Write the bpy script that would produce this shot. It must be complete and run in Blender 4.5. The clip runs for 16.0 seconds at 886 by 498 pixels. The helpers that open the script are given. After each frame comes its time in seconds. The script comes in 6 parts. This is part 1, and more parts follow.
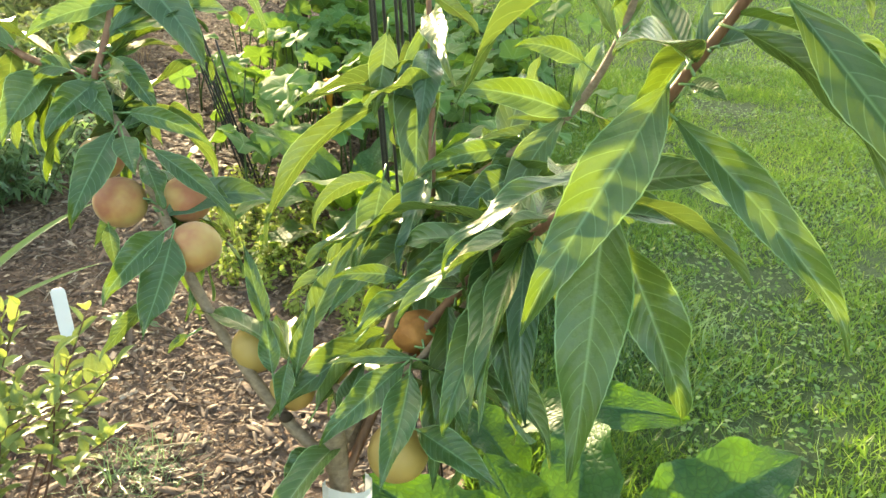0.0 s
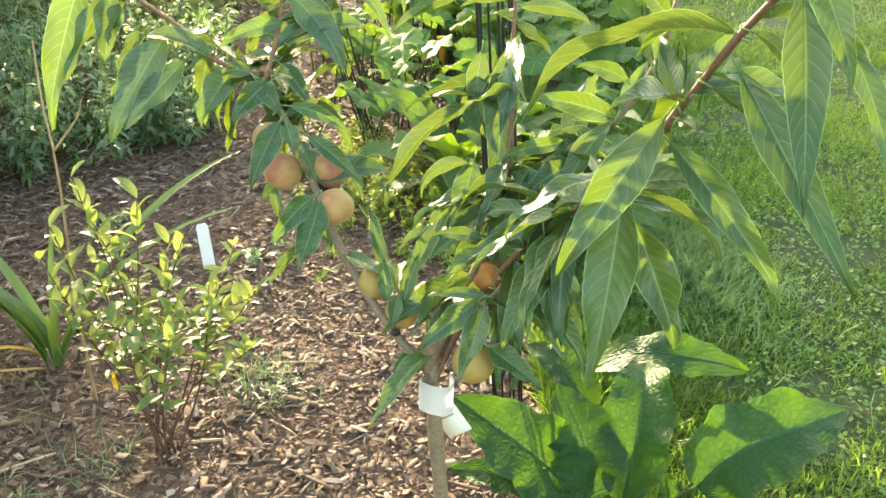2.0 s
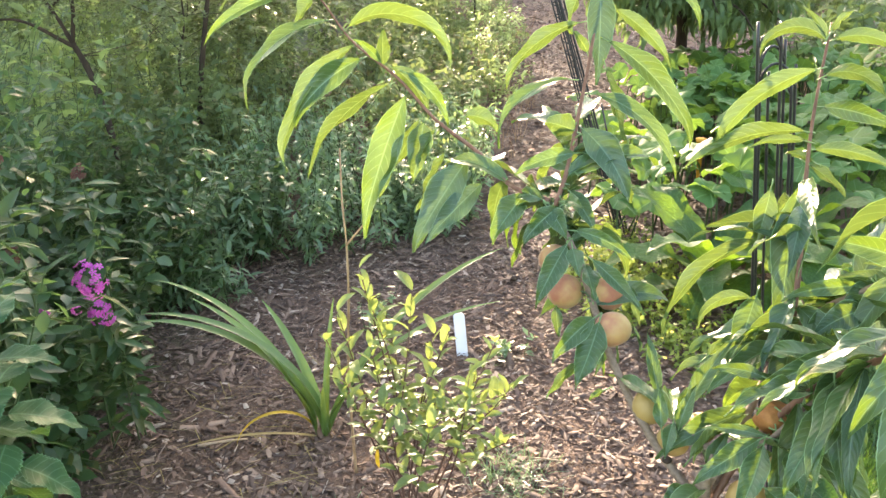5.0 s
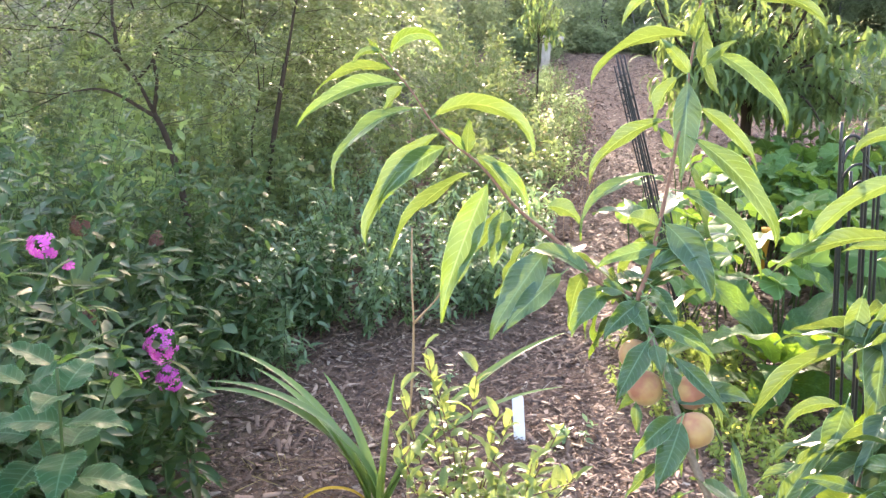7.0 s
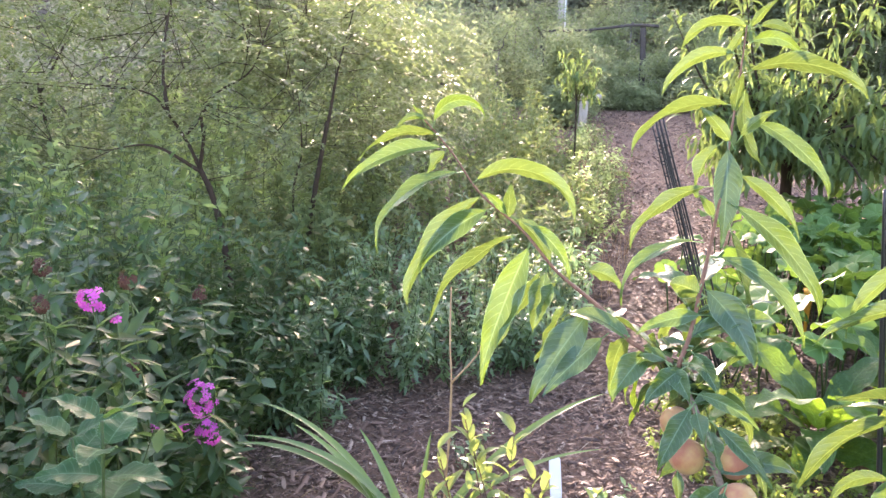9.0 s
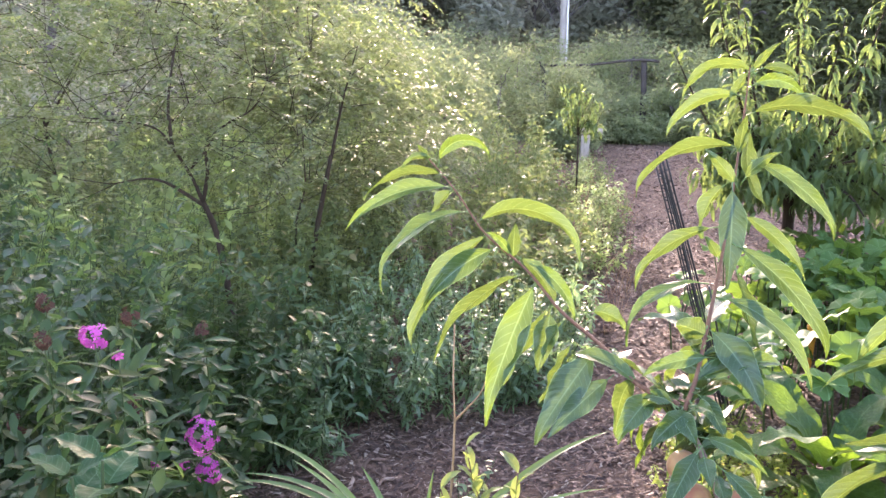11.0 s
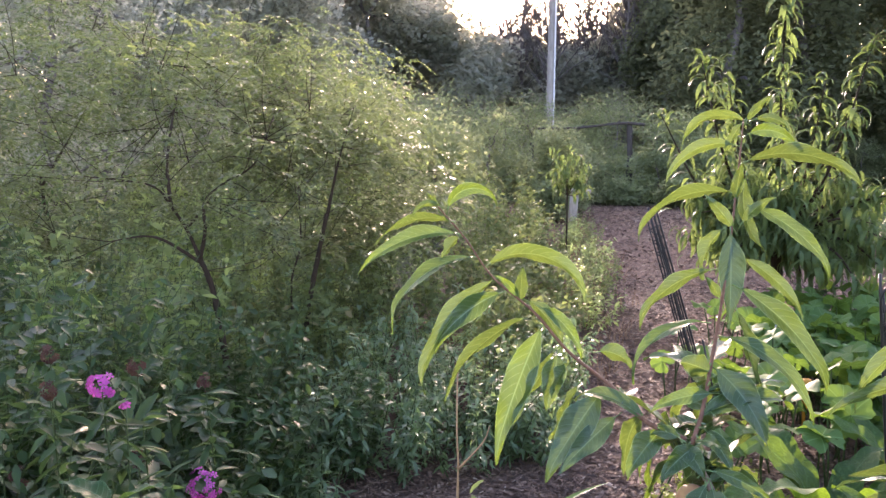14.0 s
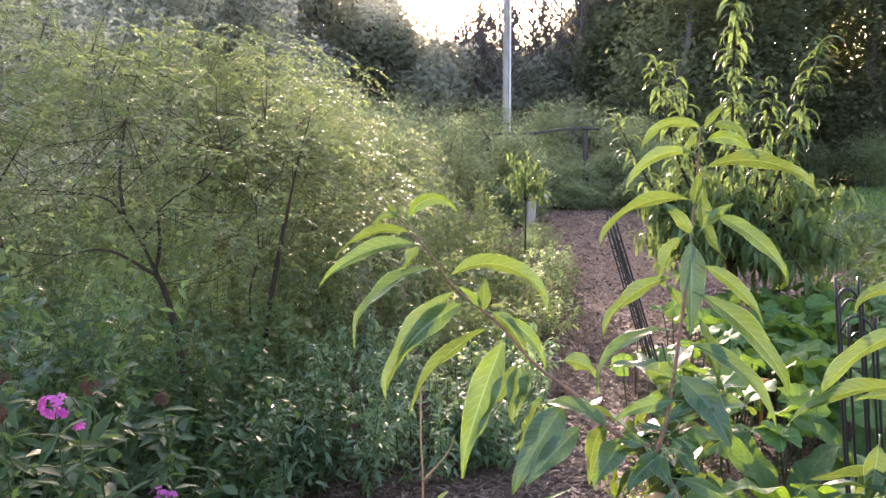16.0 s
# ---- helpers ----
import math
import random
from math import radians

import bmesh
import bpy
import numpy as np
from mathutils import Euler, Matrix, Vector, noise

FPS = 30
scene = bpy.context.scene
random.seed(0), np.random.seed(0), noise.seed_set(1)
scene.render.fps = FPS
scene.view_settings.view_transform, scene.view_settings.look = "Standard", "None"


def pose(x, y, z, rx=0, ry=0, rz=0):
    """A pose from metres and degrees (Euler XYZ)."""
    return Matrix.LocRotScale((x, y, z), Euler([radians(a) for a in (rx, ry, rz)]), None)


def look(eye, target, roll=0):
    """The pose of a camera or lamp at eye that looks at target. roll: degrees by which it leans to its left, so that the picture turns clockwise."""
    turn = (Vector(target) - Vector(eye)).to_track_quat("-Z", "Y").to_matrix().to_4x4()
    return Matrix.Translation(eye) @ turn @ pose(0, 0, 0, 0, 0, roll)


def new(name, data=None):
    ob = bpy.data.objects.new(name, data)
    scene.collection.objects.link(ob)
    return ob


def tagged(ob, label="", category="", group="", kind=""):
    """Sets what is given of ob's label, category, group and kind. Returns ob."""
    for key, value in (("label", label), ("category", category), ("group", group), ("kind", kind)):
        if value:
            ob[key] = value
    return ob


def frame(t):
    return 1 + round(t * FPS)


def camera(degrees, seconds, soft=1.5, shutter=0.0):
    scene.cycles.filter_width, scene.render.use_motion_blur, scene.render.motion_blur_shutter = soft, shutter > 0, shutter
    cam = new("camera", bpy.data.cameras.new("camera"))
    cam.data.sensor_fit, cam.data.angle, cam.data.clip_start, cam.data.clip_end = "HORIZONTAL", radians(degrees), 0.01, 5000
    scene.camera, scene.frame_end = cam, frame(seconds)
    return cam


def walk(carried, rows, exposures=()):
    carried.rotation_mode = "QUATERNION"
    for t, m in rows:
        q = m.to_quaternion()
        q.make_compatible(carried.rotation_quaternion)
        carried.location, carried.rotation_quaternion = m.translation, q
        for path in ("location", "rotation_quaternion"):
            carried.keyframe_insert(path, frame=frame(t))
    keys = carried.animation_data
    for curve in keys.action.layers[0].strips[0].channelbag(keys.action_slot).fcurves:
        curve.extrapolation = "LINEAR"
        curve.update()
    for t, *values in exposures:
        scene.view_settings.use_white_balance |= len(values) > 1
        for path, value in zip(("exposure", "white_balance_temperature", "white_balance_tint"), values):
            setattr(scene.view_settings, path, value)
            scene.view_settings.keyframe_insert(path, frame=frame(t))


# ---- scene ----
EXPOSURES = [(0.0, 3.19, 8650, 1), (3.0, 3.37, 8150, 9), (4.5, 3.42, 7600, 16), (8.0, 3.61, 6700, 29), (9.0, 3.46, 6650, 33), (11.5, 3.25, 6550, 36), (12.5, 2.95, 6600, 37), (14.0, 2.71, 6600, 37), (15.2, 2.68, 6650, 35), (16.0, 2.82, 6750, 31)]
cam = camera(55.80, 16.0)
PATH = [
    (0, (0.466, 0.580, 1.224), (0.658, 2.399, 0.415), 2.8),
    (0.5, (0.478, 0.508, 1.279), (0.632, 2.315, 0.434), 3.1),
    (1, (0.479, 0.429, 1.319), (0.582, 2.221, 0.437), 2.9),
    (1.5, (0.473, 0.376, 1.336), (0.484, 2.157, 0.427), 2.5),
    (2, (0.481, 0.355, 1.351), (0.425, 2.123, 0.417), 2.1),
    (2.5, (0.477, 0.347, 1.363), (0.315, 2.104, 0.423), 0.9),
    (3, (0.469, 0.343, 1.382), (0.150, 2.082, 0.446), -0.9),
    (3.5, (0.457, 0.334, 1.395), (0.014, 2.059, 0.485), -1.9),
    (4, (0.452, 0.329, 1.403), (-0.048, 2.059, 0.533), -1.5),
    (4.5, (0.443, 0.318, 1.410), (-0.107, 2.059, 0.594), -1.2),
    (5, (0.432, 0.306, 1.419), (-0.185, 2.052, 0.664), -1.1),
    (7.5, (0.392, 0.282, 1.446), (-0.378, 2.040, 0.887), 0.4),
    (8, (0.394, 0.274, 1.452), (-0.400, 2.032, 0.924), 0.3),
    (8.5, (0.394, 0.274, 1.455), (-0.426, 2.030, 0.962), 0.2),
    (9, (0.392, 0.274, 1.458), (-0.451, 2.027, 0.992), 0.4),
    (11.5, (0.386, 0.276, 1.470), (-0.475, 2.044, 1.107), 0.5),
    (12, (0.388, 0.270, 1.470), (-0.483, 2.040, 1.140), 0.4),
    (12.5, (0.393, 0.272, 1.470), (-0.480, 2.045, 1.162), 0.4),
    (13, (0.390, 0.268, 1.464), (-0.480, 2.048, 1.187), 0.4),
    (13.5, (0.380, 0.243, 1.454), (-0.479, 2.031, 1.196), 0.5),
    (14, (0.377, 0.214, 1.448), (-0.464, 2.013, 1.203), 0.5),
    (14.5, (0.377, 0.214, 1.454), (-0.438, 2.027, 1.232), 0.3),
    (15, (0.381, 0.220, 1.458), (-0.412, 2.043, 1.242), -0.1),
    (15.5, (0.372, 0.219, 1.455), (-0.400, 2.051, 1.236), -0.2),
    (16, (0.368, 0.225, 1.455), (-0.384, 2.064, 1.225), -0.2),
]
walk(cam, [(t, look(eye, target, roll)) for t, eye, target, roll in PATH], EXPOSURES)


# ---- light ----
SUN_UP, SUN_LEFT = 12.5, 24.5            # degrees above the horizon, degrees to the left of +y
world = bpy.data.worlds.new("sky")
scene.world = world
world.use_nodes = True
wt = world.node_tree
sky = wt.nodes.new("ShaderNodeTexSky")
sky.sky_type, sky.sun_disc = "NISHITA", False
sky.sun_elevation, sky.sun_rotation = radians(SUN_UP), radians(-SUN_LEFT)
sky.air_density, sky.dust_density = 1.0, 3.2
wt.links.new(sky.outputs[0], wt.nodes["Background"].inputs[0])
wt.nodes["Background"].inputs[1].default_value = 0.15
sun_data = bpy.data.lights.new("sun", "SUN")
sun_data.energy, sun_data.angle, sun_data.color = 2.35, radians(0.6), (1.0, 0.875, 0.7)
sun = new("sun", sun_data)
sun_way = Vector((-math.sin(radians(SUN_LEFT)) * math.cos(radians(SUN_UP)), math.cos(radians(SUN_LEFT)) * math.cos(radians(SUN_UP)), math.sin(radians(SUN_UP))))
sun.matrix_world = look(sun_way * 50, (0, 0, 0))

# ---- helpers of this scene ----
rng = np.random.default_rng(7)
VIEW = radians(22.0)
AHEAD, RIGHT = np.array([-math.sin(VIEW), math.cos(VIEW)]), np.array([math.cos(VIEW), math.sin(VIEW)])


def spot(ahead, side, z=0.0):
    """A place by metres along the garden path and to its right."""
    x, y = np.array([0.37, 0.22]) + ahead * AHEAD + side * RIGHT
    return (float(x), float(y), float(z))


def part(name, bm, material, parent=None, label="", smooth=True):
    """Links a bmesh, or a mesh, as one object, under its parent if there is one."""
    mesh = bm
    if isinstance(bm, bmesh.types.BMesh):
        mesh = bpy.data.meshes.new(name)
        bm.to_mesh(mesh)
        bm.free()
    if material and not mesh.materials:
        mesh.materials.append(material)
    if smooth:
        mesh.polygons.foreach_set("use_smooth", [True] * len(mesh.polygons))
    ob = new(name, mesh)
    ob.parent = parent
    if label:
        tagged(ob, label)
    return ob


def thing(name, place, label, category, group="", kind=""):
    """An empty at the foot of a thing; its parts are built in world places and shifted by it."""
    ob = new(name)
    ob.empty_display_size = 0.1
    ob.location = place
    return tagged(ob, label, category, group, kind)


def under(ob, parent):
    """Keeps a part where it was built, below a thing that stands elsewhere."""
    ob.parent = parent
    ob.matrix_parent_inverse = Matrix.Translation(parent.location).inverted()
    return ob


def smooth_line(points, steps):
    """A rounded line through the given points."""
    p = np.array(points, float)
    if len(p) == 2:
        return p[0] + np.linspace(0, 1, steps)[:, None] * (p[1] - p[0])
    q = np.vstack([2 * p[0] - p[1], p, 2 * p[-1] - p[-2]])
    out = []
    n = len(p) - 1
    for s in np.linspace(0, n, steps):
        i = min(int(s), n - 1)
        u = s - i
        a, b, c, d = q[i:i + 4]
        out.append(0.5 * (2 * b + (c - a) * u + (2 * a - 5 * b + 4 * c - d) * u * u + (3 * b - a - 3 * c + d) * u ** 3))
    return np.array(out)


def tube(bm, points, r0, r1, sides=8, steps=None, lumps=0.0):
    """A tapered round stem along a rounded line."""
    line = smooth_line(points, steps or max(2, 4 * (len(points) - 1)))
    rings = []
    ref = Vector((0.31, 0.17, 0.93))
    for i, p in enumerate(line):
        t = Vector(line[min(i + 1, len(line) - 1)] - line[max(i - 1, 0)]).normalized()
        a = t.cross(ref)
        if a.length < 0.05:
            a = t.cross(Vector((1, 0, 0)))
        a.normalize()
        b = t.cross(a)
        u = i / (len(line) - 1)
        r = r0 + (r1 - r0) * u
        if lumps:
            r *= 1 + lumps * noise.noise(Vector(p) * 40)
        rings.append([bm.verts.new(Vector(p) + r * (math.cos(k * math.tau / sides) * a + math.sin(k * math.tau / sides) * b)) for k in range(sides)])
    for one, two in zip(rings, rings[1:]):
        for k in range(sides):
            bm.faces.new((one[k], one[(k + 1) % sides], two[(k + 1) % sides], two[k]))
    bm.faces.new(rings[0][::-1])
    bm.faces.new(rings[-1])
    return bm


def box(bm, size, m):
    made = bmesh.ops.create_cube(bm, size=1, matrix=m @ Matrix.Diagonal((*size, 1)))
    return made["verts"]


def ball(bm, centre, radius, rings=10, sides=16, flat=1.0):
    made = bmesh.ops.create_uvsphere(bm, u_segments=sides, v_segments=rings, radius=radius)
    for v in made["verts"]:
        v.co.z *= flat
        v.co += Vector(centre)
    return made["verts"]


def many(name, corners, faces, frames, uv=None):
    """One mesh of many small alike pieces: the corners and faces of one, and an array of 3 x 4 frames."""
    corners, faces, frames = np.array(corners, float), np.array(faces, int), np.array(frames, float)
    n, v, f, k = len(frames), len(corners), len(faces), faces.shape[1]
    co = np.einsum("nij,vj->nvi", frames[:, :, :3], corners) + frames[:, None, :, 3]
    idx = (faces[None] + (np.arange(n) * v)[:, None, None]).reshape(-1)
    mesh = bpy.data.meshes.new(name)
    mesh.vertices.add(n * v)
    mesh.vertices.foreach_set("co", co.reshape(-1))
    mesh.loops.add(n * f * k)
    mesh.loops.foreach_set("vertex_index", idx)
    mesh.polygons.add(n * f)
    mesh.polygons.foreach_set("loop_start", np.arange(n * f) * k)
    mesh.polygons.foreach_set("loop_total", np.full(n * f, k))
    if uv is not None:
        layer = mesh.uv_layers.new(name="UVMap")
        layer.data.foreach_set("uv", np.tile(np.array(uv, float)[faces.reshape(-1)], (n, 1)).reshape(-1))
    mesh.update()
    return mesh


def frames_of(at, way, length, width, roll=None, lift=None):
    """Frames for leaves that start at points, run along ways, with lengths and widths; roll turns the blade."""
    at, way = np.array(at, float), np.array(way, float)
    n = len(at)
    way = way / np.linalg.norm(way, axis=1, keepdims=True)
    side = np.cross(way, np.array([0.0, 0.0, 1.0]) + 0.001 * rng.standard_normal((n, 3)))
    side /= np.linalg.norm(side, axis=1, keepdims=True) + 1e-9
    up = np.cross(side, way)
    roll = rng.uniform(-0.6, 0.6, n) if roll is None else np.broadcast_to(roll, n)
    c, s = np.cos(roll)[:, None], np.sin(roll)[:, None]
    side, up = c * side + s * up, c * up - s * side
    length, width = np.broadcast_to(length, n)[:, None], np.broadcast_to(width, n)[:, None]
    return np.stack([side * width, way * length, up * length, at], axis=2)


# A small folded leaf, one long and one wide, its tip bent down: base, ribs, edges and tip.
LEAF = [(0, 0, 0), (0.3, 0.22, 0.04), (0.5, 0.5, 0.03), (0.28, 0.8, -0.06), (0, 1, -0.16), (-0.28, 0.8, -0.06), (-0.5, 0.5, 0.03), (-0.3, 0.22, 0.04), (0, 0.5, -0.02)]
LEAF_FACES = [(0, 1, 2, 8), (8, 2, 3, 4), (0, 8, 6, 7), (8, 4, 5, 6)]
LEAF_UV = [(0.5 + x, y) for x, y, _ in LEAF]
LONG = [(0, 0, 0), (0.45, 0.3, 0.02), (0.42, 0.62, -0.08), (0, 1, -0.34), (-0.42, 0.62, -0.08), (-0.45, 0.3, 0.02), (0, 0.45, -0.04)]
LONG_FACES = [(0, 1, 2, 6), (6, 2, 3, 4), (0, 6, 4, 5)]
LONG_UV = [(0.5 + x, y) for x, y, _ in LONG]
SMALL = [(0, 0, 0), (0.5, 0.45, 0.06), (0, 1, -0.08), (-0.5, 0.45, 0.06)]
SMALL_FACES = [(0, 1, 2, 3)]
SMALL_UV = [(0.5 + x, y) for x, y, _ in SMALL]


def blade(length, width, droop, fold=0.25, along=14, across=4, wave=0.0, shape=None, tooth=0.0, sidebend=0.0, seed=0, twist=0.0):
    """A leaf from the origin along +y with its upper side to +z: curved down by droop degrees in all."""
    bm = bmesh.new()
    uv = bm.loops.layers.uv.new("UVMap")
    shape = shape or (lambda u: math.sin(math.pi * min(1, u ** 0.8 * 0.985 + 0.012)) ** 0.85)
    rows, y, z, x = [], 0.0, 0.0, 0.0
    step, bend = length / along, radians(droop)
    ct, st_ = math.cos(radians(twist)), math.sin(radians(twist))
    for i in range(along + 1):
        u = i / along
        half = width / 2 * shape(u)
        if i in (0, along):
            half = width * 0.02
        a = -bend * u
        line = []
        for j in range(across + 1):
            v = 2 * j / across - 1
            rim = 1 + tooth * (0.5 if (i + j) % 2 else -0.5) if abs(v) == 1 else 1
            ripple = wave * width * abs(v) * math.sin(u * 17 + seed + (1.3 if v > 0 else 0)) * min(1, 4 * u)
            lift = abs(v) * half * fold + ripple
            right, over = v * half * rim * ct - lift * st_, v * half * rim * st_ + lift * ct
            line.append((bm.verts.new((x + right, y - over * math.sin(a), z + over * math.cos(a))), (0.5 + v / 2, u)))
        rows.append(line)
        y += step * math.cos(a - bend / along / 2)
        z += step * math.sin(a - bend / along / 2)
        x += sidebend * step * u
    for one, two in zip(rows, rows[1:]):
        for j in range(across):
            corners = (one[j], one[j + 1], two[j + 1], two[j])
            face = bm.faces.new([c[0] for c in corners])
            for loop, c in zip(face.loops, corners):
                loop[uv].uv = c[1]
    return bm


def leaf_pose(x, y, z, yaw, pitch, twist):
    """The pose of a blade whose +y starts out towards yaw and pitch."""
    return pose(x, y, z) @ Matrix.Rotation(radians(yaw - 90), 4, "Z") @ Matrix.Rotation(radians(pitch), 4, "X") @ Matrix.Rotation(radians(twist), 4, "Y")


# ---- materials ----
def material(name):
    mat = bpy.data.materials.new(name)
    mat.use_nodes = True
    return mat, mat.node_tree, mat.node_tree.nodes["Principled BSDF"]


def node(tree, kind, **values):
    made = tree.nodes.new("ShaderNode" + kind)
    for key, value in values.items():
        if key == "op":
            made.operation = value
        elif key == "blend":
            made.blend_type = value
        elif key == "kind":
            made.data_type = value
        elif key.startswith("i"):
            made.inputs[int(key[1:])].default_value = value
    return made


def maths(tree, op, a, b=None):
    made = tree.nodes.new("ShaderNodeMath")
    made.operation = op
    for k, v in enumerate((a, b)):
        if v is None:
            continue
        if isinstance(v, (int, float)):
            made.inputs[k].default_value = v
        else:
            tree.links.new(v, made.inputs[k])
    return made.outputs[0]


def blend(tree, factor, a, b, how="MIX"):
    made = tree.nodes.new("ShaderNodeMix")
    made.data_type, made.blend_type = "RGBA", how
    for k, v in ((0, factor), (6, a), (7, b)):
        if isinstance(v, tuple):
            made.inputs[k].default_value = (*v, 1)
        elif isinstance(v, (int, float)):
            made.inputs[k].default_value = v
        else:
            tree.links.new(v, made.inputs[k])
    return made.outputs[2]


def noisy(tree, scale, detail=4.0, rough=0.6, vector=None):
    made = tree.nodes.new("ShaderNodeTexNoise")
    made.inputs["Scale"].default_value, made.inputs["Detail"].default_value, made.inputs["Roughness"].default_value = scale, detail, rough
    if vector is None:
        vector = tree.nodes.new("ShaderNodeTexCoord").outputs["Object"]
    tree.links.new(vector, made.inputs["Vector"])
    return made.outputs[0]


def ramp(tree, value, *stops):
    made = tree.nodes.new("ShaderNodeValToRGB")
    while len(made.color_ramp.elements) < len(stops):
        made.color_ramp.elements.new(0.5)
    for e, (at, colour) in zip(made.color_ramp.elements, stops):
        e.position, e.color = at, (*colour, 1)
    tree.links.new(value, made.inputs[0])
    return made.outputs[0]


def bumped(tree, shader, height, strength, distance=0.002):
    made = tree.nodes.new("ShaderNodeBump")
    made.inputs["Strength"].default_value, made.inputs["Distance"].default_value = strength, distance
    tree.links.new(height, made.inputs["Height"])
    tree.links.new(made.outputs[0], shader.inputs["Normal"])
    return made.outputs[0]


def leafy(name, dark, light, glow, rough=0.38, through_it=0.4, veins=0.0, ribs=16.0, whole=False, blotch=0.25, worn=None, crumple=0.0, shine=0.5, ragged_veins=0.5, vein_edge=12.0, bump=0.5, radial=0.0, side_veins=0.7):
    """A leaf: green skin that varies from leaf to leaf, light that comes through it, and veins along its UVs."""
    mat, tree, skin = material(name)
    if whole:
        chance = tree.nodes.new("ShaderNodeObjectInfo").outputs["Random"]
    else:
        chance = tree.nodes.new("ShaderNodeNewGeometry").outputs["Random Per Island"]
    colour = blend(tree, chance, dark, light)
    spots = noisy(tree, 60.0, 6.0, 0.7)
    colour = blend(tree, maths(tree, "MULTIPLY", spots, blotch), colour, tuple(c * 0.45 for c in dark))
    if worn:
        old = maths(tree, "GREATER_THAN", chance, 0.93)
        colour = blend(tree, maths(tree, "MULTIPLY", old, 0.7), colour, worn)
    glowing = blend(tree, chance, glow, tuple(min(1, g * 1.35) for g in glow))
    glowing = blend(tree, maths(tree, "MULTIPLY", noisy(tree, 22.0, 3.0), 0.75), glowing, tuple(0.5 * g for g in glow))
    height = spots
    if veins:
        uv = node(tree, "UVMap")
        split = node(tree, "SeparateXYZ")
        tree.links.new(uv.outputs[0], split.inputs[0])
        off = maths(tree, "ABSOLUTE", maths(tree, "SUBTRACT", split.outputs[0], 0.5))
        rib = maths(tree, "MAXIMUM", maths(tree, "SUBTRACT", 1.0, maths(tree, "MULTIPLY", off, 26.0)), 0.0)
        wander = maths(tree, "MULTIPLY", noisy(tree, 45.0, 2.0), ragged_veins)
        run = maths(tree, "FRACT", maths(tree, "SUBTRACT", maths(tree, "ADD", maths(tree, "MULTIPLY", split.outputs[1], ribs), wander), maths(tree, "MULTIPLY", maths(tree, "ADD", maths(tree, "MULTIPLY", off, 0.15), maths(tree, "MULTIPLY", maths(tree, "MULTIPLY", off, off), 0.3)), ribs)))
        side = maths(tree, "MAXIMUM", maths(tree, "SUBTRACT", 1.0, maths(tree, "MULTIPLY", maths(tree, "ABSOLUTE", maths(tree, "SUBTRACT", run, 0.5)), vein_edge)), 0.0)
        # the leaf's pale margin, with a lit rim painted into its colour
        edge = maths(tree, "MULTIPLY", maths(tree, "GREATER_THAN", off, 0.476), 0.4 if crumple else 1.3)
        lines = maths(tree, "MAXIMUM", maths(tree, "MAXIMUM", rib, edge), maths(tree, "MULTIPLY", side, side_veins))
        colour = blend(tree, maths(tree, "MULTIPLY", lines, veins), colour, tuple(min(1, 2.4 * c + 0.05) for c in light))
        glowing = blend(tree, maths(tree, "MULTIPLY", lines, veins * 0.7), glowing, tuple(min(1, g * 1.5 + 0.08) for g in glow))
        puff = maths(tree, "ABSOLUTE", maths(tree, "SUBTRACT", run, 0.5))
        height = maths(tree, "ADD", maths(tree, "MULTIPLY", spots, 0.5), maths(tree, "MULTIPLY", puff, -0.22))
        if crumple:
            spread = node(tree, "Mapping")
            spread.inputs["Scale"].default_value = (crumple * 0.4, crumple, 1)
            tree.links.new(uv.outputs[0], spread.inputs[0])
            cells = tree.nodes.new("ShaderNodeTexVoronoi")
            cells.feature = "DISTANCE_TO_EDGE"
            cells.inputs["Scale"].default_value = 1.0
            tree.links.new(spread.outputs[0], cells.inputs["Vector"])
            net = maths(tree, "MAXIMUM", maths(tree, "SUBTRACT", 1.0, maths(tree, "MULTIPLY", cells.outputs[0], 9.0)), 0.0)
            colour = blend(tree, maths(tree, "MULTIPLY", net, veins * 0.8), colour, tuple(0.55 * c for c in dark))
            glowing = blend(tree, maths(tree, "MULTIPLY", net, 0.5), glowing, tuple(0.5 * g for g in glow))
            height = maths(tree, "ADD", height, maths(tree, "MULTIPLY", cells.outputs[0], 1.6))
    if radial:
        # veins that fan out from the stalk, and blisters between them
        uv, split = node(tree, "UVMap"), node(tree, "SeparateXYZ")
        tree.links.new(uv.outputs[0], split.inputs[0])
        px, py = maths(tree, "SUBTRACT", split.outputs[0], 0.5), maths(tree, "SUBTRACT", split.outputs[1], 0.5)
        out = maths(tree, "SQRT", maths(tree, "ADD", maths(tree, "MULTIPLY", px, px), maths(tree, "MULTIPLY", py, py)))
        turn = maths(tree, "FRACT", maths(tree, "ADD", maths(tree, "MULTIPLY", maths(tree, "ARCTAN2", py, px), ribs / math.tau), 0.25 + 0.5))
        gap = maths(tree, "MULTIPLY", maths(tree, "ABSOLUTE", maths(tree, "SUBTRACT", turn, 0.5)), maths(tree, "ADD", out, 0.05))
        lines = maths(tree, "MAXIMUM", maths(tree, "SUBTRACT", 1.0, maths(tree, "MULTIPLY", gap, 45.0)), 0.0)
        colour = blend(tree, maths(tree, "MULTIPLY", lines, radial), colour, tuple(min(1, 2.0 * c + 0.06) for c in light))
        glowing = blend(tree, maths(tree, "MULTIPLY", lines, radial), glowing, tuple(0.6 * g for g in glow))
        height = maths(tree, "ADD", maths(tree, "MULTIPLY", spots, 0.6), maths(tree, "MULTIPLY", gap, 2.5))
    tree.links.new(colour, skin.inputs["Base Color"])
    skin.inputs["Roughness"].default_value = rough
    skin.inputs["Specular IOR Level"].default_value = shine
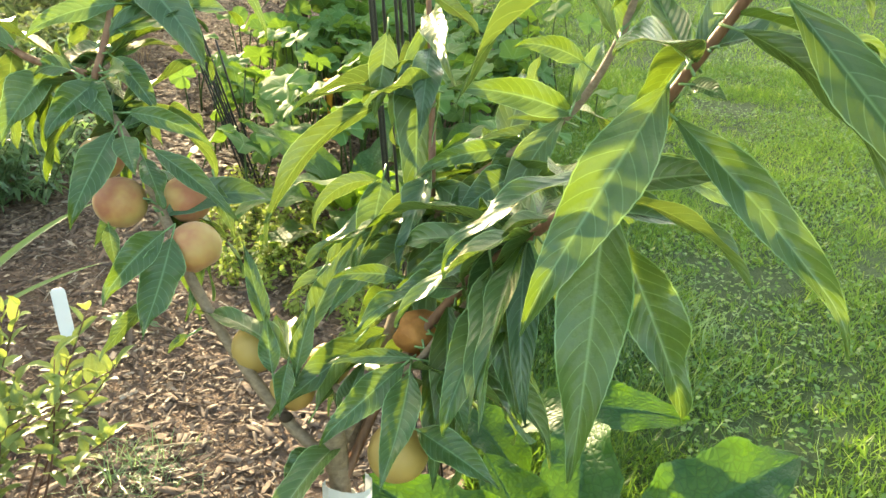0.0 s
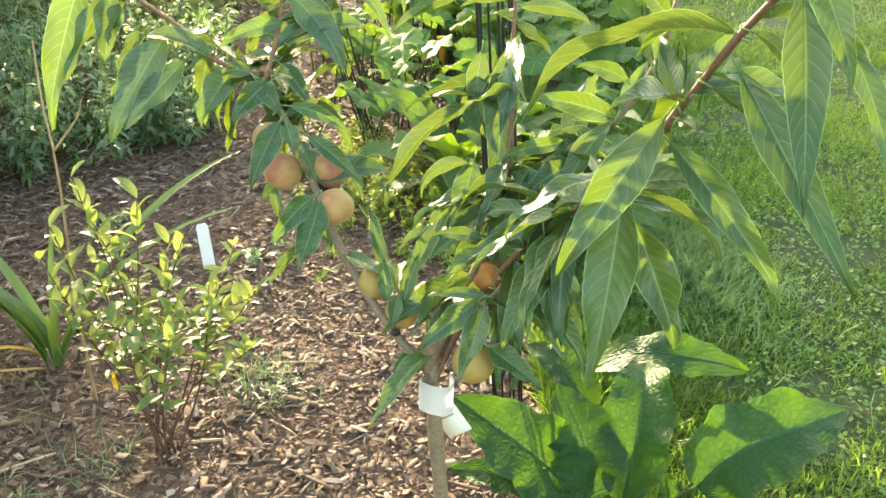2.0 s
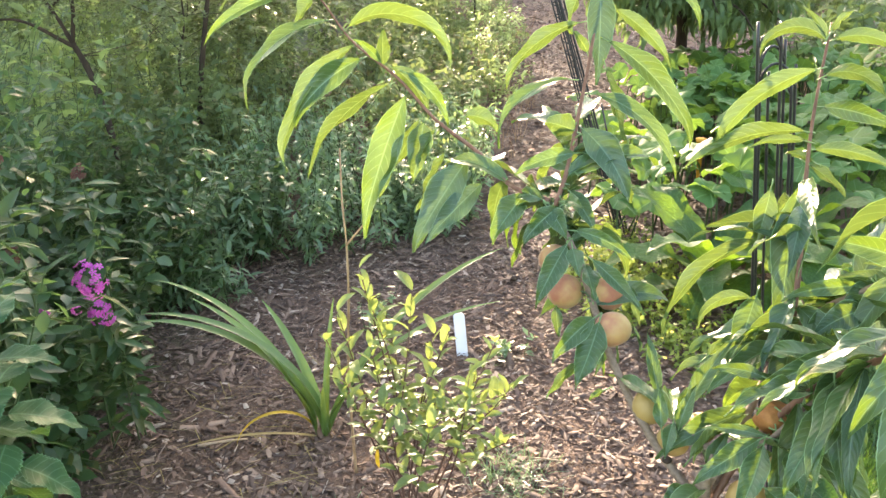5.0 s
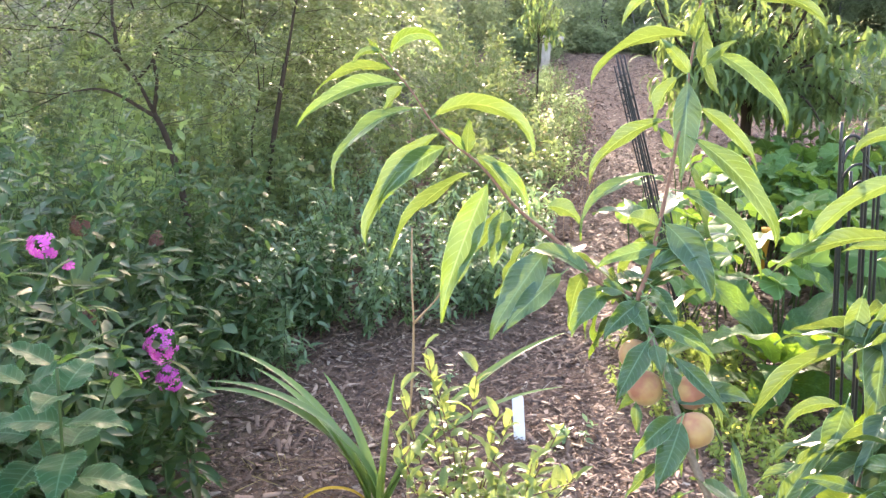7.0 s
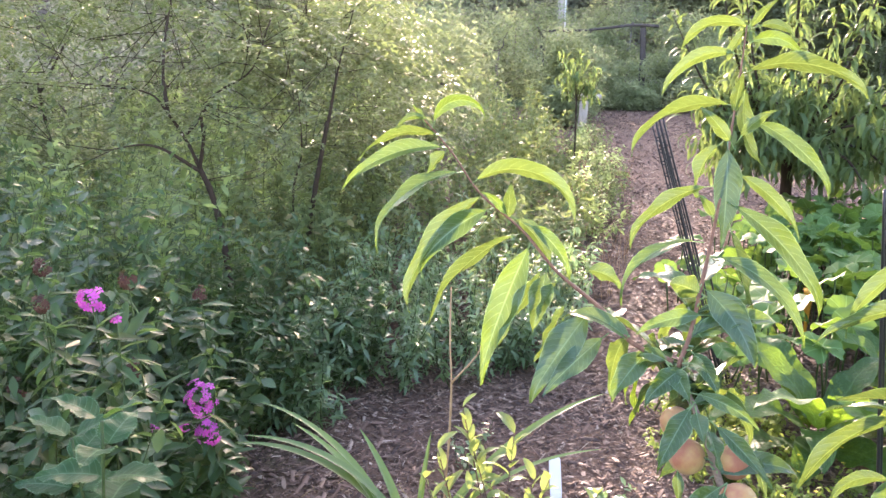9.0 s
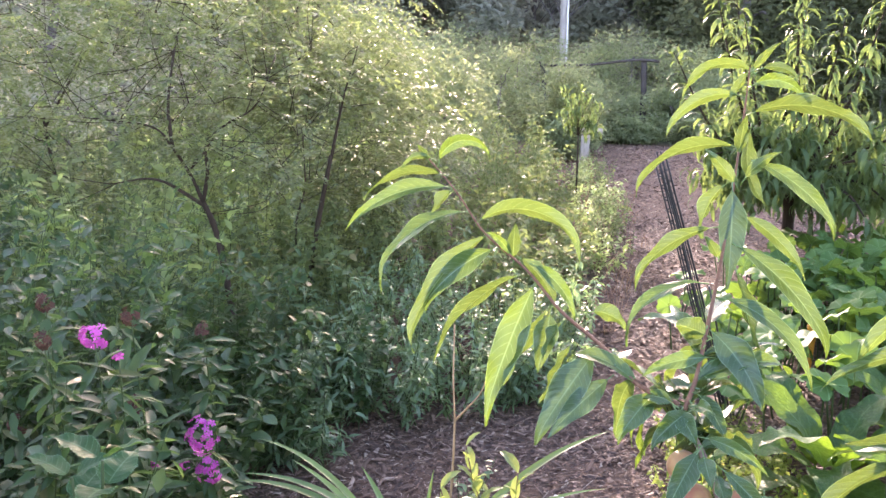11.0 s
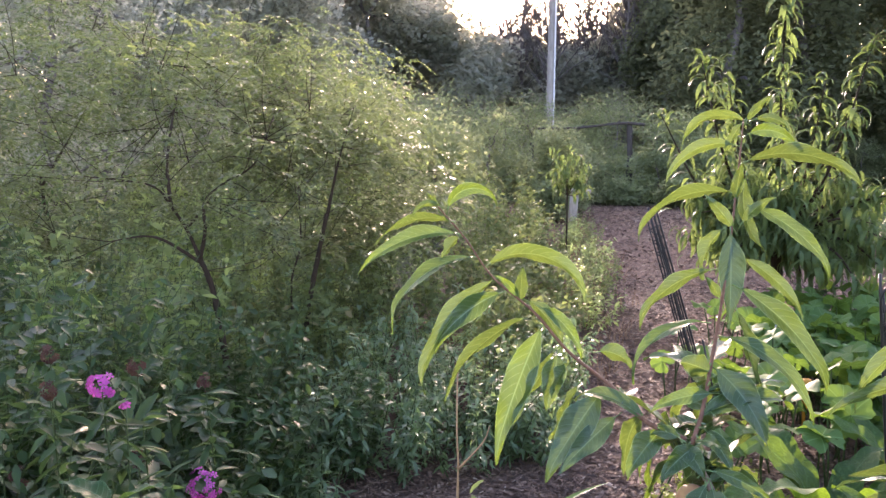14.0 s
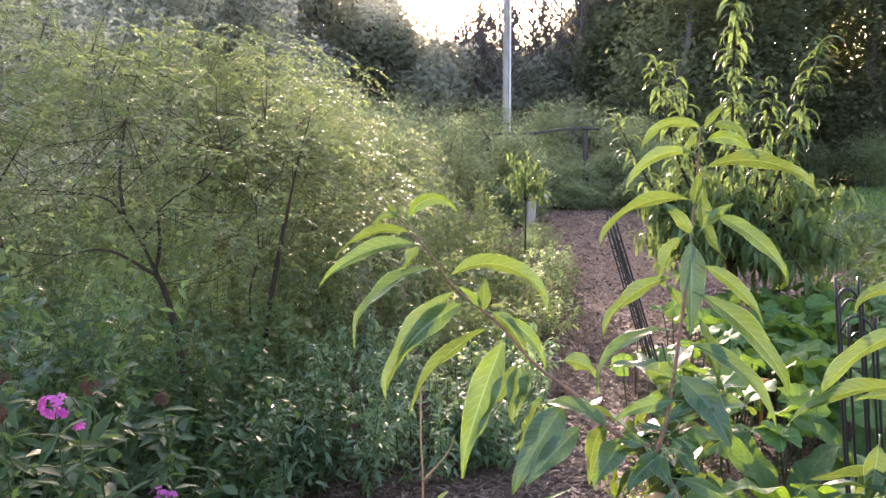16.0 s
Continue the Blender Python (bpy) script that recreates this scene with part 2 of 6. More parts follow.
    rough_skin = bumped(tree, skin, height, 0.6 if crumple else bump, 0.004 if crumple else 0.0026)
    trans = tree.nodes.new("ShaderNodeBsdfTranslucent")
    tree.links.new(glowing, trans.inputs[0])
    tree.links.new(rough_skin, trans.inputs["Normal"])
    mix = tree.nodes.new("ShaderNodeMixShader")
    mix.inputs[0].default_value = through_it
    tree.links.new(skin.outputs[0], mix.inputs[1])
    tree.links.new(trans.outputs[0], mix.inputs[2])
    tree.links.new(mix.outputs[0], tree.nodes["Material Output"].inputs[0])
    return mat


def barky(name, dark, light, scale=40.0, rough=0.85, stretch=(1, 1, 0.25), strength=0.6):
    mat, tree, skin = material(name)
    spread = node(tree, "Mapping")
    spread.inputs["Scale"].default_value = stretch
    tree.links.new(tree.nodes.new("ShaderNodeTexCoord").outputs["Object"], spread.inputs[0])
    grain = noisy(tree, scale, 5.0, 0.65, spread.outputs[0])
    wide = noisy(tree, scale / 7, 2.0, 0.5)
    colour = ramp(tree, grain, (0.3, dark), (0.72, light))
    colour = blend(tree, maths(tree, "MULTIPLY", wide, 0.5), colour, tuple(0.5 * (a + b) for a, b in zip(dark, light)))
    tree.links.new(colour, skin.inputs["Base Color"])
    skin.inputs["Roughness"].default_value = rough
    skin.inputs["Specular IOR Level"].default_value = 0.2
    bumped(tree, skin, grain, strength, 0.003)
    return mat


def plain(name, colour, rough=0.5, metal=0.0, vary=0.15, scale=30.0):
    mat, tree, skin = material(name)
    grain = noisy(tree, scale, 4.0)
    tree.links.new(blend(tree, maths(tree, "MULTIPLY", grain, 2 * vary), colour, tuple(c * 0.6 for c in colour)), skin.inputs["Base Color"])
    skin.inputs["Roughness"].default_value, skin.inputs["Metallic"].default_value = rough, metal
    bumped(tree, skin, grain, 0.15, 0.001)
    return mat


# shaded copy of peach_leaf: the dimness is put into its colour and translucency
shade_peach_leaf = leafy("shade_peach_leaf", (0.036, 0.08, 0.04), (0.052, 0.102, 0.048), (0.2, 0.33, 0.05), 0.26, 0.09, 0.4, 14.0, whole=True, shine=0.42, ragged_veins=0.2, vein_edge=20.0, bump=1.0)
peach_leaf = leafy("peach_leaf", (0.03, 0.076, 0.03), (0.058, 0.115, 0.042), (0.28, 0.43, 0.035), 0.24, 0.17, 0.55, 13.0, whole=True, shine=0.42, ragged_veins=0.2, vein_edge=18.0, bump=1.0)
young_peach_leaf = leafy("young_peach_leaf", (0.042, 0.09, 0.03), (0.076, 0.134, 0.042), (0.24, 0.34, 0.05), 0.25, 0.18, 0.5, 13.0, whole=True, shine=0.42, ragged_veins=0.2, vein_edge=18.0, bump=1.0)
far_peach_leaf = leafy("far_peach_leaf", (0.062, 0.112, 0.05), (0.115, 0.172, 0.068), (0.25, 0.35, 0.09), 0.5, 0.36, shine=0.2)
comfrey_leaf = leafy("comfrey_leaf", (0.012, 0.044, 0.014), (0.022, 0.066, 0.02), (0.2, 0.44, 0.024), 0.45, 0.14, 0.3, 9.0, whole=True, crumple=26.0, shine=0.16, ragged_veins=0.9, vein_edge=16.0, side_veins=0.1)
# sunlit copy of comfrey_leaf: the sun's brightness is put into its colours
sun_toned_comfrey = leafy("sun_toned_comfrey", (0.035, 0.085, 0.028), (0.055, 0.12, 0.035), (0.27, 0.46, 0.03), 0.55, 0.3, 0.25, 9.0, whole=True, crumple=22.0, shine=0.15, ragged_veins=0.9, vein_edge=9.0)
squash_leaf = leafy("squash_leaf", (0.05, 0.122, 0.036), (0.1, 0.19, 0.056), (0.25, 0.42, 0.05), 0.6, 0.27, 0.0, 7.0, whole=True, shine=0.14, radial=0.5)
shrub_leaf = leafy("shrub_leaf", (0.085, 0.14, 0.055), (0.185, 0.25, 0.085), (0.36, 0.43, 0.09), 0.42, 0.3, 0.15, 6.0, whole=True, shine=0.2)
lily_leaf = leafy("lily_leaf", (0.07, 0.14, 0.035), (0.115, 0.2, 0.05), (0.24, 0.36, 0.06), 0.4, 0.24, whole=True)
yellow_leaf = leafy("yellow_leaf", (0.55, 0.36, 0.03), (0.7, 0.5, 0.05), (0.7, 0.5, 0.05), 0.5, 0.4, whole=True)
dry_strap = leafy("dry_strap", (0.2, 0.15, 0.05), (0.34, 0.26, 0.1), (0.3, 0.24, 0.08), 0.7, 0.25, whole=True)
mint_leaf = leafy("mint_leaf", (0.016, 0.062, 0.026), (0.034, 0.092, 0.038), (0.16, 0.3, 0.05), 0.48, 0.26, 0.5, 9.0, whole=True, shine=0.1, ragged_veins=0.25, vein_edge=12.0, bump=1.0)
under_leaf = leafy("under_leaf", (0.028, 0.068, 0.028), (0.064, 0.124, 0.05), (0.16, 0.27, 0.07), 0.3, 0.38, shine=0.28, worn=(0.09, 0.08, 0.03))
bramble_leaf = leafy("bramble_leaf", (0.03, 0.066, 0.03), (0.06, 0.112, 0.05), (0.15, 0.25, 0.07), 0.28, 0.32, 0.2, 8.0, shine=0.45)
herb_leaf = leafy("herb_leaf", (0.085, 0.16, 0.09), (0.145, 0.235, 0.12), (0.28, 0.44, 0.15), 0.3, 0.42, shine=0.6)
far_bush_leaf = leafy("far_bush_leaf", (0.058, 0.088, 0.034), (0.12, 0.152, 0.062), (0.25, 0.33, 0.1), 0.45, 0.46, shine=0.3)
thicket_leaf = leafy("thicket_leaf", (0.13, 0.2, 0.095), (0.21, 0.3, 0.13), (0.5, 0.64, 0.22), 0.42, 0.55)
bush_leaf = leafy("bush_leaf", (0.046, 0.074, 0.027), (0.15, 0.188, 0.076), (0.28, 0.36, 0.12), 0.28, 0.46, shine=0.6)
weed_leaf = leafy("weed_leaf", (0.09, 0.14, 0.06), (0.16, 0.21, 0.085), (0.32, 0.4, 0.12), 0.6, 0.36, shine=0.3, worn=(0.3, 0.22, 0.12))
straw_leaf = leafy("straw_leaf", (0.19, 0.13, 0.08), (0.34, 0.26, 0.17), (0.36, 0.28, 0.17), 0.8, 0.3, shine=0.1)
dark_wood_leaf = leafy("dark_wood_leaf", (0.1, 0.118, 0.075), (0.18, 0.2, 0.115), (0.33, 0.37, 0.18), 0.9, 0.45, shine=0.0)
far_shrub_leaf = leafy("far_shrub_leaf", (0.14, 0.18, 0.1), (0.235, 0.275, 0.15), (0.45, 0.52, 0.24), 0.6, 0.5, shine=0.25)
low_weed_leaf = leafy("low_weed_leaf", (0.13, 0.19, 0.045), (0.24, 0.31, 0.075), (0.42, 0.52, 0.1), 0.6, 0.36, shine=0.2)
# paler than the woods' own green: distance haze is put into this colour
hazed_wood_leaf = leafy("hazed_wood_leaf", (0.24, 0.25, 0.19), (0.36, 0.36, 0.28), (0.64, 0.65, 0.5), 0.9, 0.6, shine=0.0)
clover_leaf = leafy("clover_leaf", (0.06, 0.15, 0.035), (0.13, 0.24, 0.06), (0.25, 0.42, 0.06), 0.4, 0.35, shine=0.4)
# lush green grass, with shade of comfrey and peach tree darkened into it
shaded_lush_blade = leafy("shaded_lush_blade", (0.022, 0.07, 0.02), (0.06, 0.14, 0.036), (0.13, 0.27, 0.035), 0.42, 0.28)
grass_blade = leafy("grass_blade", (0.055, 0.135, 0.026), (0.17, 0.27, 0.062), (0.26, 0.44, 0.05), 0.45, 0.42, worn=(0.42, 0.36, 0.15))
bark_young = barky("bark_young", (0.11, 0.075, 0.05), (0.3, 0.22, 0.15), 160.0, 0.6, (1, 1, 1.6), 0.5)
bark_shoot = barky("bark_shoot", (0.1, 0.045, 0.03), (0.26, 0.14, 0.085), 120.0, 0.45)
shrub_stem = barky("shrub_stem", (0.05, 0.024, 0.018), (0.14, 0.078, 0.055), 120.0, 0.5)
stick_wood = barky("stick_wood", (0.3, 0.2, 0.12), (0.55, 0.42, 0.29), 60.0, 0.85)
bark_grey = barky("bark_grey", (0.022, 0.015, 0.01), (0.065, 0.045, 0.03), 50.0)
bark_far = barky("bark_far", (0.09, 0.08, 0.075), (0.22, 0.195, 0.18), 8.0)
cane_dry = barky("cane_dry", (0.22, 0.13, 0.07), (0.46, 0.32, 0.18), 90.0, 0.7)
stem_green = barky("stem_green", (0.032, 0.06, 0.02), (0.075, 0.11, 0.036), 60.0, 0.6)
post_wood = barky("post_wood", (0.25, 0.22, 0.18), (0.45, 0.41, 0.35), 30.0, 0.9)
rail_wood = barky("rail_wood", (0.035, 0.03, 0.028), (0.11, 0.095, 0.085), 12.0)
pole_wood = barky("pole_wood", (0.25, 0.22, 0.2), (0.5, 0.46, 0.42), 9.0, 0.9)
black_wire = plain("black_wire", (0.012, 0.012, 0.013), 0.35, 0.0, 0.2)
white_plastic = plain("white_plastic", (0.8, 0.8, 0.82), 0.4, 0.0, 0.06)
card = plain("card", (0.75, 0.73, 0.66), 0.6, 0.0, 0.1)
petal_pink = leafy("petal_pink", (0.44, 0.05, 0.33), (0.6, 0.13, 0.47), (0.56, 0.1, 0.42), 0.6, 0.3, blotch=0.1)
spent_brown = leafy("spent_brown", (0.07, 0.035, 0.03), (0.16, 0.085, 0.06), (0.14, 0.07, 0.045), 0.85, 0.2, shine=0.1)
flower_yellow = plain("flower_yellow", (0.8, 0.6, 0.03), 0.5)
squash_flower = plain("squash_flower", (0.7, 0.32, 0.03), 0.55)

# wood chips, each of its own tone
chip_wood, ct, cskin = material("chip_wood")
tone = ct.nodes.new("ShaderNodeNewGeometry").outputs["Random Per Island"]
ccol = ramp(ct, tone, (0.0, (0.035, 0.02, 0.014)), (0.4, (0.1, 0.059, 0.039)), (0.72, (0.2, 0.122, 0.08)), (0.93, (0.3, 0.205, 0.146)), (1.0, (0.48, 0.4, 0.31)))
cgrain = noisy(ct, 220.0, 3.0)
ct.links.new(blend(ct, maths(ct, "MULTIPLY", cgrain, 0.55), ccol, (0.09, 0.06, 0.045)), cskin.inputs["Base Color"])
cskin.inputs["Roughness"].default_value = 0.8
bumped(ct, cskin, cgrain, 0.5, 0.002)

# the ground below the chips: old mulch and soil
soil, st, sskin = material("soil")
fine, mid, wide = noisy(st, 55.0, 6.0, 0.7), noisy(st, 9.0, 4.0), noisy(st, 0.7, 3.0)
scol = ramp(st, fine, (0.3, (0.03, 0.018, 0.012)), (0.5, (0.1, 0.058, 0.036)), (0.68, (0.21, 0.13, 0.085)))
scol = blend(st, maths(st, "MULTIPLY", mid, 0.6), scol, (0.13, 0.077, 0.05))
scol = blend(st, maths(st, "MULTIPLY", wide, 0.35), scol, (0.18, 0.115, 0.075))
# away from the mulched beds the ground is rough grass
place = node(st, "NewGeometry")
sgrass = ramp(st, fine, (0.3, (0.022, 0.05, 0.012)), (0.55, (0.06, 0.11, 0.028)), (0.75, (0.16, 0.16, 0.06)))
under_bush = node(st, "SeparateXYZ")
st.links.new(place.outputs["Position"], under_bush.inputs[0])
path_side = maths(st, "ADD", maths(st, "MULTIPLY", under_bush.outputs[0], 0.927), maths(st, "MULTIPLY", under_bush.outputs[1], 0.375))
leftward = node(st, "MapRange")
leftward.inputs[1].default_value, leftward.inputs[2].default_value = 0.1, -0.7
st.links.new(maths(st, "ADD", path_side, maths(st, "MULTIPLY", mid, 0.5)), leftward.inputs[0])
rightward = node(st, "MapRange")
rightward.inputs[1].default_value, rightward.inputs[2].default_value = 7.0, 7.8
st.links.new(path_side, rightward.inputs[0])
beyond = node(st, "MapRange")
beyond.inputs[1].default_value, beyond.inputs[2].default_value = 21.0, 23.0
st.links.new(maths(st, "ADD", maths(st, "MULTIPLY", under_bush.outputs[0], -0.375), maths(st, "MULTIPLY", under_bush.outputs[1], 0.927)), beyond.inputs[0])
behind = node(st, "MapRange")
behind.inputs[1].default_value, behind.inputs[2].default_value = 0.4, -0.3
st.links.new(maths(st, "ADD", under_bush.outputs[1], maths(st, "MULTIPLY", mid, 0.6)), behind.inputs[0])
green_ground = maths(st, "MAXIMUM", maths(st, "MAXIMUM", leftward.outputs[0], rightward.outputs[0]), maths(st, "MAXIMUM", beyond.outputs[0], behind.outputs[0]))
st.links.new(blend(st, green_ground, scol, sgrass), sskin.inputs["Base Color"])
sskin.inputs["Roughness"].default_value = 0.95
bumped(st, sskin, fine, 1.0, 0.012)

# turf below the blades of grass
turf, tt, tskin = material("turf")
fine, mid = noisy(tt, 90.0, 5.0, 0.7), noisy(tt, 2.2, 4.0)
tcol = ramp(tt, fine, (0.3, (0.012, 0.032, 0.008)), (0.7, (0.045, 0.09, 0.02)))
tt.links.new(blend(tt, maths(tt, "MULTIPLY", mid, 0.4), tcol, (0.06, 0.085, 0.022)), tskin.inputs["Base Color"])
tskin.inputs["Roughness"].default_value = 0.9
bumped(tt, tskin, fine, 0.9, 0.02)

# peach skin: yellow ground, red flush, fine down
peach_skin, pt, pskin = material("peach_skin")
flush, fleck = noisy(pt, 28.0, 3.0), noisy(pt, 300.0, 2.0)
pchance = pt.nodes.new("ShaderNodeObjectInfo").outputs["Random"]
pcol = ramp(pt, maths(pt, "ADD", flush, maths(pt, "MULTIPLY", maths(pt, "SUBTRACT", pchance, 0.5), 0.3)), (0.3, (0.44, 0.3, 0.1)), (0.48, (0.41, 0.215, 0.08)), (0.66, (0.32, 0.095, 0.055)))
pt.links.new(blend(pt, maths(pt, "MULTIPLY", fleck, 0.25), pcol, (0.4, 0.28, 0.1)), pskin.inputs["Base Color"])
pskin.inputs["Roughness"].default_value = 0.6
pskin.inputs["Sheen Weight"].default_value = 0.15
pskin.inputs["Subsurface Weight"].default_value = 0.15
pskin.inputs["Subsurface Radius"].default_value = (0.01, 0.004, 0.002)
bumped(pt, pskin, fleck, 0.12, 0.0006)
green_peach_skin = plain("green_peach_skin", (0.38, 0.25, 0.075), 0.6, 0.0, 0.25, 60.0)
rotten_skin = barky("rotten_skin", (0.16, 0.06, 0.02), (0.45, 0.2, 0.06), 50.0, 0.6, (1, 1, 1))

# ---- ground ----
def rolling(x, y):
    return 0.012 * noise.noise(Vector((x * 1.3, y * 1.3, 0))) + 0.02 * noise.noise(Vector((x * 0.25, y * 0.25, 3)))


bm = bmesh.new()
edges = np.unique(np.concatenate([np.linspace(-12, 12, 97), np.linspace(12, 60, 13), -np.linspace(12, 60, 13), [-900, -300, -120, 120, 300, 900]]))
grid = [[bm.verts.new((x, y + 8, (rolling(x, y + 8) if abs(x) < 60 and abs(y) < 60 else 0) - 0.012)) for x in edges] for y in edges]
for one, two in zip(grid, grid[1:]):
    for k in range(len(one) - 1):
        bm.faces.new((one[k], one[k + 1], two[k + 1], two[k]))
ground = tagged(part("ground", bm, soil), "brown wood-chip mulch and soil of the garden", "ground", kind="structure")

# the lawn's edge, by metres ahead and its left side there
LAWN_EDGE = [(-14.0, -16.0), (-9.0, -9.0), (-5.0, -3.0), (-2.5, 0.2), (0.4, 0.75), (1.2, 0.92), (1.9, 1.17), (2.4, 1.52), (3.05, 1.92), (4.1, 2.6), (5.4, 3.45), (7.0, 4.6), (9.0, 6.0), (14.0, 7.3), (20.0, 6.6), (23.0, 5.0), (34.0, 4.0)]


def lawn_left(ahead):
    a, s = zip(*LAWN_EDGE)
    return float(np.interp(ahead, a, s))


bm = bmesh.new()
rows = []
for a in np.concatenate([np.linspace(-14, -3.2, 28), np.linspace(-3, 10, 66), np.linspace(10.5, 34, 40)]):
    left = lawn_left(a) + 0.06 * noise.noise(Vector((a * 3, 0, 5)))
    rows.append([bm.verts.new((*spot(a, left + s)[:2], rolling(*spot(a, left + s)[:2]) + 0.004 * min(1, s * 8) - (0.03 if s == 0 else 0))) for s in (0, 0.05, 0.2, 0.5, 1, 1.5, 2.2, 3, 4, 6, 9, 14, 22)])
for one, two in zip(rows, rows[1:]):
    for k in range(len(one) - 1):
        bm.faces.new((one[k], one[k + 1], two[k + 1], two[k]))
tagged(part("lawn", bm, turf), "sunlit green mown lawn beside the mulch bed", "lawn", kind="structure")

# blades of grass
BLADE = [(-0.5, 0, 0), (0.5, 0, 0), (0.32, 0.55, -0.06), (-0.32, 0.55, -0.06), (0, 1, -0.3), (0, 1, -0.3)]
BLADE_FACES = [(0, 1, 2, 3), (3, 2, 4, 5)]
SHORT = [(-0.5, 0, 0), (0.5, 0, 0), (0.14, 1, -0.2), (-0.14, 1, -0.2)]
SHORT_FACES = [(0, 1, 2, 3)]


def grass_field(n, near, far, reach, high, wide, power):
    a = near + (far - near) * rng.random(n) ** power
    s = np.array([lawn_left(v) for v in a]) + reach * 1.5 * rng.random(n) ** 1.8 - 0.06
    at = np.array([spot(p, q) for p, q in zip(a, s)])
    at[:, 2] = [rolling(x, y) - 0.002 for x, y, _ in at]
    patch = np.array([noise.noise(Vector((x * 2.1, y * 2.1, 9))) + 0.8 * noise.noise(Vector((x * 13, y * 13, 4))) for x, y, _ in at])
    at, patch = at[patch > -0.42], patch[patch > -0.42]
    n = len(at)
    way = np.stack([rng.normal(0, 0.75, n), rng.normal(0, 0.75, n), np.full(n, 1.0)], 1)
    return frames_of(at, way, high * rng.uniform(0.6, 1.3, n) * (1 + 0.8 * np.clip(patch, -0.8, 1)), wide * rng.uniform(0.7, 1.4, n), rng.uniform(0, 6.28, n))


blades = np.concatenate([grass_field(165000, 0.3, 5.0, 3.4, 0.04, 0.0046, 1.0), grass_field(45000, 4.0, 11.0, 6.0, 0.055, 0.008, 1.0), grass_field(16000, 20.0, 34.0, 9.0, 0.09, 0.03, 1.0), grass_field(8000, -6.0, 0.6, 5.0, 0.06, 0.014, 1.0)])
tagged(part("lawn_grass", many("lawn_grass", SHORT, SHORT_FACES, blades), grass_blade), "short bright green blades of lawn grass", "grass", kind="stuff")

# clover in the lawn
n = 42000
a = 0.6 + 6.4 * rng.random(n) ** 1.1
s = np.array([lawn_left(v) for v in a]) + 3.6 * rng.random(n)
at = np.array([spot(p, q) for p, q in zip(a, s)])
patchy = np.array([noise.noise(Vector((x * 1.7, y * 1.7, 21))) for x, y, _ in at]) > -0.12
at = at[patchy]
n = len(at)
at[:, 2] += rng.uniform(0.012, 0.045, n)
turn = rng.uniform(0, 6.28, n)
clover = frames_of(at, np.stack([np.cos(turn), np.sin(turn), rng.normal(0.1, 0.35, n)], 1), rng.uniform(0.011, 0.021, n), rng.uniform(0.011, 0.019, n))
tagged(part("lawn_clover", many("lawn_clover", SMALL, SMALL_FACES, clover, SMALL_UV), clover_leaf), "small round clover leaves among the lawn grass", "clover", kind="stuff")

# longer grass and clover leaves along the bed
n = 15000
a = rng.uniform(0.6, 3.2, n)
s = np.array([lawn_left(v) for v in a]) + np.abs(rng.normal(0, 0.33, n)) - 0.05
at = np.array([spot(p, q) for p, q in zip(a, s)])
way = np.stack([rng.normal(0, 0.5, n), rng.normal(0, 0.5, n), np.full(n, 0.9)], 1)
tall = frames_of(at, way, rng.uniform(0.04, 0.1, n), 0.0046, rng.uniform(0, 6.28, n))
tagged(part("long_grass", many("long_grass", BLADE, BLADE_FACES, tall), shaded_lush_blade), "longer lush uncut grass along the edge of the bed", "grass", kind="stuff")

# darker, ranker grass beside the comfrey
n = 2400
at = np.array([spot(p, q) for p, q in zip(2.15 + 0.22 * rng.standard_normal(n), 1.75 + 0.13 * rng.standard_normal(n))])
way = np.stack([rng.normal(0.2, 0.6, n), rng.normal(0, 0.6, n), np.full(n, 0.8)], 1)
rank = frames_of(at, way, rng.uniform(0.06, 0.14, n), rng.uniform(0.003, 0.006, n), rng.uniform(0, 6.28, n))
tagged(part("rank_grass", many("rank_grass", BLADE, BLADE_FACES, rank), herb_leaf), "dark blue-green clump of long grass at the lawn's edge", "grass", kind="stuff")

# ---- wood chips ----
CHIP = [(-0.5, -0.42, 0), (0.3, -0.5, 0), (0.46, 0.36, 0), (-0.12, 0.5, 0), (-0.47, -0.38, 1), (0.26, -0.46, 0.6), (0.42, 0.32, 1), (-0.1, 0.46, 0.7)]
CHIP_FACES = [(4, 5, 6, 7), (0, 1, 5, 4), (1, 2, 6, 5), (3, 0, 4, 7)]
FLAKE = [(-0.5, -0.3, 0), (0.1, -0.5, 0.5), (0.5, 0.25, 1), (-0.2, 0.5, 0.3)]
FLAKE_FACES = [(0, 1, 2, 3)]


def chips(n, near, far, left, right, long, power=1.0, lift=0.0):
    a = near + (far - near) * rng.random(n) ** power
    s = left(a) + (right(a) - left(a)) * rng.random(n)
    at = np.array([spot(p, q) for p, q in zip(a, s)])
    at[:, 2] = [rolling(x, y) - 0.012 + lift for x, y, _ in at] + rng.random(n) ** 2 * 0.014
    turn = rng.uniform(0, 6.28, n)
    tip = rng.normal(0, 0.26, (n, 2))
    way = np.stack([np.cos(turn), np.sin(turn), tip[:, 0]], 1)
    lengths = long * rng.lognormal(0, 0.5, n)
    out = frames_of(at, way, lengths, np.minimum(0.022, lengths * rng.uniform(0.12, 0.85, n)), tip[:, 1])
    up = out[:, :, 2]
    out[:, :, 2] = up / np.linalg.norm(up, axis=1, keepdims=True) * (0.0008 + 0.002 * rng.random(n))[:, None]
    return out


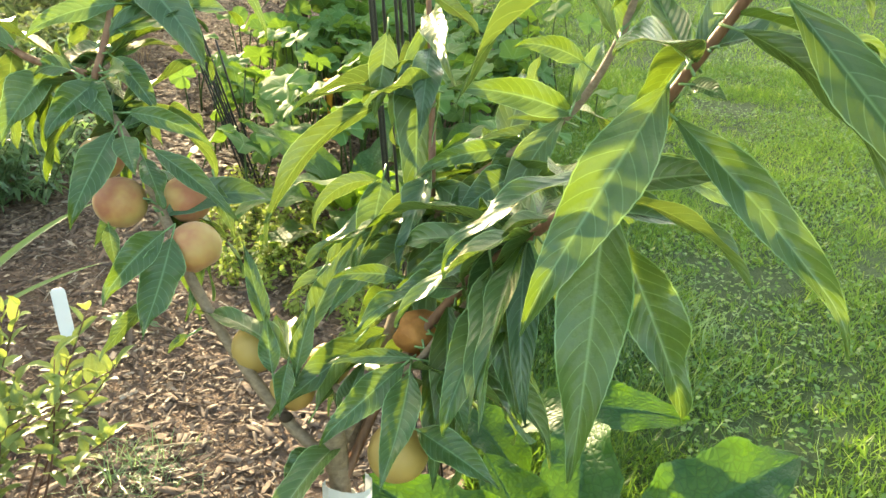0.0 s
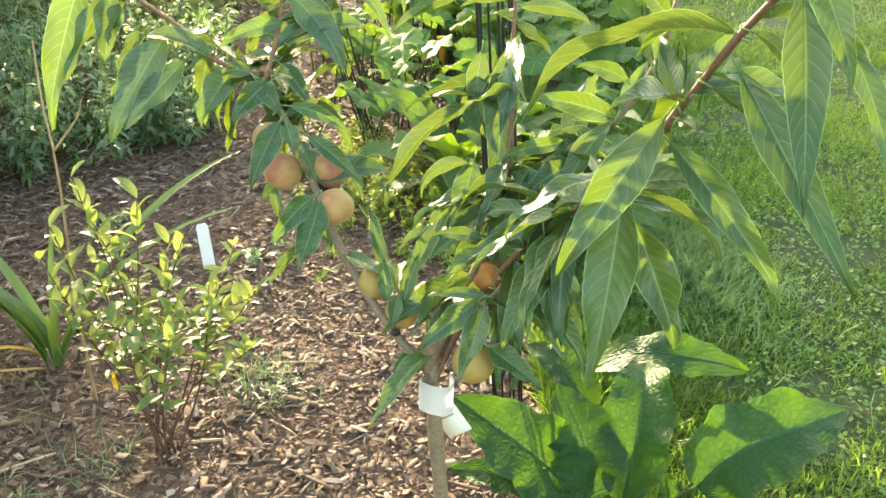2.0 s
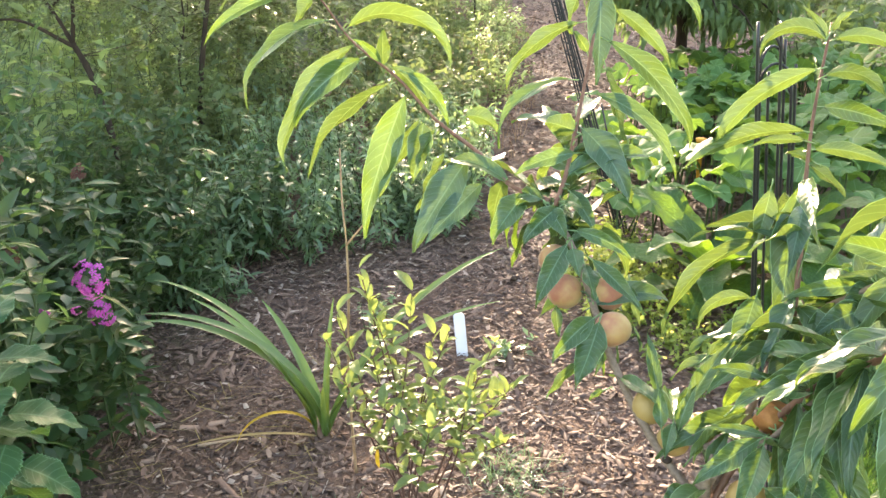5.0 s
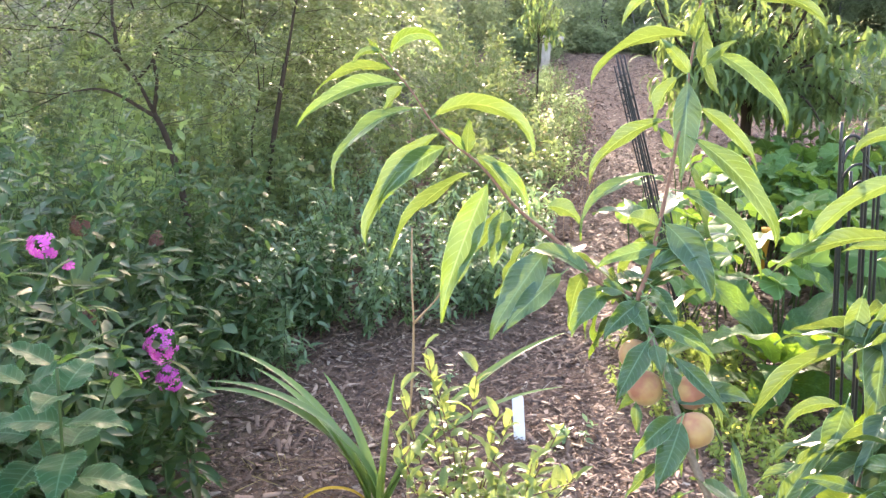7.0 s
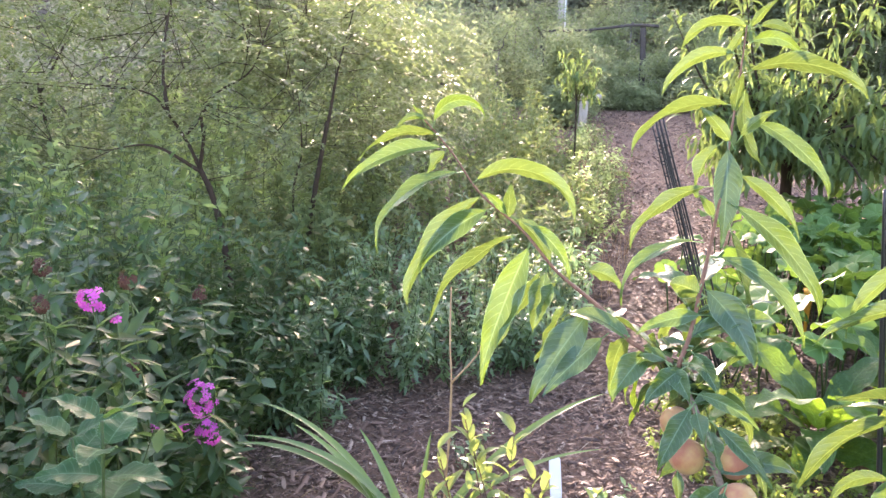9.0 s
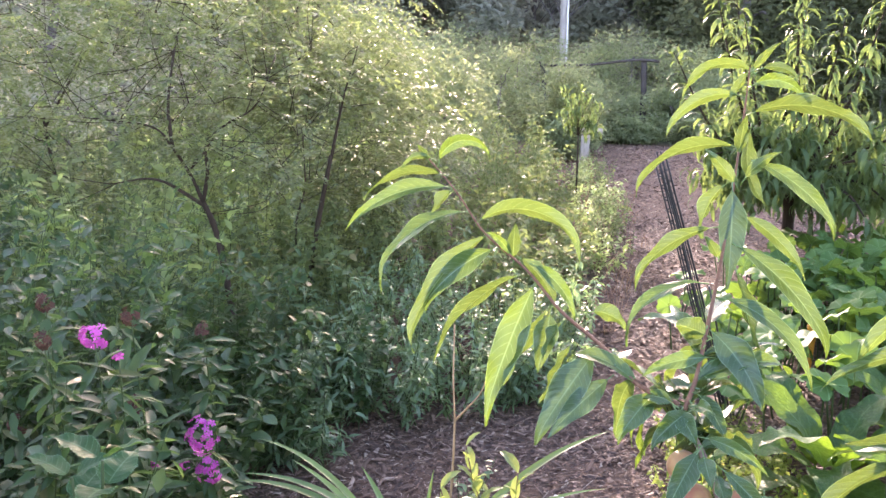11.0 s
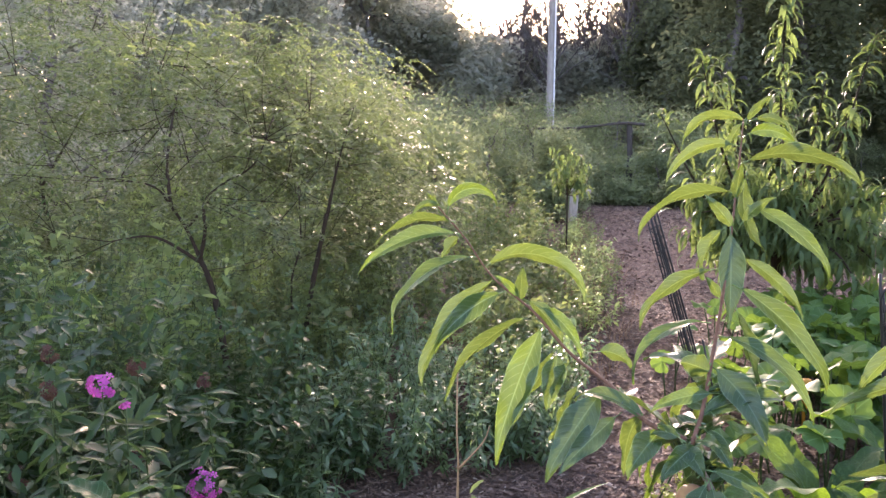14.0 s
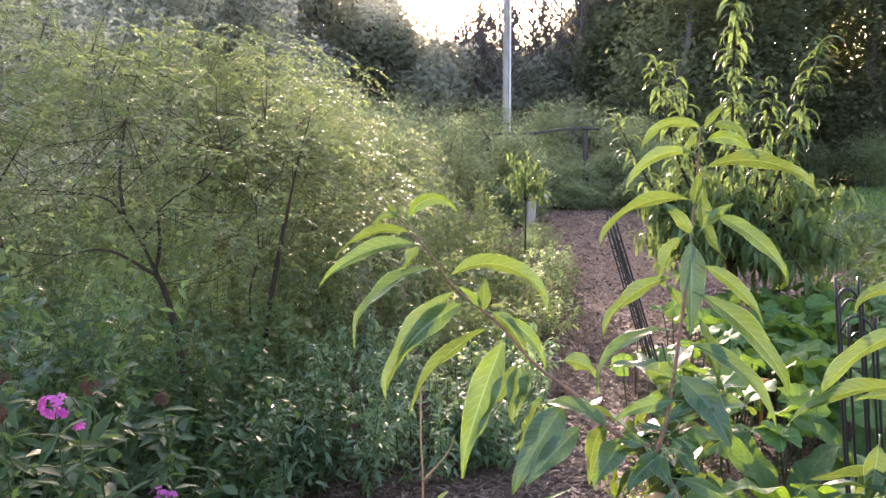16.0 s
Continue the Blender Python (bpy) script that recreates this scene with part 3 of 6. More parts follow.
line = lambda *pairs: (lambda a: np.interp(a, [p for p, _ in pairs], [q for _, q in pairs]))
near_left, near_right = line((-0.5, -0.5), (0.2, -1.2), (0.9, -1.7), (3.6, -1.8)), line((0, 0.9), (1.2, 1.05), (3.6, 1.8))
path_left = line((3.0, -1.0), (4.0, 0.2), (5.6, 0.72), (7.3, 0.98), (9.3, 1.2), (12, 1.4), (16, 1.8), (21, 2.9))
path_fringe = lambda a: path_left(a) - 0.7
path_right = line((3.0, 1.6), (5, 2.2), (8, 4.0), (9, 5.5), (12, 6.5), (21, 6.0))
all_chips = np.concatenate([chips(36000, -0.5, 3.7, near_left, near_right, 0.017), chips(2600, 0.9, 3.6, near_left, near_right, 0.036, lift=0.004), chips(16000, 3.2, 9.0, path_fringe, path_right, 0.03)])
tagged(part("mulch_chips", many("mulch_chips", CHIP, CHIP_FACES, all_chips), chip_wood, smooth=False), "loose brown and tan wood chips of the mulch", "mulch", kind="stuff")
flakes = np.concatenate([chips(42000, 0.4, 3.7, near_left, near_right, 0.011, lift=0.002), chips(30000, 3.2, 9.5, path_fringe, path_right, 0.028, lift=0.003), chips(28000, 8.5, 21.0, path_fringe, path_right, 0.055, lift=0.004)])
tagged(part("mulch_flakes", many("mulch_flakes", FLAKE, FLAKE_FACES, flakes), chip_wood, smooth=False), "small broken flakes of bark and wood in the mulch", "mulch", kind="stuff")

# fine splinters and bits of bark between the chips
n = 8500
at = np.array([spot(p, q) for p, q in zip(rng.uniform(0.9, 3.6, n), rng.uniform(-1.6, 1.4, n))])
at[:, 2] += rng.random(n) * 0.012
turn = rng.uniform(0, 6.28, n)
bits = frames_of(at, np.stack([np.cos(turn), np.sin(turn), rng.normal(0, 0.3, n)], 1), np.where(rng.random(n) < 0.12, rng.uniform(0.05, 0.11, n), rng.uniform(0.012, 0.05, n)), rng.uniform(0.0015, 0.0045, n), 0.0)
bits[:, :, 2] *= (0.0025 / np.linalg.norm(bits[:, :, 2], axis=1))[:, None]
tagged(part("mulch_splinters", many("mulch_splinters", CHIP, CHIP_FACES, bits), chip_wood, smooth=False), "thin wood splinters between the chips", "mulch", kind="stuff")

# dry straws strewn on the shaded side of the mulch
n = 420
at = np.array([spot(p, q) for p, q in zip(rng.uniform(0.9, 2.6, n), rng.uniform(-1.3, -0.2, n))])
at[:, 2] += 0.004 + rng.random(n) * 0.014
turn = rng.uniform(-0.9, 1.6, n)
straw = frames_of(at, np.stack([np.cos(turn), np.sin(turn), rng.normal(0.06, 0.08, n)], 1), rng.uniform(0.06, 0.2, n), rng.uniform(0.0015, 0.0035, n))
tagged(part("dry_straw", many("dry_straw", BLADE, BLADE_FACES, straw), dry_strap), "thin dry grass straws lying on the mulch", "straw", kind="stuff")

# ---- young peach tree ----
LEADER_A = [
    (0.238, 1.655, 1.491, -160, 30, 117, 0.129, 0.022, -54, 0),
    (0.225, 1.638, 1.454, -159, 9, 83, 0.135, 0.023, -68, 0),
    (0.227, 1.604, 1.379, -159, 9, 74, 0.173, 0.029, -56, 0),
    (0.249, 1.63, 1.429, -5, 22, 71, 0.181, 0.031, 52, 0),
    (0.246, 1.648, 1.471, -11, 26, 91, 0.085, 0.022, -80, 1),
    (0.234, 1.653, 1.488, -129, -47, 32, 0.065, 0.019, -88, 0),
    (0.241, 1.655, 1.491, -25, 57, 27, 0.059, 0.013, 60, 0),
    (0.254, 1.658, 1.495, -16, 16, 73, 0.064, 0.015, 88, 0),
    (0.248, 1.617, 1.401, -29, -103, -77, 0.126, 0.029, 88, 0),
]
LEADER_B = [
    (0.238, 1.577, 1.324, -154, 54, 15, 0.073, 0.021, -74, 0),
    (0.265, 1.597, 1.357, -12, -19, 41, 0.157, 0.027, -46, 1),
    (0.249, 1.584, 1.334, -15, 56, 33, 0.065, 0.018, 74, 0),
    (0.236, 1.556, 1.318, -68, -76, -8, 0.14, 0.042, -10, 2),
    (0.22, 1.574, 1.321, -127, -34, 50, 0.087, 0.03, -88, 0),
    (0.212, 1.539, 1.263, -150, -11, 57, 0.151, 0.026, -80, 0),
    (0.211, 1.491, 1.19, -145, 3, 86, 0.156, 0.027, 18, 1),
    (0.257, 1.555, 1.281, -18, -21, 38, 0.122, 0.023, 88, 0),
    (0.255, 1.529, 1.24, -17, -24, 37, 0.198, 0.034, -44, 1),
]
LEADER_C = [
    (0.257, 1.507, 1.206, -50, -60, 3, 0.127, 0.036, 88, 0),
    (0.244, 1.482, 1.173, -18, -4, 68, 0.173, 0.029, -28, 1),
    (0.237, 1.449, 1.131, -31, -23, 48, 0.124, 0.044, -46, 2),
    (0.23, 1.445, 1.127, -151, 26, 12, 0.05, 0.038, -88, 0),
    (0.235, 1.424, 1.102, -150, -1, 33, 0.093, 0.024, 62, 1),
    (0.229, 1.516, 1.223, -137, 62, 16, 0.042, 0.015, -60, 0),
    (0.236, 1.6, 1.368, -71, 77, 8, 0.061, 0.02, 8, 0),
]
SIDE_A = [
    (-0.215, 1.53, 1.298, -140, 6, 57, 0.185, 0.031, 46, 1),
    (-0.227, 1.532, 1.319, -140, 15, 65, 0.14, 0.024, -54, 0),
    (-0.231, 1.534, 1.341, 12, 72, 138, 0.112, 0.023, -82, 1),
    (-0.244, 1.534, 1.343, -129, 30, 101, 0.069, 0.012, -88, 0),
    (-0.208, 1.529, 1.292, -110, -34, 22, 0.054, 0.026, -88, 0),
    (-0.184, 1.524, 1.259, -136, -4, 69, 0.201, 0.034, 32, 1),
    (-0.148, 1.521, 1.249, 9, 34, 108, 0.208, 0.035, 56, 0),
    (-0.138, 1.516, 1.223, -128, -28, 44, 0.227, 0.039, -86, 0),
    (-0.124, 1.512, 1.203, -133, -17, 46, 0.154, 0.038, 62, 1),
]
SIDE_B = [
    (-0.084, 1.506, 1.193, -79, 81, 1, 0.06, 0.023, -4, 0),
    (-0.088, 1.507, 1.198, -140, 60, 34, 0.06, 0.014, 88, 1),
    (-0.074, 1.5, 1.167, -132, -16, 54, 0.196, 0.033, -66, 0),
    (-0.044, 1.492, 1.153, -113, -55, 9, 0.22, 0.05, 38, 1),
    (-0.07, 1.504, 1.195, -17, -20, 59, 0.101, 0.027, 88, 0),
    (-0.043, 1.498, 1.187, -13, -18, 53, 0.106, 0.023, -54, 1),
    (-0.01, 1.479, 1.117, -86, -57, 5, 0.09, 0.039, 10, 0),
    (0.011, 1.472, 1.108, -111, -38, 16, 0.063, 0.026, -88, 0),
    (0.069, 1.449, 1.073, -125, -44, 7, 0.154, 0.053, 44, 2),
]
SIDE_C = [
    (0.097, 1.433, 1.044, -135, -35, 1, 0.122, 0.037, 50, 2),
    (0.029, 1.461, 1.077, -108, -49, 6, 0.096, 0.026, -88, 0),
    (0.169, 1.407, 1.043, -126, -36, 11, 0.087, 0.039, 40, 1),
    (-0.017, 1.481, 1.121, -118, -50, 5, 0.132, 0.032, -88, 0),
    (-0.252, 1.534, 1.342, -110, 54, 22, 0.037, 0.01, -54, 0),
    (0.061, 1.465, 1.134, -13, 14, 65, 0.058, 0.029, 88, 0),
]
FRUIT_A = [
    (0.246, 1.32, 1.007, -110, -35, 12, 0.095, 0.032, 28, 1),
    (0.254, 1.32, 1.003, -68, -28, -2, 0.047, 0.023, -4, 1),
    (0.281, 1.31, 0.994, -27, -22, 24, 0.095, 0.021, -46, 1),
    (0.252, 1.347, 1.017, -14, 1, 37, 0.086, 0.019, -58, 1),
    (0.296, 1.264, 0.935, -130, -20, 19, 0.081, 0.028, 40, 1),
    (0.302, 1.262, 0.93, -98, -43, -6, 0.09, 0.038, 12, 1),
    (0.24, 1.295, 0.929, -74, -63, 1, 0.042, 0.015, 0, 0),
    (0.331, 1.325, 0.959, -54, -66, -7, 0.055, 0.013, -20, 0),
    (0.386, 1.213, 0.863, 114, 42, -7, 0.086, 0.017, 12, 1),
]
FRUIT_B = [
    (0.284, 1.243, 0.878, -127, -18, 13, 0.065, 0.018, -88, 0),
    (0.318, 1.224, 0.855, -150, -23, 13, 0.023, 0.011, -88, 0),
    (0.224, 1.37, 1.04, -132, -23, 17, 0.074, 0.03, 50, 1),
    (0.21, 1.367, 1.039, -39, -29, 16, 0.052, 0.027, -34, 1),
    (0.234, 1.389, 1.058, -38, -26, 36, 0.069, 0.024, -36, 1),
    (0.219, 1.365, 1.029, -166, -30, 23, 0.046, 0.023, -88, 0),
    (0.202, 1.368, 1.049, 148, 12, 50, 0.056, 0.02, 66, 1),
    (0.236, 1.407, 1.081, 137, 15, 43, 0.076, 0.024, 56, 1),
    (0.231, 1.375, 1.048, -48, 18, 24, 0.047, 0.019, -46, 1),
]
LOWER_A = [
    (0.419, 1.186, 0.872, 59, 49, 9, 0.099, 0.022, -24, 0),
    (0.394, 1.17, 0.849, 109, 54, -9, 0.047, 0.018, 8, 1),
    (0.413, 1.172, 0.85, 72, 62, 10, 0.055, 0.019, -12, 0),
    (0.499, 1.184, 0.929, 172, 14, 42, 0.06, 0.016, 58, 1),
    (0.507, 1.134, 0.885, 161, -3, 27, 0.077, 0.013, 56, 1),
    (0.499, 1.132, 0.882, -142, -22, 7, 0.088, 0.027, 36, 1),
    (0.503, 1.129, 0.877, -100, -26, -7, 0.096, 0.029, 0, 1),
    (0.57, 1.131, 0.95, -127, -39, 7, 0.117, 0.037, 22, 1),
    (0.584, 1.162, 0.991, -175, -29, 17, 0.126, 0.027, 58, 1),
]
LOWER_B = [
    (0.559, 1.121, 0.97, -79, -60, -7, 0.109, 0.028, -12, 1),
    (0.508, 1.104, 0.841, -42, -7, 20, 0.074, 0.027, -38, 1),
    (0.406, 1.175, 0.856, -100, -27, 2, 0.046, 0.017, 6, 1),
    (0.469, 1.172, 0.888, 37, 28, 9, 0.069, 0.019, 88, 0),
    (0.429, 1.155, 0.824, 34, 50, 19, 0.083, 0.02, 88, 0),
    (0.542, 1.197, 0.896, 154, 16, 41, 0.056, 0.025, 54, 1),
    (0.435, 1.235, 0.917, 35, 34, 54, 0.069, 0.02, 88, 0),
    (0.432, 1.128, 0.804, -128, -21, 13, 0.04, 0.031, 28, 1),
    (0.449, 1.152, 0.821, 47, 54, 16, 0.047, 0.02, -30, 1),
]
LOWER_C = [
    (0.53, 1.128, 0.879, -74, -33, -7, 0.053, 0.025, -14, 1),
    (0.558, 1.164, 0.903, -109, -38, -5, 0.056, 0.023, 6, 1),
    (0.421, 1.217, 0.886, -106, -37, 3, 0.066, 0.018, 12, 1),
]
SHOOT_A = [
    (0.52, 1.348, 1.106, -105, -68, -12, 0.19, 0.041, 6, 1),
    (0.487, 1.347, 1.097, -108, -72, 3, 0.076, 0.027, 12, 0),
    (0.483, 1.349, 1.029, -155, -12, 65, 0.173, 0.029, -86, 0),
    (0.48, 1.306, 0.968, 180, 9, 97, 0.084, 0.018, -88, 0),
    (0.485, 1.308, 0.973, -110, -53, -2, 0.093, 0.035, 14, 1),
    (0.521, 1.377, 1.237, -159, -14, 59, 0.165, 0.028, -88, 0),
    (0.517, 1.363, 1.166, -163, 5, 47, 0.153, 0.026, -64, 0),
    (0.519, 1.36, 1.155, 170, 6, 37, 0.063, 0.013, -88, 0),
    (0.528, 1.391, 1.267, 179, 50, 138, 0.094, 0.019, -88, 0),
]
SHOOT_B = [
    (0.529, 1.391, 1.268, 167, 63, 29, 0.049, 0.01, -88, 0),
    (0.535, 1.391, 1.269, -25, 26, 78, 0.088, 0.018, 88, 0),
    (0.53, 1.375, 1.23, -40, 30, 94, 0.098, 0.02, 88, 0),
    (0.532, 1.368, 1.195, -41, 8, 28, 0.099, 0.023, -66, 1),
    (0.528, 1.357, 1.146, -29, 17, 45, 0.094, 0.019, 88, 0),
    (0.524, 1.353, 1.13, -40, -18, 21, 0.061, 0.016, 88, 0),
    (0.53, 1.353, 1.133, 135, 12, 30, 0.047, 0.013, -88, 0),
    (0.53, 1.392, 1.276, 35, 56, 45, 0.043, 0.012, 88, 0),
    (0.527, 1.382, 1.212, 97, 23, -8, 0.065, 0.015, -72, 0),
]
NEAR_A = [
    (0.689, 1.038, 1.198, 161, 5, 74, 0.219, 0.037, -40, 0),
    (0.697, 1.026, 1.203, -33, -13, 62, 0.054, 0.013, 88, 0),
    (0.69, 1.022, 1.175, -67, -34, 0, 0.201, 0.032, -42, 1),
    (0.675, 1.043, 1.154, -49, -12, 52, 0.125, 0.021, 68, 0),
    (0.649, 1.066, 1.118, -151, -53, 3, 0.172, 0.043, 40, 1),
    (0.657, 1.063, 1.132, 97, 29, 3, 0.086, 0.021, 20, 1),
    (0.661, 1.063, 1.136, 47, 32, -1, 0.098, 0.024, -24, 1),
    (0.654, 1.064, 1.098, -47, -31, 20, 0.175, 0.03, -50, 1),
    (0.63, 1.09, 1.036, -23, 0, 53, 0.114, 0.019, 56, 0),
]
NEAR_B = [
    (0.627, 1.091, 1.037, -101, -77, -14, 0.191, 0.052, 0, 1),
    (0.641, 1.085, 1.005, -24, -62, 3, 0.136, 0.042, -64, 1),
    (0.659, 1.059, 1.119, -64, 5, 22, 0.03, 0.013, -50, 1),
    (0.712, 0.985, 1.249, -90, -50, -11, 0.174, 0.033, -20, 1),
    (0.732, 0.938, 1.22, -70, -36, 19, 0.105, 0.018, -26, 1),
    (0.702, 1.018, 1.227, 129, 58, 14, 0.043, 0.019, 54, 1),
    (0.707, 0.987, 1.252, -70, 31, 39, 0.084, 0.021, -82, 1),
    (0.711, 0.977, 1.269, -77, -37, 11, 0.106, 0.025, -36, 1),
    (0.655, 1.067, 1.107, 106, -56, 14, 0.075, 0.016, -30, 0),
]
NEAR_C = [
    (0.578, 1.151, 0.978, -153, -60, 13, 0.086, 0.035, 44, 1),
    (0.563, 1.154, 0.957, -63, -65, -7, 0.114, 0.033, -24, 1),
]
INNER_A = [
    (0.652, 1.275, 1.087, 168, 32, 45, 0.062, 0.021, 70, 1),
    (0.648, 1.273, 1.042, 175, 24, 30, 0.11, 0.03, 68, 1),
    (0.641, 1.273, 1.037, 150, 11, 35, 0.053, 0.014, -88, 0),
    (0.631, 1.279, 1.018, 166, 12, 43, 0.07, 0.017, -88, 0),
    (0.617, 1.322, 1.044, 48, 75, 5, 0.039, 0.022, 88, 0),
    (0.595, 1.281, 1.009, -173, 1, 26, 0.089, 0.02, 62, 1),
    (0.603, 1.263, 0.992, -156, -10, 28, 0.071, 0.033, 52, 1),
    (0.674, 1.257, 1.116, 59, 61, 3, 0.07, 0.024, -12, 1),
    (0.671, 1.256, 1.11, 121, 46, 9, 0.076, 0.018, -88, 0),
]
INNER_B = [
    (0.644, 1.267, 1.054, 59, 35, 3, 0.083, 0.02, -16, 1),
    (0.553, 1.296, 0.953, 41, 49, 15, 0.071, 0.027, -36, 1),
    (0.613, 1.291, 1.015, -144, -23, 25, 0.058, 0.024, 40, 1),
    (0.68, 1.253, 1.149, -32, 57, 53, 0.061, 0.018, 84, 0),
    (0.682, 1.255, 1.16, 161, 54, 33, 0.058, 0.021, 74, 1),
    (0.541, 1.251, 0.9, 107, 34, 2, 0.081, 0.023, 16, 1),
    (0.528, 1.255, 0.905, -8, 54, 59, 0.051, 0.02, 88, 0),
]
PEACH_LEAVES = LEADER_A + LEADER_B + LEADER_C + SIDE_A + SIDE_B + SIDE_C + FRUIT_A + FRUIT_B + LOWER_A + LOWER_B + LOWER_C + SHOOT_A + SHOOT_B + NEAR_A + NEAR_B + NEAR_C + INNER_A + INNER_B
ARM_LEFT = [(0.444, 1.128, 0.788), (0.401, 1.168, 0.810), (0.355, 1.213, 0.849), (0.318, 1.256, 0.890), (0.293, 1.293, 0.926), (0.257, 1.335, 0.985), (0.218, 1.372, 1.032)]
SIDE_SHOOT = [(0.209, 1.380, 1.044), (0.149, 1.400, 1.055), (0.089, 1.440, 1.087), (0.010, 1.472, 1.126), (-0.056, 1.495, 1.179), (-0.139, 1.516, 1.229), (-0.198, 1.533, 1.290), (-0.261, 1.542, 1.348)]
LEADER_SHOOT = [(0.218, 1.374, 1.040), (0.226, 1.406, 1.080), (0.229, 1.456, 1.140), (0.233, 1.519, 1.227), (0.235, 1.578, 1.328), (0.236, 1.631, 1.433), (0.236, 1.655, 1.495)]
ARM_RIGHT = [(0.450, 1.118, 0.776), (0.491, 1.159, 0.854), (0.549, 1.158, 0.941), (0.596, 1.125, 1.000), (0.625, 1.096, 1.048), (0.660, 1.066, 1.125), (0.689, 1.037, 1.195), (0.704, 1.017, 1.229), (0.715, 0.987, 1.269)]
ARM_BACK = [(0.450, 1.124, 0.775), (0.490, 1.222, 0.861), (0.520, 1.274, 0.922), (0.548, 1.285, 0.965), (0.600, 1.280, 1.008), (0.647, 1.275, 1.047), (0.677, 1.262, 1.117), (0.687, 1.257, 1.182)]
UPRIGHT_SHOOT = [(0.526, 1.262, 0.971), (0.527, 1.316, 1.050), (0.524, 1.349, 1.117), (0.524, 1.372, 1.187), (0.529, 1.391, 1.266), (0.531, 1.404, 1.287)]
SPUR = [(0.447, 1.141, 0.805), (0.451, 1.161, 0.833), (0.426, 1.179, 0.843), (0.405, 1.185, 0.853)]
SPUR_LOW = [(0.448, 1.129, 0.805), (0.473, 1.145, 0.845), (0.510, 1.141, 0.878), (0.535, 1.164, 0.900), (0.574, 1.190, 0.933)]
PEACHES = [
    (0.247, 1.314, 0.942, 0.0238),
    (0.304, 1.324, 0.942, 0.0230),
    (0.318, 1.275, 0.915, 0.0237),
    (0.225, 1.345, 0.973, 0.0212),
    (0.495, 1.122, 0.806, 0.0246),
    (0.375, 1.214, 0.847, 0.0211),
    (0.408, 1.189, 0.823, 0.0195),
    (0.438, 1.201, 0.839, 0.0188),
    (0.530, 1.147, 0.835, 0.0214),
]
SPOILED = (0.515, 1.175, 0.885)
# comfrey leaves: the midrib's line, the way the blade faces, its width and fold
COMFREY = [
    ([(0.843, 1.704, 0.06), (0.859, 1.747, 0.17), (0.878, 1.83, 0.25), (0.9, 1.925, 0.26)], (-0.3, -0.8, 0.5), 0.15, 0.55),
    ([(1.004, 1.74, 0.07), (1.081, 1.773, 0.14), (1.205, 1.818, 0.18), (1.361, 1.907, 0.17)], (-0.15, -0.6, 0.75), 0.19, 0.38),
    ([(0.754, 1.673, 0.08), (0.632, 1.71, 0.17), (0.47, 1.789, 0.24)], (0.25, -0.75, 0.6), 0.17, 0.5),
    ([(0.747, 1.672, 0.08), (0.746, 1.733, 0.18), (0.692, 1.809, 0.27)], (0.1, -0.85, 0.5), 0.15, 0.45),
    ([(0.714, 1.669, 0.08), (0.589, 1.685, 0.12), (0.465, 1.721, 0.1)], (0.0, -0.5, 0.85), 0.08, 0.35),
    ([(0.8, 2.08, 0.12), (0.9, 2.02, 0.22), (1.032, 1.99, 0.235), (1.18, 2.04, 0.17)], (-0.6, 0.0, 0.8), 0.11, 0.12),
    ([(0.934, 1.686, 0.08), (0.921, 1.687, 0.12), (0.913, 1.7, 0.15)], (-0.1, -0.7, 0.6), 0.04, 0.5),
    ([(0.8, 1.9, 0.1), (0.72, 1.99, 0.19), (0.64, 2.06, 0.2)], (0.1, -0.4, 0.85), 0.1, 0.35),
    ([(0.84, 1.62, 0.08), (0.86, 1.52, 0.13), (0.9, 1.42, 0.09)], (0.0, 0.3, 0.95), 0.12, 0.3),
]
peach_tree = thing("peach_tree", (0.5, 1.09, 0), "young peach tree with ripening fruit and long arching green leaves", "tree")
TRUNK = [(0.5, 1.08, -0.03), (0.492, 1.085, 0.25), (0.472, 1.1, 0.55), (0.455, 1.115, 0.72), (0.447, 1.125, 0.8)]
under(part("trunk", tube(bmesh.new(), TRUNK, 0.0092, 0.0085, 14, 24, 0.12), bark_young), peach_tree)
wood_ = []
for name, line_, r0, r1, mat in (("branch", ARM_LEFT, 0.0057, 0.0042, bark_young), ("branch", ARM_RIGHT, 0.0042, 0.0032, bark_shoot), ("branch", ARM_BACK, 0.0052, 0.003, bark_young),
                                 ("shoot", SIDE_SHOOT, 0.0038, 0.0011, bark_shoot), ("shoot", LEADER_SHOOT, 0.0036, 0.0011, bark_shoot), ("shoot", UPRIGHT_SHOOT, 0.0034, 0.001, bark_shoot),
                                 ("spur", SPUR, 0.004, 0.002, bark_young), ("spur", SPUR_LOW, 0.0045, 0.002, bark_young)):
    wood_.append((under(part(name, tube(bmesh.new(), line_, r0, r1, 10, 6 * len(line_), 0.1), mat), peach_tree), smooth_line(line_, 25)))
# an old pruning scar on the left arm and the cut top of the trunk
bm = bmesh.new()
ball(bm, (0.404, 1.163, 0.812), 0.006, 8, 12, 0.7)
under(part("pruning_scar", bm, bark_grey, label="dark healed pruning scar"), peach_tree)
bm = tube(bmesh.new(), [(0.447, 1.125, 0.79), (0.446, 1.124, 0.815), (0.445, 1.122, 0.83)], 0.0098, 0.0085, 12)
under(part("cut_stub", bm, bark_young), peach_tree)

lance = lambda u: (max(0.0, (1 - (1 - min(1, u / 0.4)) ** 2.0) * (1 - max(0, (u - 0.34) / 0.66) ** 1.35)) if 0 < u < 1 else 0.0)


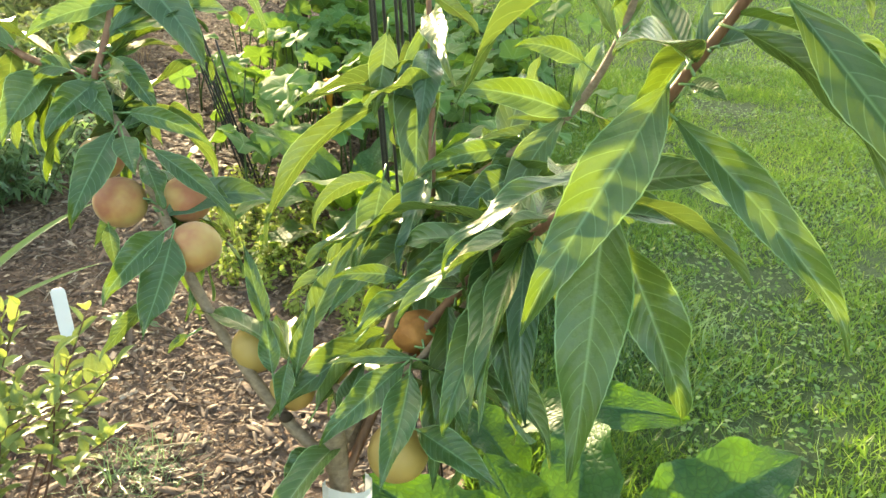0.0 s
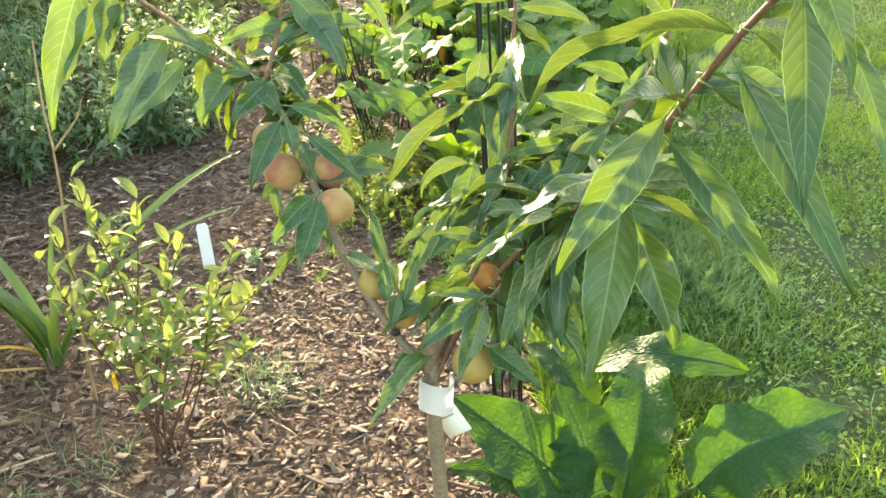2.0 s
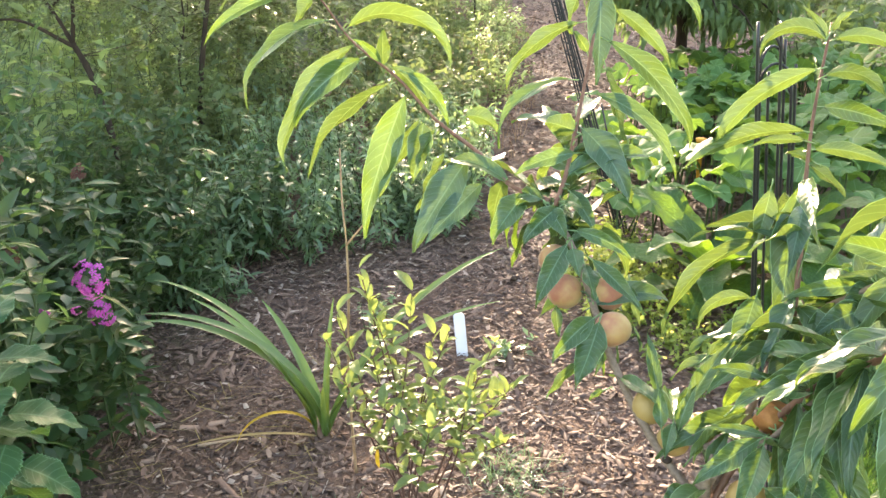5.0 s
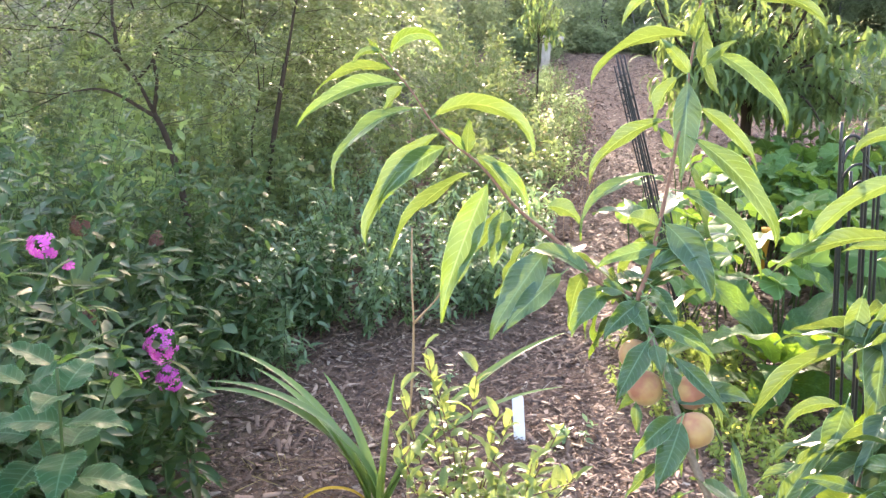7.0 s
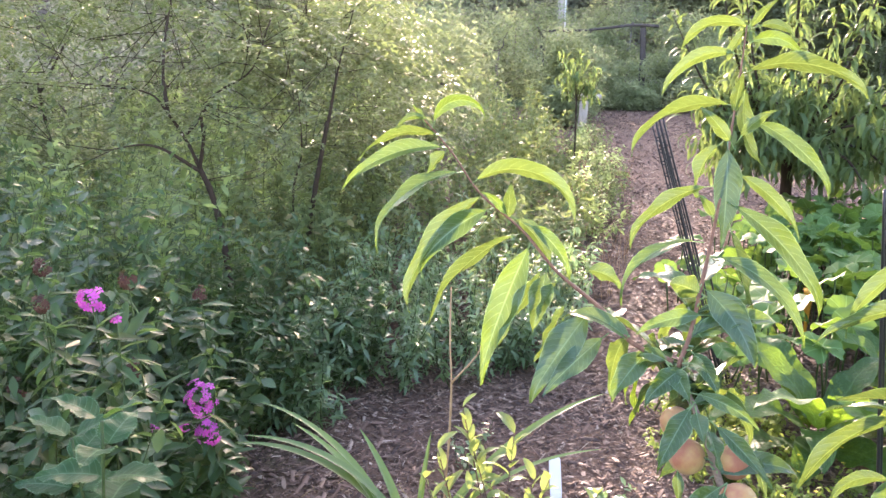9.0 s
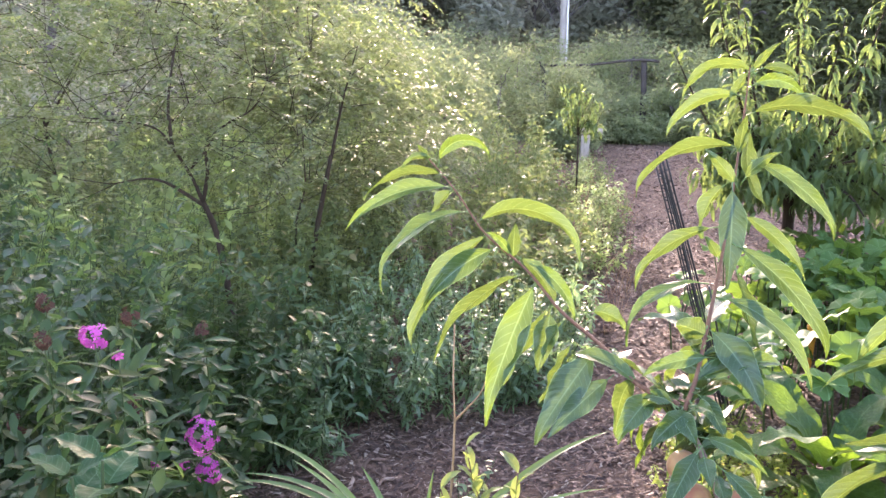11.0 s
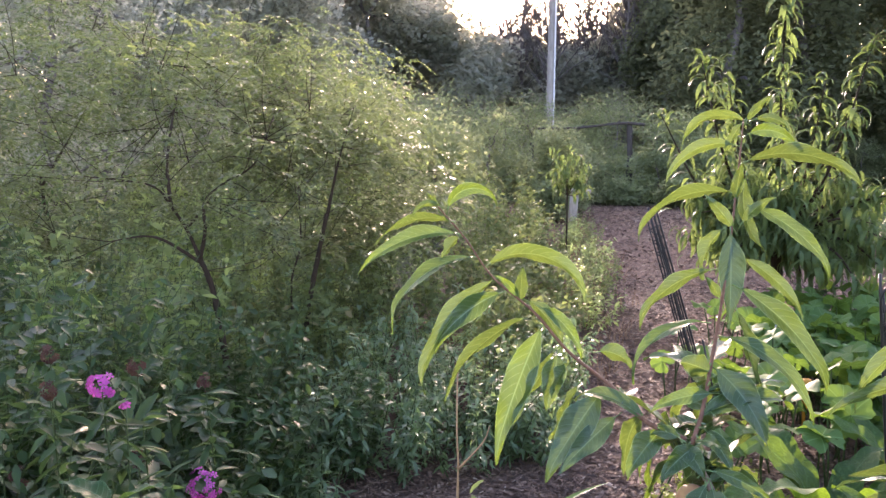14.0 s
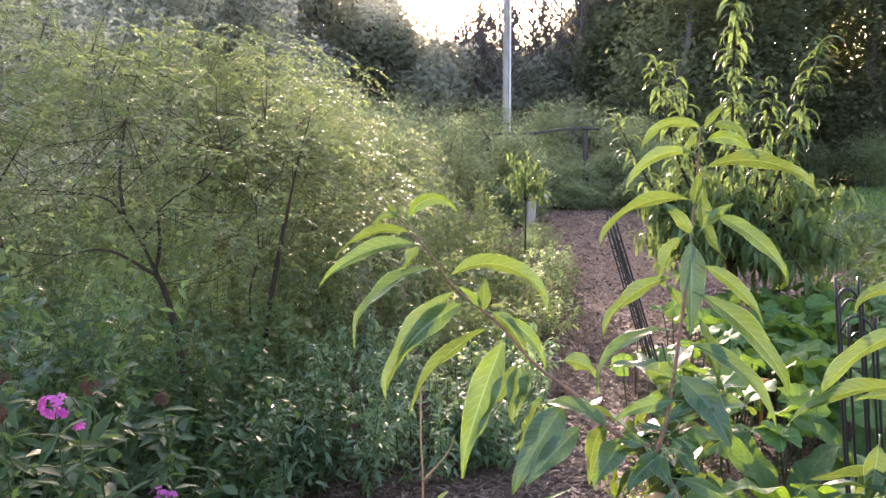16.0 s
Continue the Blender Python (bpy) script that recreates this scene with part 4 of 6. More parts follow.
def peach_blade(length, width, droop, seed, twist):
    """A peach leaf: two wings folded up along the midrib, the margin waved and finely toothed, the tip drawn out and curled."""
    dice = np.random.default_rng(1000 + seed)
    bm = bmesh.new()
    uv = bm.loops.layers.uv.new("UVMap")
    along, across = 34, 8
    fold, sweep, curl = dice.uniform(0.36, 0.72), dice.uniform(-0.22, 0.22), dice.uniform(0, 40)
    beats, phase, rough = dice.uniform(10, 17, 2), dice.uniform(0, 6.28, 2), dice.uniform(0.07, 0.15)
    turn_all = dice.uniform(-22, 22)
    rows, x, y, z = [], 0.0, 0.0, 0.0
    step = length / along
    for i in range(along + 1):
        u = i / along
        half = max(width / 2 * lance(u), width * 0.015)
        a = -radians(droop * u + curl * max(0, u - 0.75) * 4)
        t = radians(twist + turn_all * u)
        line = []
        for j in range(across + 1):
            v = 2 * j / across - 1
            k = 0 if v < 0 else 1
            rim = 1 + (0.014 if i % 2 else -0.014) if abs(v) == 1 else 1
            ripple = rough * width * v * v * math.sin(u * beats[k] + phase[k]) * min(1, 5 * u)
            lift = half * fold * (abs(v) - 0.2 * v * v) + ripple
            right, over = v * half * rim * math.cos(t) - lift * math.sin(t), v * half * rim * math.sin(t) + lift * math.cos(t)
            line.append((bm.verts.new((x + right, y - over * math.sin(a), z + over * math.cos(a))), (0.5 + v / 2, u)))
        rows.append(line)
        y += step * math.cos(a)
        z += step * math.sin(a)
        x += sweep * step * u
    for one, two in zip(rows, rows[1:]):
        for j in range(across):
            corners = (one[j], one[j + 1], two[j + 1], two[j])
            face = bm.faces.new([c[0] for c in corners])
            for loop, c in zip(face.loops, corners):
                loop[uv].uv = c[1]
    return bm


# unseen-side leaves of the inner branches, hanging outwards
inner = [(0.272, 1.312, 0.985, 300, -30, 35, 0.05, 0.024, 10, 1)]
lot = np.random.default_rng(3)
for chain, n in ((ARM_RIGHT[1:5], 28), (ARM_RIGHT[5:8], 7), (ARM_BACK[1:6], 34), (SPUR_LOW, 13), (UPRIGHT_SHOOT[:3], 12), (ARM_LEFT[4:], 20), (SPUR, 9), (LEADER_SHOOT[:3], 16), (SIDE_SHOOT[:3], 11)):
    way_ = smooth_line(chain, 30)
    for j in range(n):
        p = way_[int(lot.integers(0, 30))]
        turned = lot.uniform(15, 165) if chain is not None and chain[0] in ARM_LEFT + LEADER_SHOOT + SIDE_SHOOT + SPUR else lot.uniform(0, 360)
        inner.append((*p, turned, lot.uniform(-55, 35), lot.uniform(20, 70), lot.uniform(0.1, 0.15), lot.uniform(0.024, 0.034), lot.uniform(-40, 40), int(lot.choice((0, 0, 1, 1, 2)))))
# none hangs over the tag on the trunk
inner = [row for row in inner if row[2] > 0.87 or row[4] > -12 or abs(row[0] - 0.44) > 0.08]
for k, (x, y, z, yaw, pitch, droop, length, width, twist, mature) in enumerate(PEACH_LEAVES + inner):
    bm = peach_blade(length * 1.04, width * 1.02, droop, k, twist)
    m = leaf_pose(x, y, z, yaw, pitch, 0)
    bmesh.ops.transform(bm, matrix=m, verts=bm.verts)
    # its stalk
    back = m @ Vector((0, -0.012, -0.001))
    tube(bm, [back, m @ Vector((0, 0.004, 0))], 0.0011, 0.0008, 5, 2)
    holder = min(wood_, key=lambda w: float(np.min(np.linalg.norm(w[1] - np.array([x, y, z]), axis=1))))[0]
    part("leaf", bm, (young_peach_leaf, peach_leaf, shade_peach_leaf)[mature], holder)


def peach_mesh(r):
    bm = bmesh.new()
    made = bmesh.ops.create_uvsphere(bm, u_segments=28, v_segments=18, radius=r)
    for v in made["verts"]:
        d = v.co.normalized()
        groove = math.exp(-(math.atan2(d.y, d.x) / 0.16) ** 2) * (1 - d.z * d.z)
        dip = math.exp(-((1 - d.z) / 0.05))
        v.co *= 1 - 0.05 * groove - 0.16 * dip + 0.02 * noise.noise(d * 1.7)
        v.co.z *= 0.97
    return bm


for k, (x, y, z, r) in enumerate(PEACHES):
    bm = peach_mesh(r)
    bmesh.ops.transform(bm, matrix=pose(x, y, z, 160 + 15 * math.sin(k * 2.1), 12 * math.cos(k), 57 * k - 60), verts=bm.verts)
    under(part("peach", bm, peach_skin if k < 4 else green_peach_skin, label="" if k < 4 else "unripe yellow-green peach"), peach_tree)
bm = peach_mesh(0.019)
for v in bm.verts:
    v.co *= 1 + 0.22 * noise.noise(v.co * 90)
    v.co.x *= 1.25
bmesh.ops.transform(bm, matrix=pose(*SPOILED, 20, 10, 40), verts=bm.verts)
under(part("spoiled_peach", bm, rotten_skin, label="brown shrivelled rotten peach"), peach_tree)

# ---- tags on the trunk ----
tag = thing("plant_tag", (0.452, 1.108, 0.75), "white plastic tag wrapped round the peach trunk", "tag")
bm = bmesh.new()
prof = []
for k in range(9):
    ang = radians(-200 + 250 * k / 8)
    r = 0.0165 + 0.0015 * math.sin(k)
    prof.append((0.456 + 1.15 * r * math.cos(ang), 1.112 + 0.75 * r * math.sin(ang)))
for h0, h1 in ((0.745, 0.785),):
    cols = [[bm.verts.new((x, y, h + 0.003 * math.sin(i * 0.9))) for h in (h0, 0.5 * (h0 + h1), h1)] for i, (x, y) in enumerate(prof)]
    for one, two in zip(cols, cols[1:]):
        for j in range(2):
            bm.faces.new((one[j], two[j], two[j + 1], one[j + 1]))
bmesh.ops.solidify(bm, geom=bm.faces[:], thickness=0.0012)
under(part("wrap", bm, white_plastic, smooth=False), tag)
bm = bmesh.new()
box(bm, (0.03, 0.0012, 0.08), pose(0.466, 1.135, 0.722, 6, -30, 4))
bmesh.ops.bevel(bm, geom=bm.edges[:], offset=0.0005, segments=1)
label_card = under(part("card", bm, card, label="worn cream card with faded writing"), tag)
for k in range(4):
    bm = bmesh.new()
    box(bm, (0.018 - 0.003 * (k % 2), 0.0006, 0.0022), pose(0.466, 1.135, 0.722, 6, -30, 4) @ pose(0, -0.0012, 0.024 - 0.01 * k))
    part("faded_line", bm, post_wood, label_card)

# ---- comfrey at the lawn's edge ----
broad = lambda u: (math.sin(math.pi * u ** 0.72) ** 0.75 if 0 < u < 1 else 0.0)


def rosette(name, place, label, category, leaves, mat, seed, tooth=0.04, wave=0.09, shape=broad, group=""):
    """A plant of broad leaves that rise from one foot: yaw, pitch, droop, length, width, twist, and how far the stalk lifts the blade."""
    plant = thing(name, place, label, category, group)
    for k, (yaw, pitch, droop, length, width, twist, stalk) in enumerate(leaves):
        bm = blade(length, width, droop, 0.16, 22, 6, wave, shape, tooth, random.uniform(-0.2, 0.2), seed + k, twist)
        for v in bm.verts:
            v.co.z += 0.014 * noise.noise(v.co * 14 + Vector((k, seed, 0)))
        foot = Vector(place) + Vector((random.uniform(-0.02, 0.02), random.uniform(-0.02, 0.02), 0.01))
        start = foot + Vector((math.cos(radians(yaw)) * math.cos(radians(pitch + 12)), math.sin(radians(yaw)) * math.cos(radians(pitch + 12)), math.sin(radians(pitch + 12)))) * stalk
        bmesh.ops.transform(bm, matrix=leaf_pose(*start, yaw, pitch, 0), verts=bm.verts)
        tube(bm, [foot, 0.5 * (foot + start) + Vector((0, 0, 0.01)), start], 0.006, 0.003, 6, 6)
        under(part("leaf", bm, mat), plant)
    return plant


comfrey = thing("comfrey", (0.9, 1.66, 0), "comfrey with large hairy crinkled green leaves", "plant", "broad-leaved plants")
for k, (rib, faces, width, fold) in enumerate(COMFREY):
    bm = bmesh.new()
    uv = bm.loops.layers.uv.new("UVMap")
    line_ = smooth_line(rib, 37)
    facing, rows = Vector(faces).normalized(), []
    for i, p in enumerate(line_):
        u = i / 36
        run = Vector(line_[min(i + 1, 36)] - line_[max(i - 1, 0)]).normalized()
        right = run.cross(facing.lerp(Vector((-0.1, -0.75, 0.6)), u) if k == 5 else facing).normalized()
        over = right.cross(run).normalized()
        half = width / 2 * max(0.03, math.sin(math.pi * min(1, u * 0.97 + 0.03) ** 0.8) ** 0.72)
        row = []
        for j in range(13):
            v = j / 6 - 1
            ruffle = 0.2 * math.sin(u * 17 + 2.1 * k + (1.7 if v > 0 else 0)) + 0.1 * math.sin(u * 37 + k) + 0.2 * noise.noise(Vector((u * 5, v * 0.6 + 3 * k, 1.5)))
            reach = half * v * (1 + (0.07 * math.sin(u * 23 + k + 2 * v) + 0.03 * math.sin(u * 61 + v) if abs(v) > 0.8 else 0))
            lift = half * (fold * abs(v) + ruffle * v * v) + 0.0025 * noise.noise(Vector(p) * 45 + right * (v * 2))
            row.append((bm.verts.new(Vector(p) + right * reach + over * lift), (0.5 + v / 2, u)))
        rows.append(row)
    for one, two in zip(rows, rows[1:]):
        for j in range(12):
            corners = (one[j], one[j + 1], two[j + 1], two[j])
            face = bm.faces.new([c[0] for c in corners])
            for loop, c in zip(face.loops, corners):
                loop[uv].uv = c[1]
    start = Vector(rib[0])
    foot = Vector((0.86 + 0.3 * (start.x - 0.86), 1.7 + 0.5 * (start.y - 1.7), -0.01))
    tube(bm, [foot, 0.5 * (foot + start) + Vector((0, 0, 0.01)), start], 0.006, 0.004, 6, 6)
    tube(bm, [p - Vector((0, 0, 0.001)) for p in map(Vector, line_[::4])], 0.0035, 0.001, 6, 20)
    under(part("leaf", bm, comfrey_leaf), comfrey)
HORSERADISH = [(180, 60, 70, 0.5, 0.15, 0, 0.12), (150, 50, 75, 0.48, 0.15, 10, 0.1), (210, 45, 70, 0.45, 0.14, -15, 0.1), (240, 60, 60, 0.5, 0.14, 0, 0.12), (270, 50, 70, 0.5, 0.15, 10, 0.1), (300, 55, 60, 0.46, 0.14, -5, 0.1),
               (330, 45, 70, 0.5, 0.15, 0, 0.1), (0, 55, 60, 0.46, 0.14, 10, 0.1), (60, 60, 60, 0.5, 0.14, 0, 0.1), (110, 65, 50, 0.5, 0.14, 15, 0.1), (195, 30, 50, 0.4, 0.14, 20, 0.06), (255, 30, 55, 0.42, 0.15, -20, 0.06), (310, 28, 50, 0.4, 0.14, 10, 0.05), (160, 25, 45, 0.4, 0.13, 0, 0.05)]
for place, seed in ((spot(2.96, 1.24), 31), (spot(3.3, 1.72), 51), (spot(2.5, 1.5), 71)):
    turned = [(y + 37 * seed, p, d, l * (0.9 if seed != 31 else 1.0), w, t, s) for y, p, d, l, w, t, s in HORSERADISH]
    rosette("comfrey", place, "sunlit comfrey clump with long broad bright leaves", "plant", turned, sun_toned_comfrey, seed, group="broad-leaved plants")

# ---- daylily ----
strap = lambda u: (min(1, 8 * u + 0.35) * (1 - u ** 3) ** 0.8)
daylily = thing("daylily", (-0.6, 2.14, 0), "daylily with long arching strap leaves, one yellowing", "plant")
for k, (yaw, pitch, droop, length, width, mat) in enumerate(((210, 82, 84, 0.7, 0.042, lily_leaf), (200, 76, 84, 0.7, 0.04, lily_leaf), (173, 80, 80, 0.72, 0.034, lily_leaf), (47, 68, 62, 0.8, 0.042, lily_leaf), (24, 66, 58, 0.68, 0.036, lily_leaf), (188, 78, 50, 0.56, 0.04, lily_leaf), (160, 80, 50, 0.46, 0.032, lily_leaf),
                                                              (100, 82, 20, 0.4, 0.022, lily_leaf), (240, 80, 30, 0.3, 0.016, lily_leaf), (300, 78, 30, 0.28, 0.016, lily_leaf), (30, 76, 60, 0.4, 0.014, lily_leaf),
                                                              (222, 76, 165, 0.34, 0.016, yellow_leaf), (215, 22, 30, 0.42, 0.016, dry_strap), (150, 74, 40, 0.32, 0.016, lily_leaf))):
    bm = blade(length, width, droop, 0.45, 22, 4, 0.0, strap, 0, random.uniform(-0.1, 0.1), k)
    bmesh.ops.transform(bm, matrix=leaf_pose(-0.6 + 0.02 * math.cos(k * 2), 2.14 + 0.02 * math.sin(k * 2), -0.005, yaw, pitch, random.uniform(-10, 10)), verts=bm.verts)
    under(part("leaf", bm, mat), daylily)

# ---- small shrub in the mulch ----
shrub = thing("small_shrub", (-0.19, 1.82, 0), "small shrub with thin red stems and pale glossy leaves", "shrub")
oval = lambda u: (math.sin(math.pi * u ** 0.9) ** 0.7 if 0 < u < 1 else 0.0)
leaf_meshes = []
for k in range(5):
    bm = blade(0.04 + 0.004 * k, 0.0165 + 0.001 * k, 14 + 12 * k, 0.3, 7, 4, 0.04, oval, 0, 0, k)
    mesh = bpy.data.meshes.new("shrub_leaf")
    bm.to_mesh(mesh)
    bm.free()
    mesh.materials.append(shrub_leaf)
    mesh.polygons.foreach_set("use_smooth", [True] * len(mesh.polygons))
    leaf_meshes.append(mesh)
SHRUB_TIPS = [(-0.355, 1.94, 0.64), (-0.325, 1.92, 0.57), (-0.3, 1.86, 0.48), (-0.235, 1.97, 0.585), (-0.14, 1.89, 0.39), (-0.142, 1.96, 0.495), (-0.034, 1.98, 0.475), (0.02, 1.93, 0.39), (-0.073, 1.9, 0.42), (-0.25, 1.74, 0.42), (-0.12, 1.76, 0.36), (-0.36, 1.8, 0.4), (-0.2, 2.02, 0.45), (-0.31, 1.98, 0.5), (-0.09, 2.0, 0.36), (0.03, 1.84, 0.3), (-0.397, 1.83, 0.5), (0.03, 1.9, 0.4), (-0.39, 1.88, 0.55), (-0.06, 1.83, 0.37)]
for k, tip in enumerate(SHRUB_TIPS):
    foot = np.array([-0.19 + 0.025 * math.cos(k * 2.4), 1.82 + 0.025 * math.sin(k * 2.4), -0.01])
    tip = np.array(tip)
    if k % 2:
        foot = main_stem[9 + k % 5]
    bend = foot + (tip - foot) * 0.5 + np.array([0.02 * math.sin(k), 0.02 * math.cos(k * 1.7), 0.0])
    stem_part = under(part("stem", tube(bmesh.new(), [foot, bend, tip], 0.0022 if k % 2 else 0.0034, 0.0011, 6, 12), shrub_stem), shrub)
    stem = smooth_line([foot, bend, tip], 24)
    main_stem = main_stem if k % 2 else stem
    for j in range(17):
        u = (0.2 if k % 2 else 0.52) + (0.8 if k % 2 else 0.48) * (j / 16)
        p = stem[min(23, int(u * 23))]
        yaw = 137.5 * j + 40 * k
        pitch = random.uniform(10, 55) if j < 11 else random.uniform(50, 78)
        leaf = new("leaf", leaf_meshes[(j + k) % 5])
        leaf.matrix_world = leaf_pose(*p, yaw, pitch, random.uniform(-30, 30)) @ Matrix.Scale(random.uniform(0.8, 1.35), 4)
        leaf.parent = stem_part
bm = blade(0.055, 0.014, 30, 0.2, 8, 4, 0.05, oval)
bmesh.ops.transform(bm, matrix=leaf_pose(-0.262, 1.79, 0.255, 250, -75, 0), verts=bm.verts)
under(part("leaf", bm, yellow_leaf, label="single leaf turned orange-yellow"), shrub)

# ---- white marker stake ----
stake = thing("plant_marker", (-0.35, 2.7, 0), "white plastic plant marker pushed into the mulch", "marker")
bm = bmesh.new()
outline = [(-0.019, -0.06), (-0.019, 0.15), (-0.012, 0.16), (0.012, 0.16), (0.019, 0.15), (0.019, -0.06), (0.0, -0.1)]
bm.faces.new([bm.verts.new((x, 0, z)) for x, z in outline])
made = bmesh.ops.extrude_face_region(bm, geom=bm.faces[:])
bmesh.ops.translate(bm, vec=(0, 0.002, 0), verts=[g for g in made["geom"] if isinstance(g, bmesh.types.BMVert)])
bmesh.ops.recalc_face_normals(bm, faces=bm.faces)
bmesh.ops.transform(bm, matrix=pose(-0.35, 2.7, -0.01, -8, -5, 15), verts=bm.verts)
under(part("blade", bm, white_plastic, smooth=False), stake)

# ---- black wire hoops beside the tree ----
hoops = thing("wire_hoops", (0.6, 1.93, 0), "bundle of black wire garden hoops standing upright", "garden hoop")
for k in range(4):
    half, top = 0.02 + 0.006 * (k % 3), 1.19 - 0.03 * (k % 4)
    ox, oy, lean = 0.605 + 0.007 * (k - 1.5), 1.93 + 0.014 * ((k * 3) % 5 - 2), -0.095
    turn = radians(15 + 22 * math.sin(k * 1.7))
    pts = []
    for x, z in [(-half, -0.03), (-half, 0.4), (-half, top - half)] + [(-half * math.cos(a), top - half + 1.7 * half * math.sin(a)) for a in np.linspace(0.3, math.pi - 0.3, 7)] + [(half, top - half), (half, 0.4), (half, -0.03)]:
        pts.append((ox + x * math.cos(turn) + lean * z, oy + x * math.sin(turn), z))
    under(part("hoop", tube(bmesh.new(), pts, 0.0028, 0.0028, 6, 60), black_wire), hoops)

# ---- black folded trellis leaning over the path ----
trellis_fold = thing("folded_trellis", (0.01, 3.98, 0), "black folded plastic trellis leaning beside the path", "trellis")
foot, head = np.array([0.01, 3.98, -0.03]), np.array([-0.35, 3.94, 1.14])
axis = (head - foot) / np.linalg.norm(head - foot)
sidew = np.array([0.93, 0.37, 0.0])
for k in range(9):
    off = sidew * (k - 4) * 0.005 + np.array([0, 0, 0.02 * ((k * 2) % 3)])
    bow = sidew * 0.01 * math.sin(k * 1.9)
    under(part("rod", tube(bmesh.new(), [foot + off, 0.5 * (foot + head) + off + bow, head + off * 1.1], 0.0036, 0.0036, 6, 14), black_wire), trellis_fold)
for k in range(44):
    c = foot + axis * (0.04 + 0.0265 * k)
    tilt = 0.012 * (1 if k % 2 else -1)
    under(part("slat", tube(bmesh.new(), [c - sidew * 0.025 - axis * tilt, c + sidew * 0.025 + axis * tilt], 0.003, 0.003, 5, 2), black_wire), trellis_fold)
second = np.array([0.03, 4.05, -0.02])
under(part("rod", tube(bmesh.new(), [second, second + np.array([-0.15, -0.03, 0.62])], 0.005, 0.0045, 6, 6), black_wire), trellis_fold)

# ---- soft plants: stems with leaves on them ----
def leafy_clump(name, place, label, category, height, radius, stems, per_stem, leaf_length, leaf_width, mat, lean=0.35, shape=(LEAF, LEAF_FACES, LEAF_UV), low=0.15, group="", kind="", stem_mat=None, droop=-0.1, thick=0.004):
    """A plant of many leafy stems that rise from one patch of ground."""
    plant = thing(name, place, label, category, group, kind)
    bm = bmesh.new()
    at, way = [], []
    for k in range(stems):
        a, r = rng.uniform(0, 6.28), radius * math.sqrt(rng.random())
        foot = np.array(place) + np.array([r * math.cos(a), r * math.sin(a), -0.02])
        high = height * rng.uniform(0.65, 1.05)
        tip = foot + np.array([rng.normal(0, lean) * high * 0.6, rng.normal(0, lean) * high * 0.6, high])
        mid = 0.5 * (foot + tip) + rng.normal(0, 0.05 * height, 3) * np.array([1, 1, 0])
        tube(bm, [foot, mid, tip], thick, thick * 0.35, 5, 7)
        path = smooth_line([foot, mid, tip], 20)
        u = low + (1 - low) * rng.random(per_stem)
        pts = path[np.minimum(19, (u * 19).astype(int))]
        ang = rng.uniform(0, 6.28, per_stem)
        at.append(pts + rng.normal(0, 0.3 * leaf_length, (per_stem, 3)) * (1, 1, 0.3))
        way.append(np.stack([np.cos(ang), np.sin(ang), rng.normal(droop, 0.55, per_stem)], 1))
    at, way = np.concatenate(at), np.concatenate(way)
    n = len(at)
    size = rng.uniform(0.6, 1.2, n)
    tagged(under(part("stem", bm, stem_mat or stem_green), plant), kind="stuff")
    under(part("foliage", many("foliage", shape[0], shape[1], frames_of(at, way, leaf_length * size, leaf_width * size), shape[2]), mat), plant)
    return plant


# pale-leaved herb in front of the phlox
nettle = lambda u: (math.sin(math.pi * u ** 0.62) ** 0.85 * (1 - 0.35 * u) if 0 < u < 1 else 0.0)
mint = thing("broad_leaved_herb", (-0.79, 1.28, 0), "leafy herb with pale toothed leaves in pairs", "plant")
tip = np.array([-0.765, 1.265, 0.8])
under(part("stem", tube(bmesh.new(), [(-0.79, 1.28, -0.02), (-0.8, 1.27, 0.4), tip], 0.005, 0.003, 6, 12), stem_green), mint)
under(part("stem", tube(bmesh.new(), [(-0.85, 1.33, -0.02), (-0.9, 1.34, 0.35), (-0.93, 1.33, 0.7)], 0.005, 0.003, 6, 12), stem_green), mint)
k = 0
for foot, n in ((tip, 9), (np.array([-0.93, 1.33, 0.7]), 8)):
    for j in range(n):
        for half in (0, 180):
            yaw = 90 * j + half + 25 + random.uniform(-12, 12)
            size = 0.075 + 0.01 * min(j, 3)
            bm = blade(size * 1.3, size * 0.9, 30, 0.22, 40, 6, 0.04, nettle, 0.13, 0, k)
            bmesh.ops.transform(bm, matrix=leaf_pose(foot[0], foot[1], foot[2] - 0.055 * j, yaw, 36 - 11 * j, random.uniform(-12, 12)) @ pose(0, 0.012, 0), verts=bm.verts)
            under(part("leaf", bm, mint_leaf), mint)
            k += 1

# phlox: stems, leaves in pairs, pink heads of small flowers
FLORET = [(0, 0, 0)] + [(r * math.cos(a), r * math.sin(a), h) for q in range(5) for a, r, h in ((q * 1.2566 - 0.42, 0.75, 0.1), (q * 1.2566, 1.0, 0.02), (q * 1.2566 + 0.42, 0.75, 0.1))]
FLORET_FACES = [(0, 1 + 3 * q, 2 + 3 * q, 3 + 3 * q) for q in range(5)]


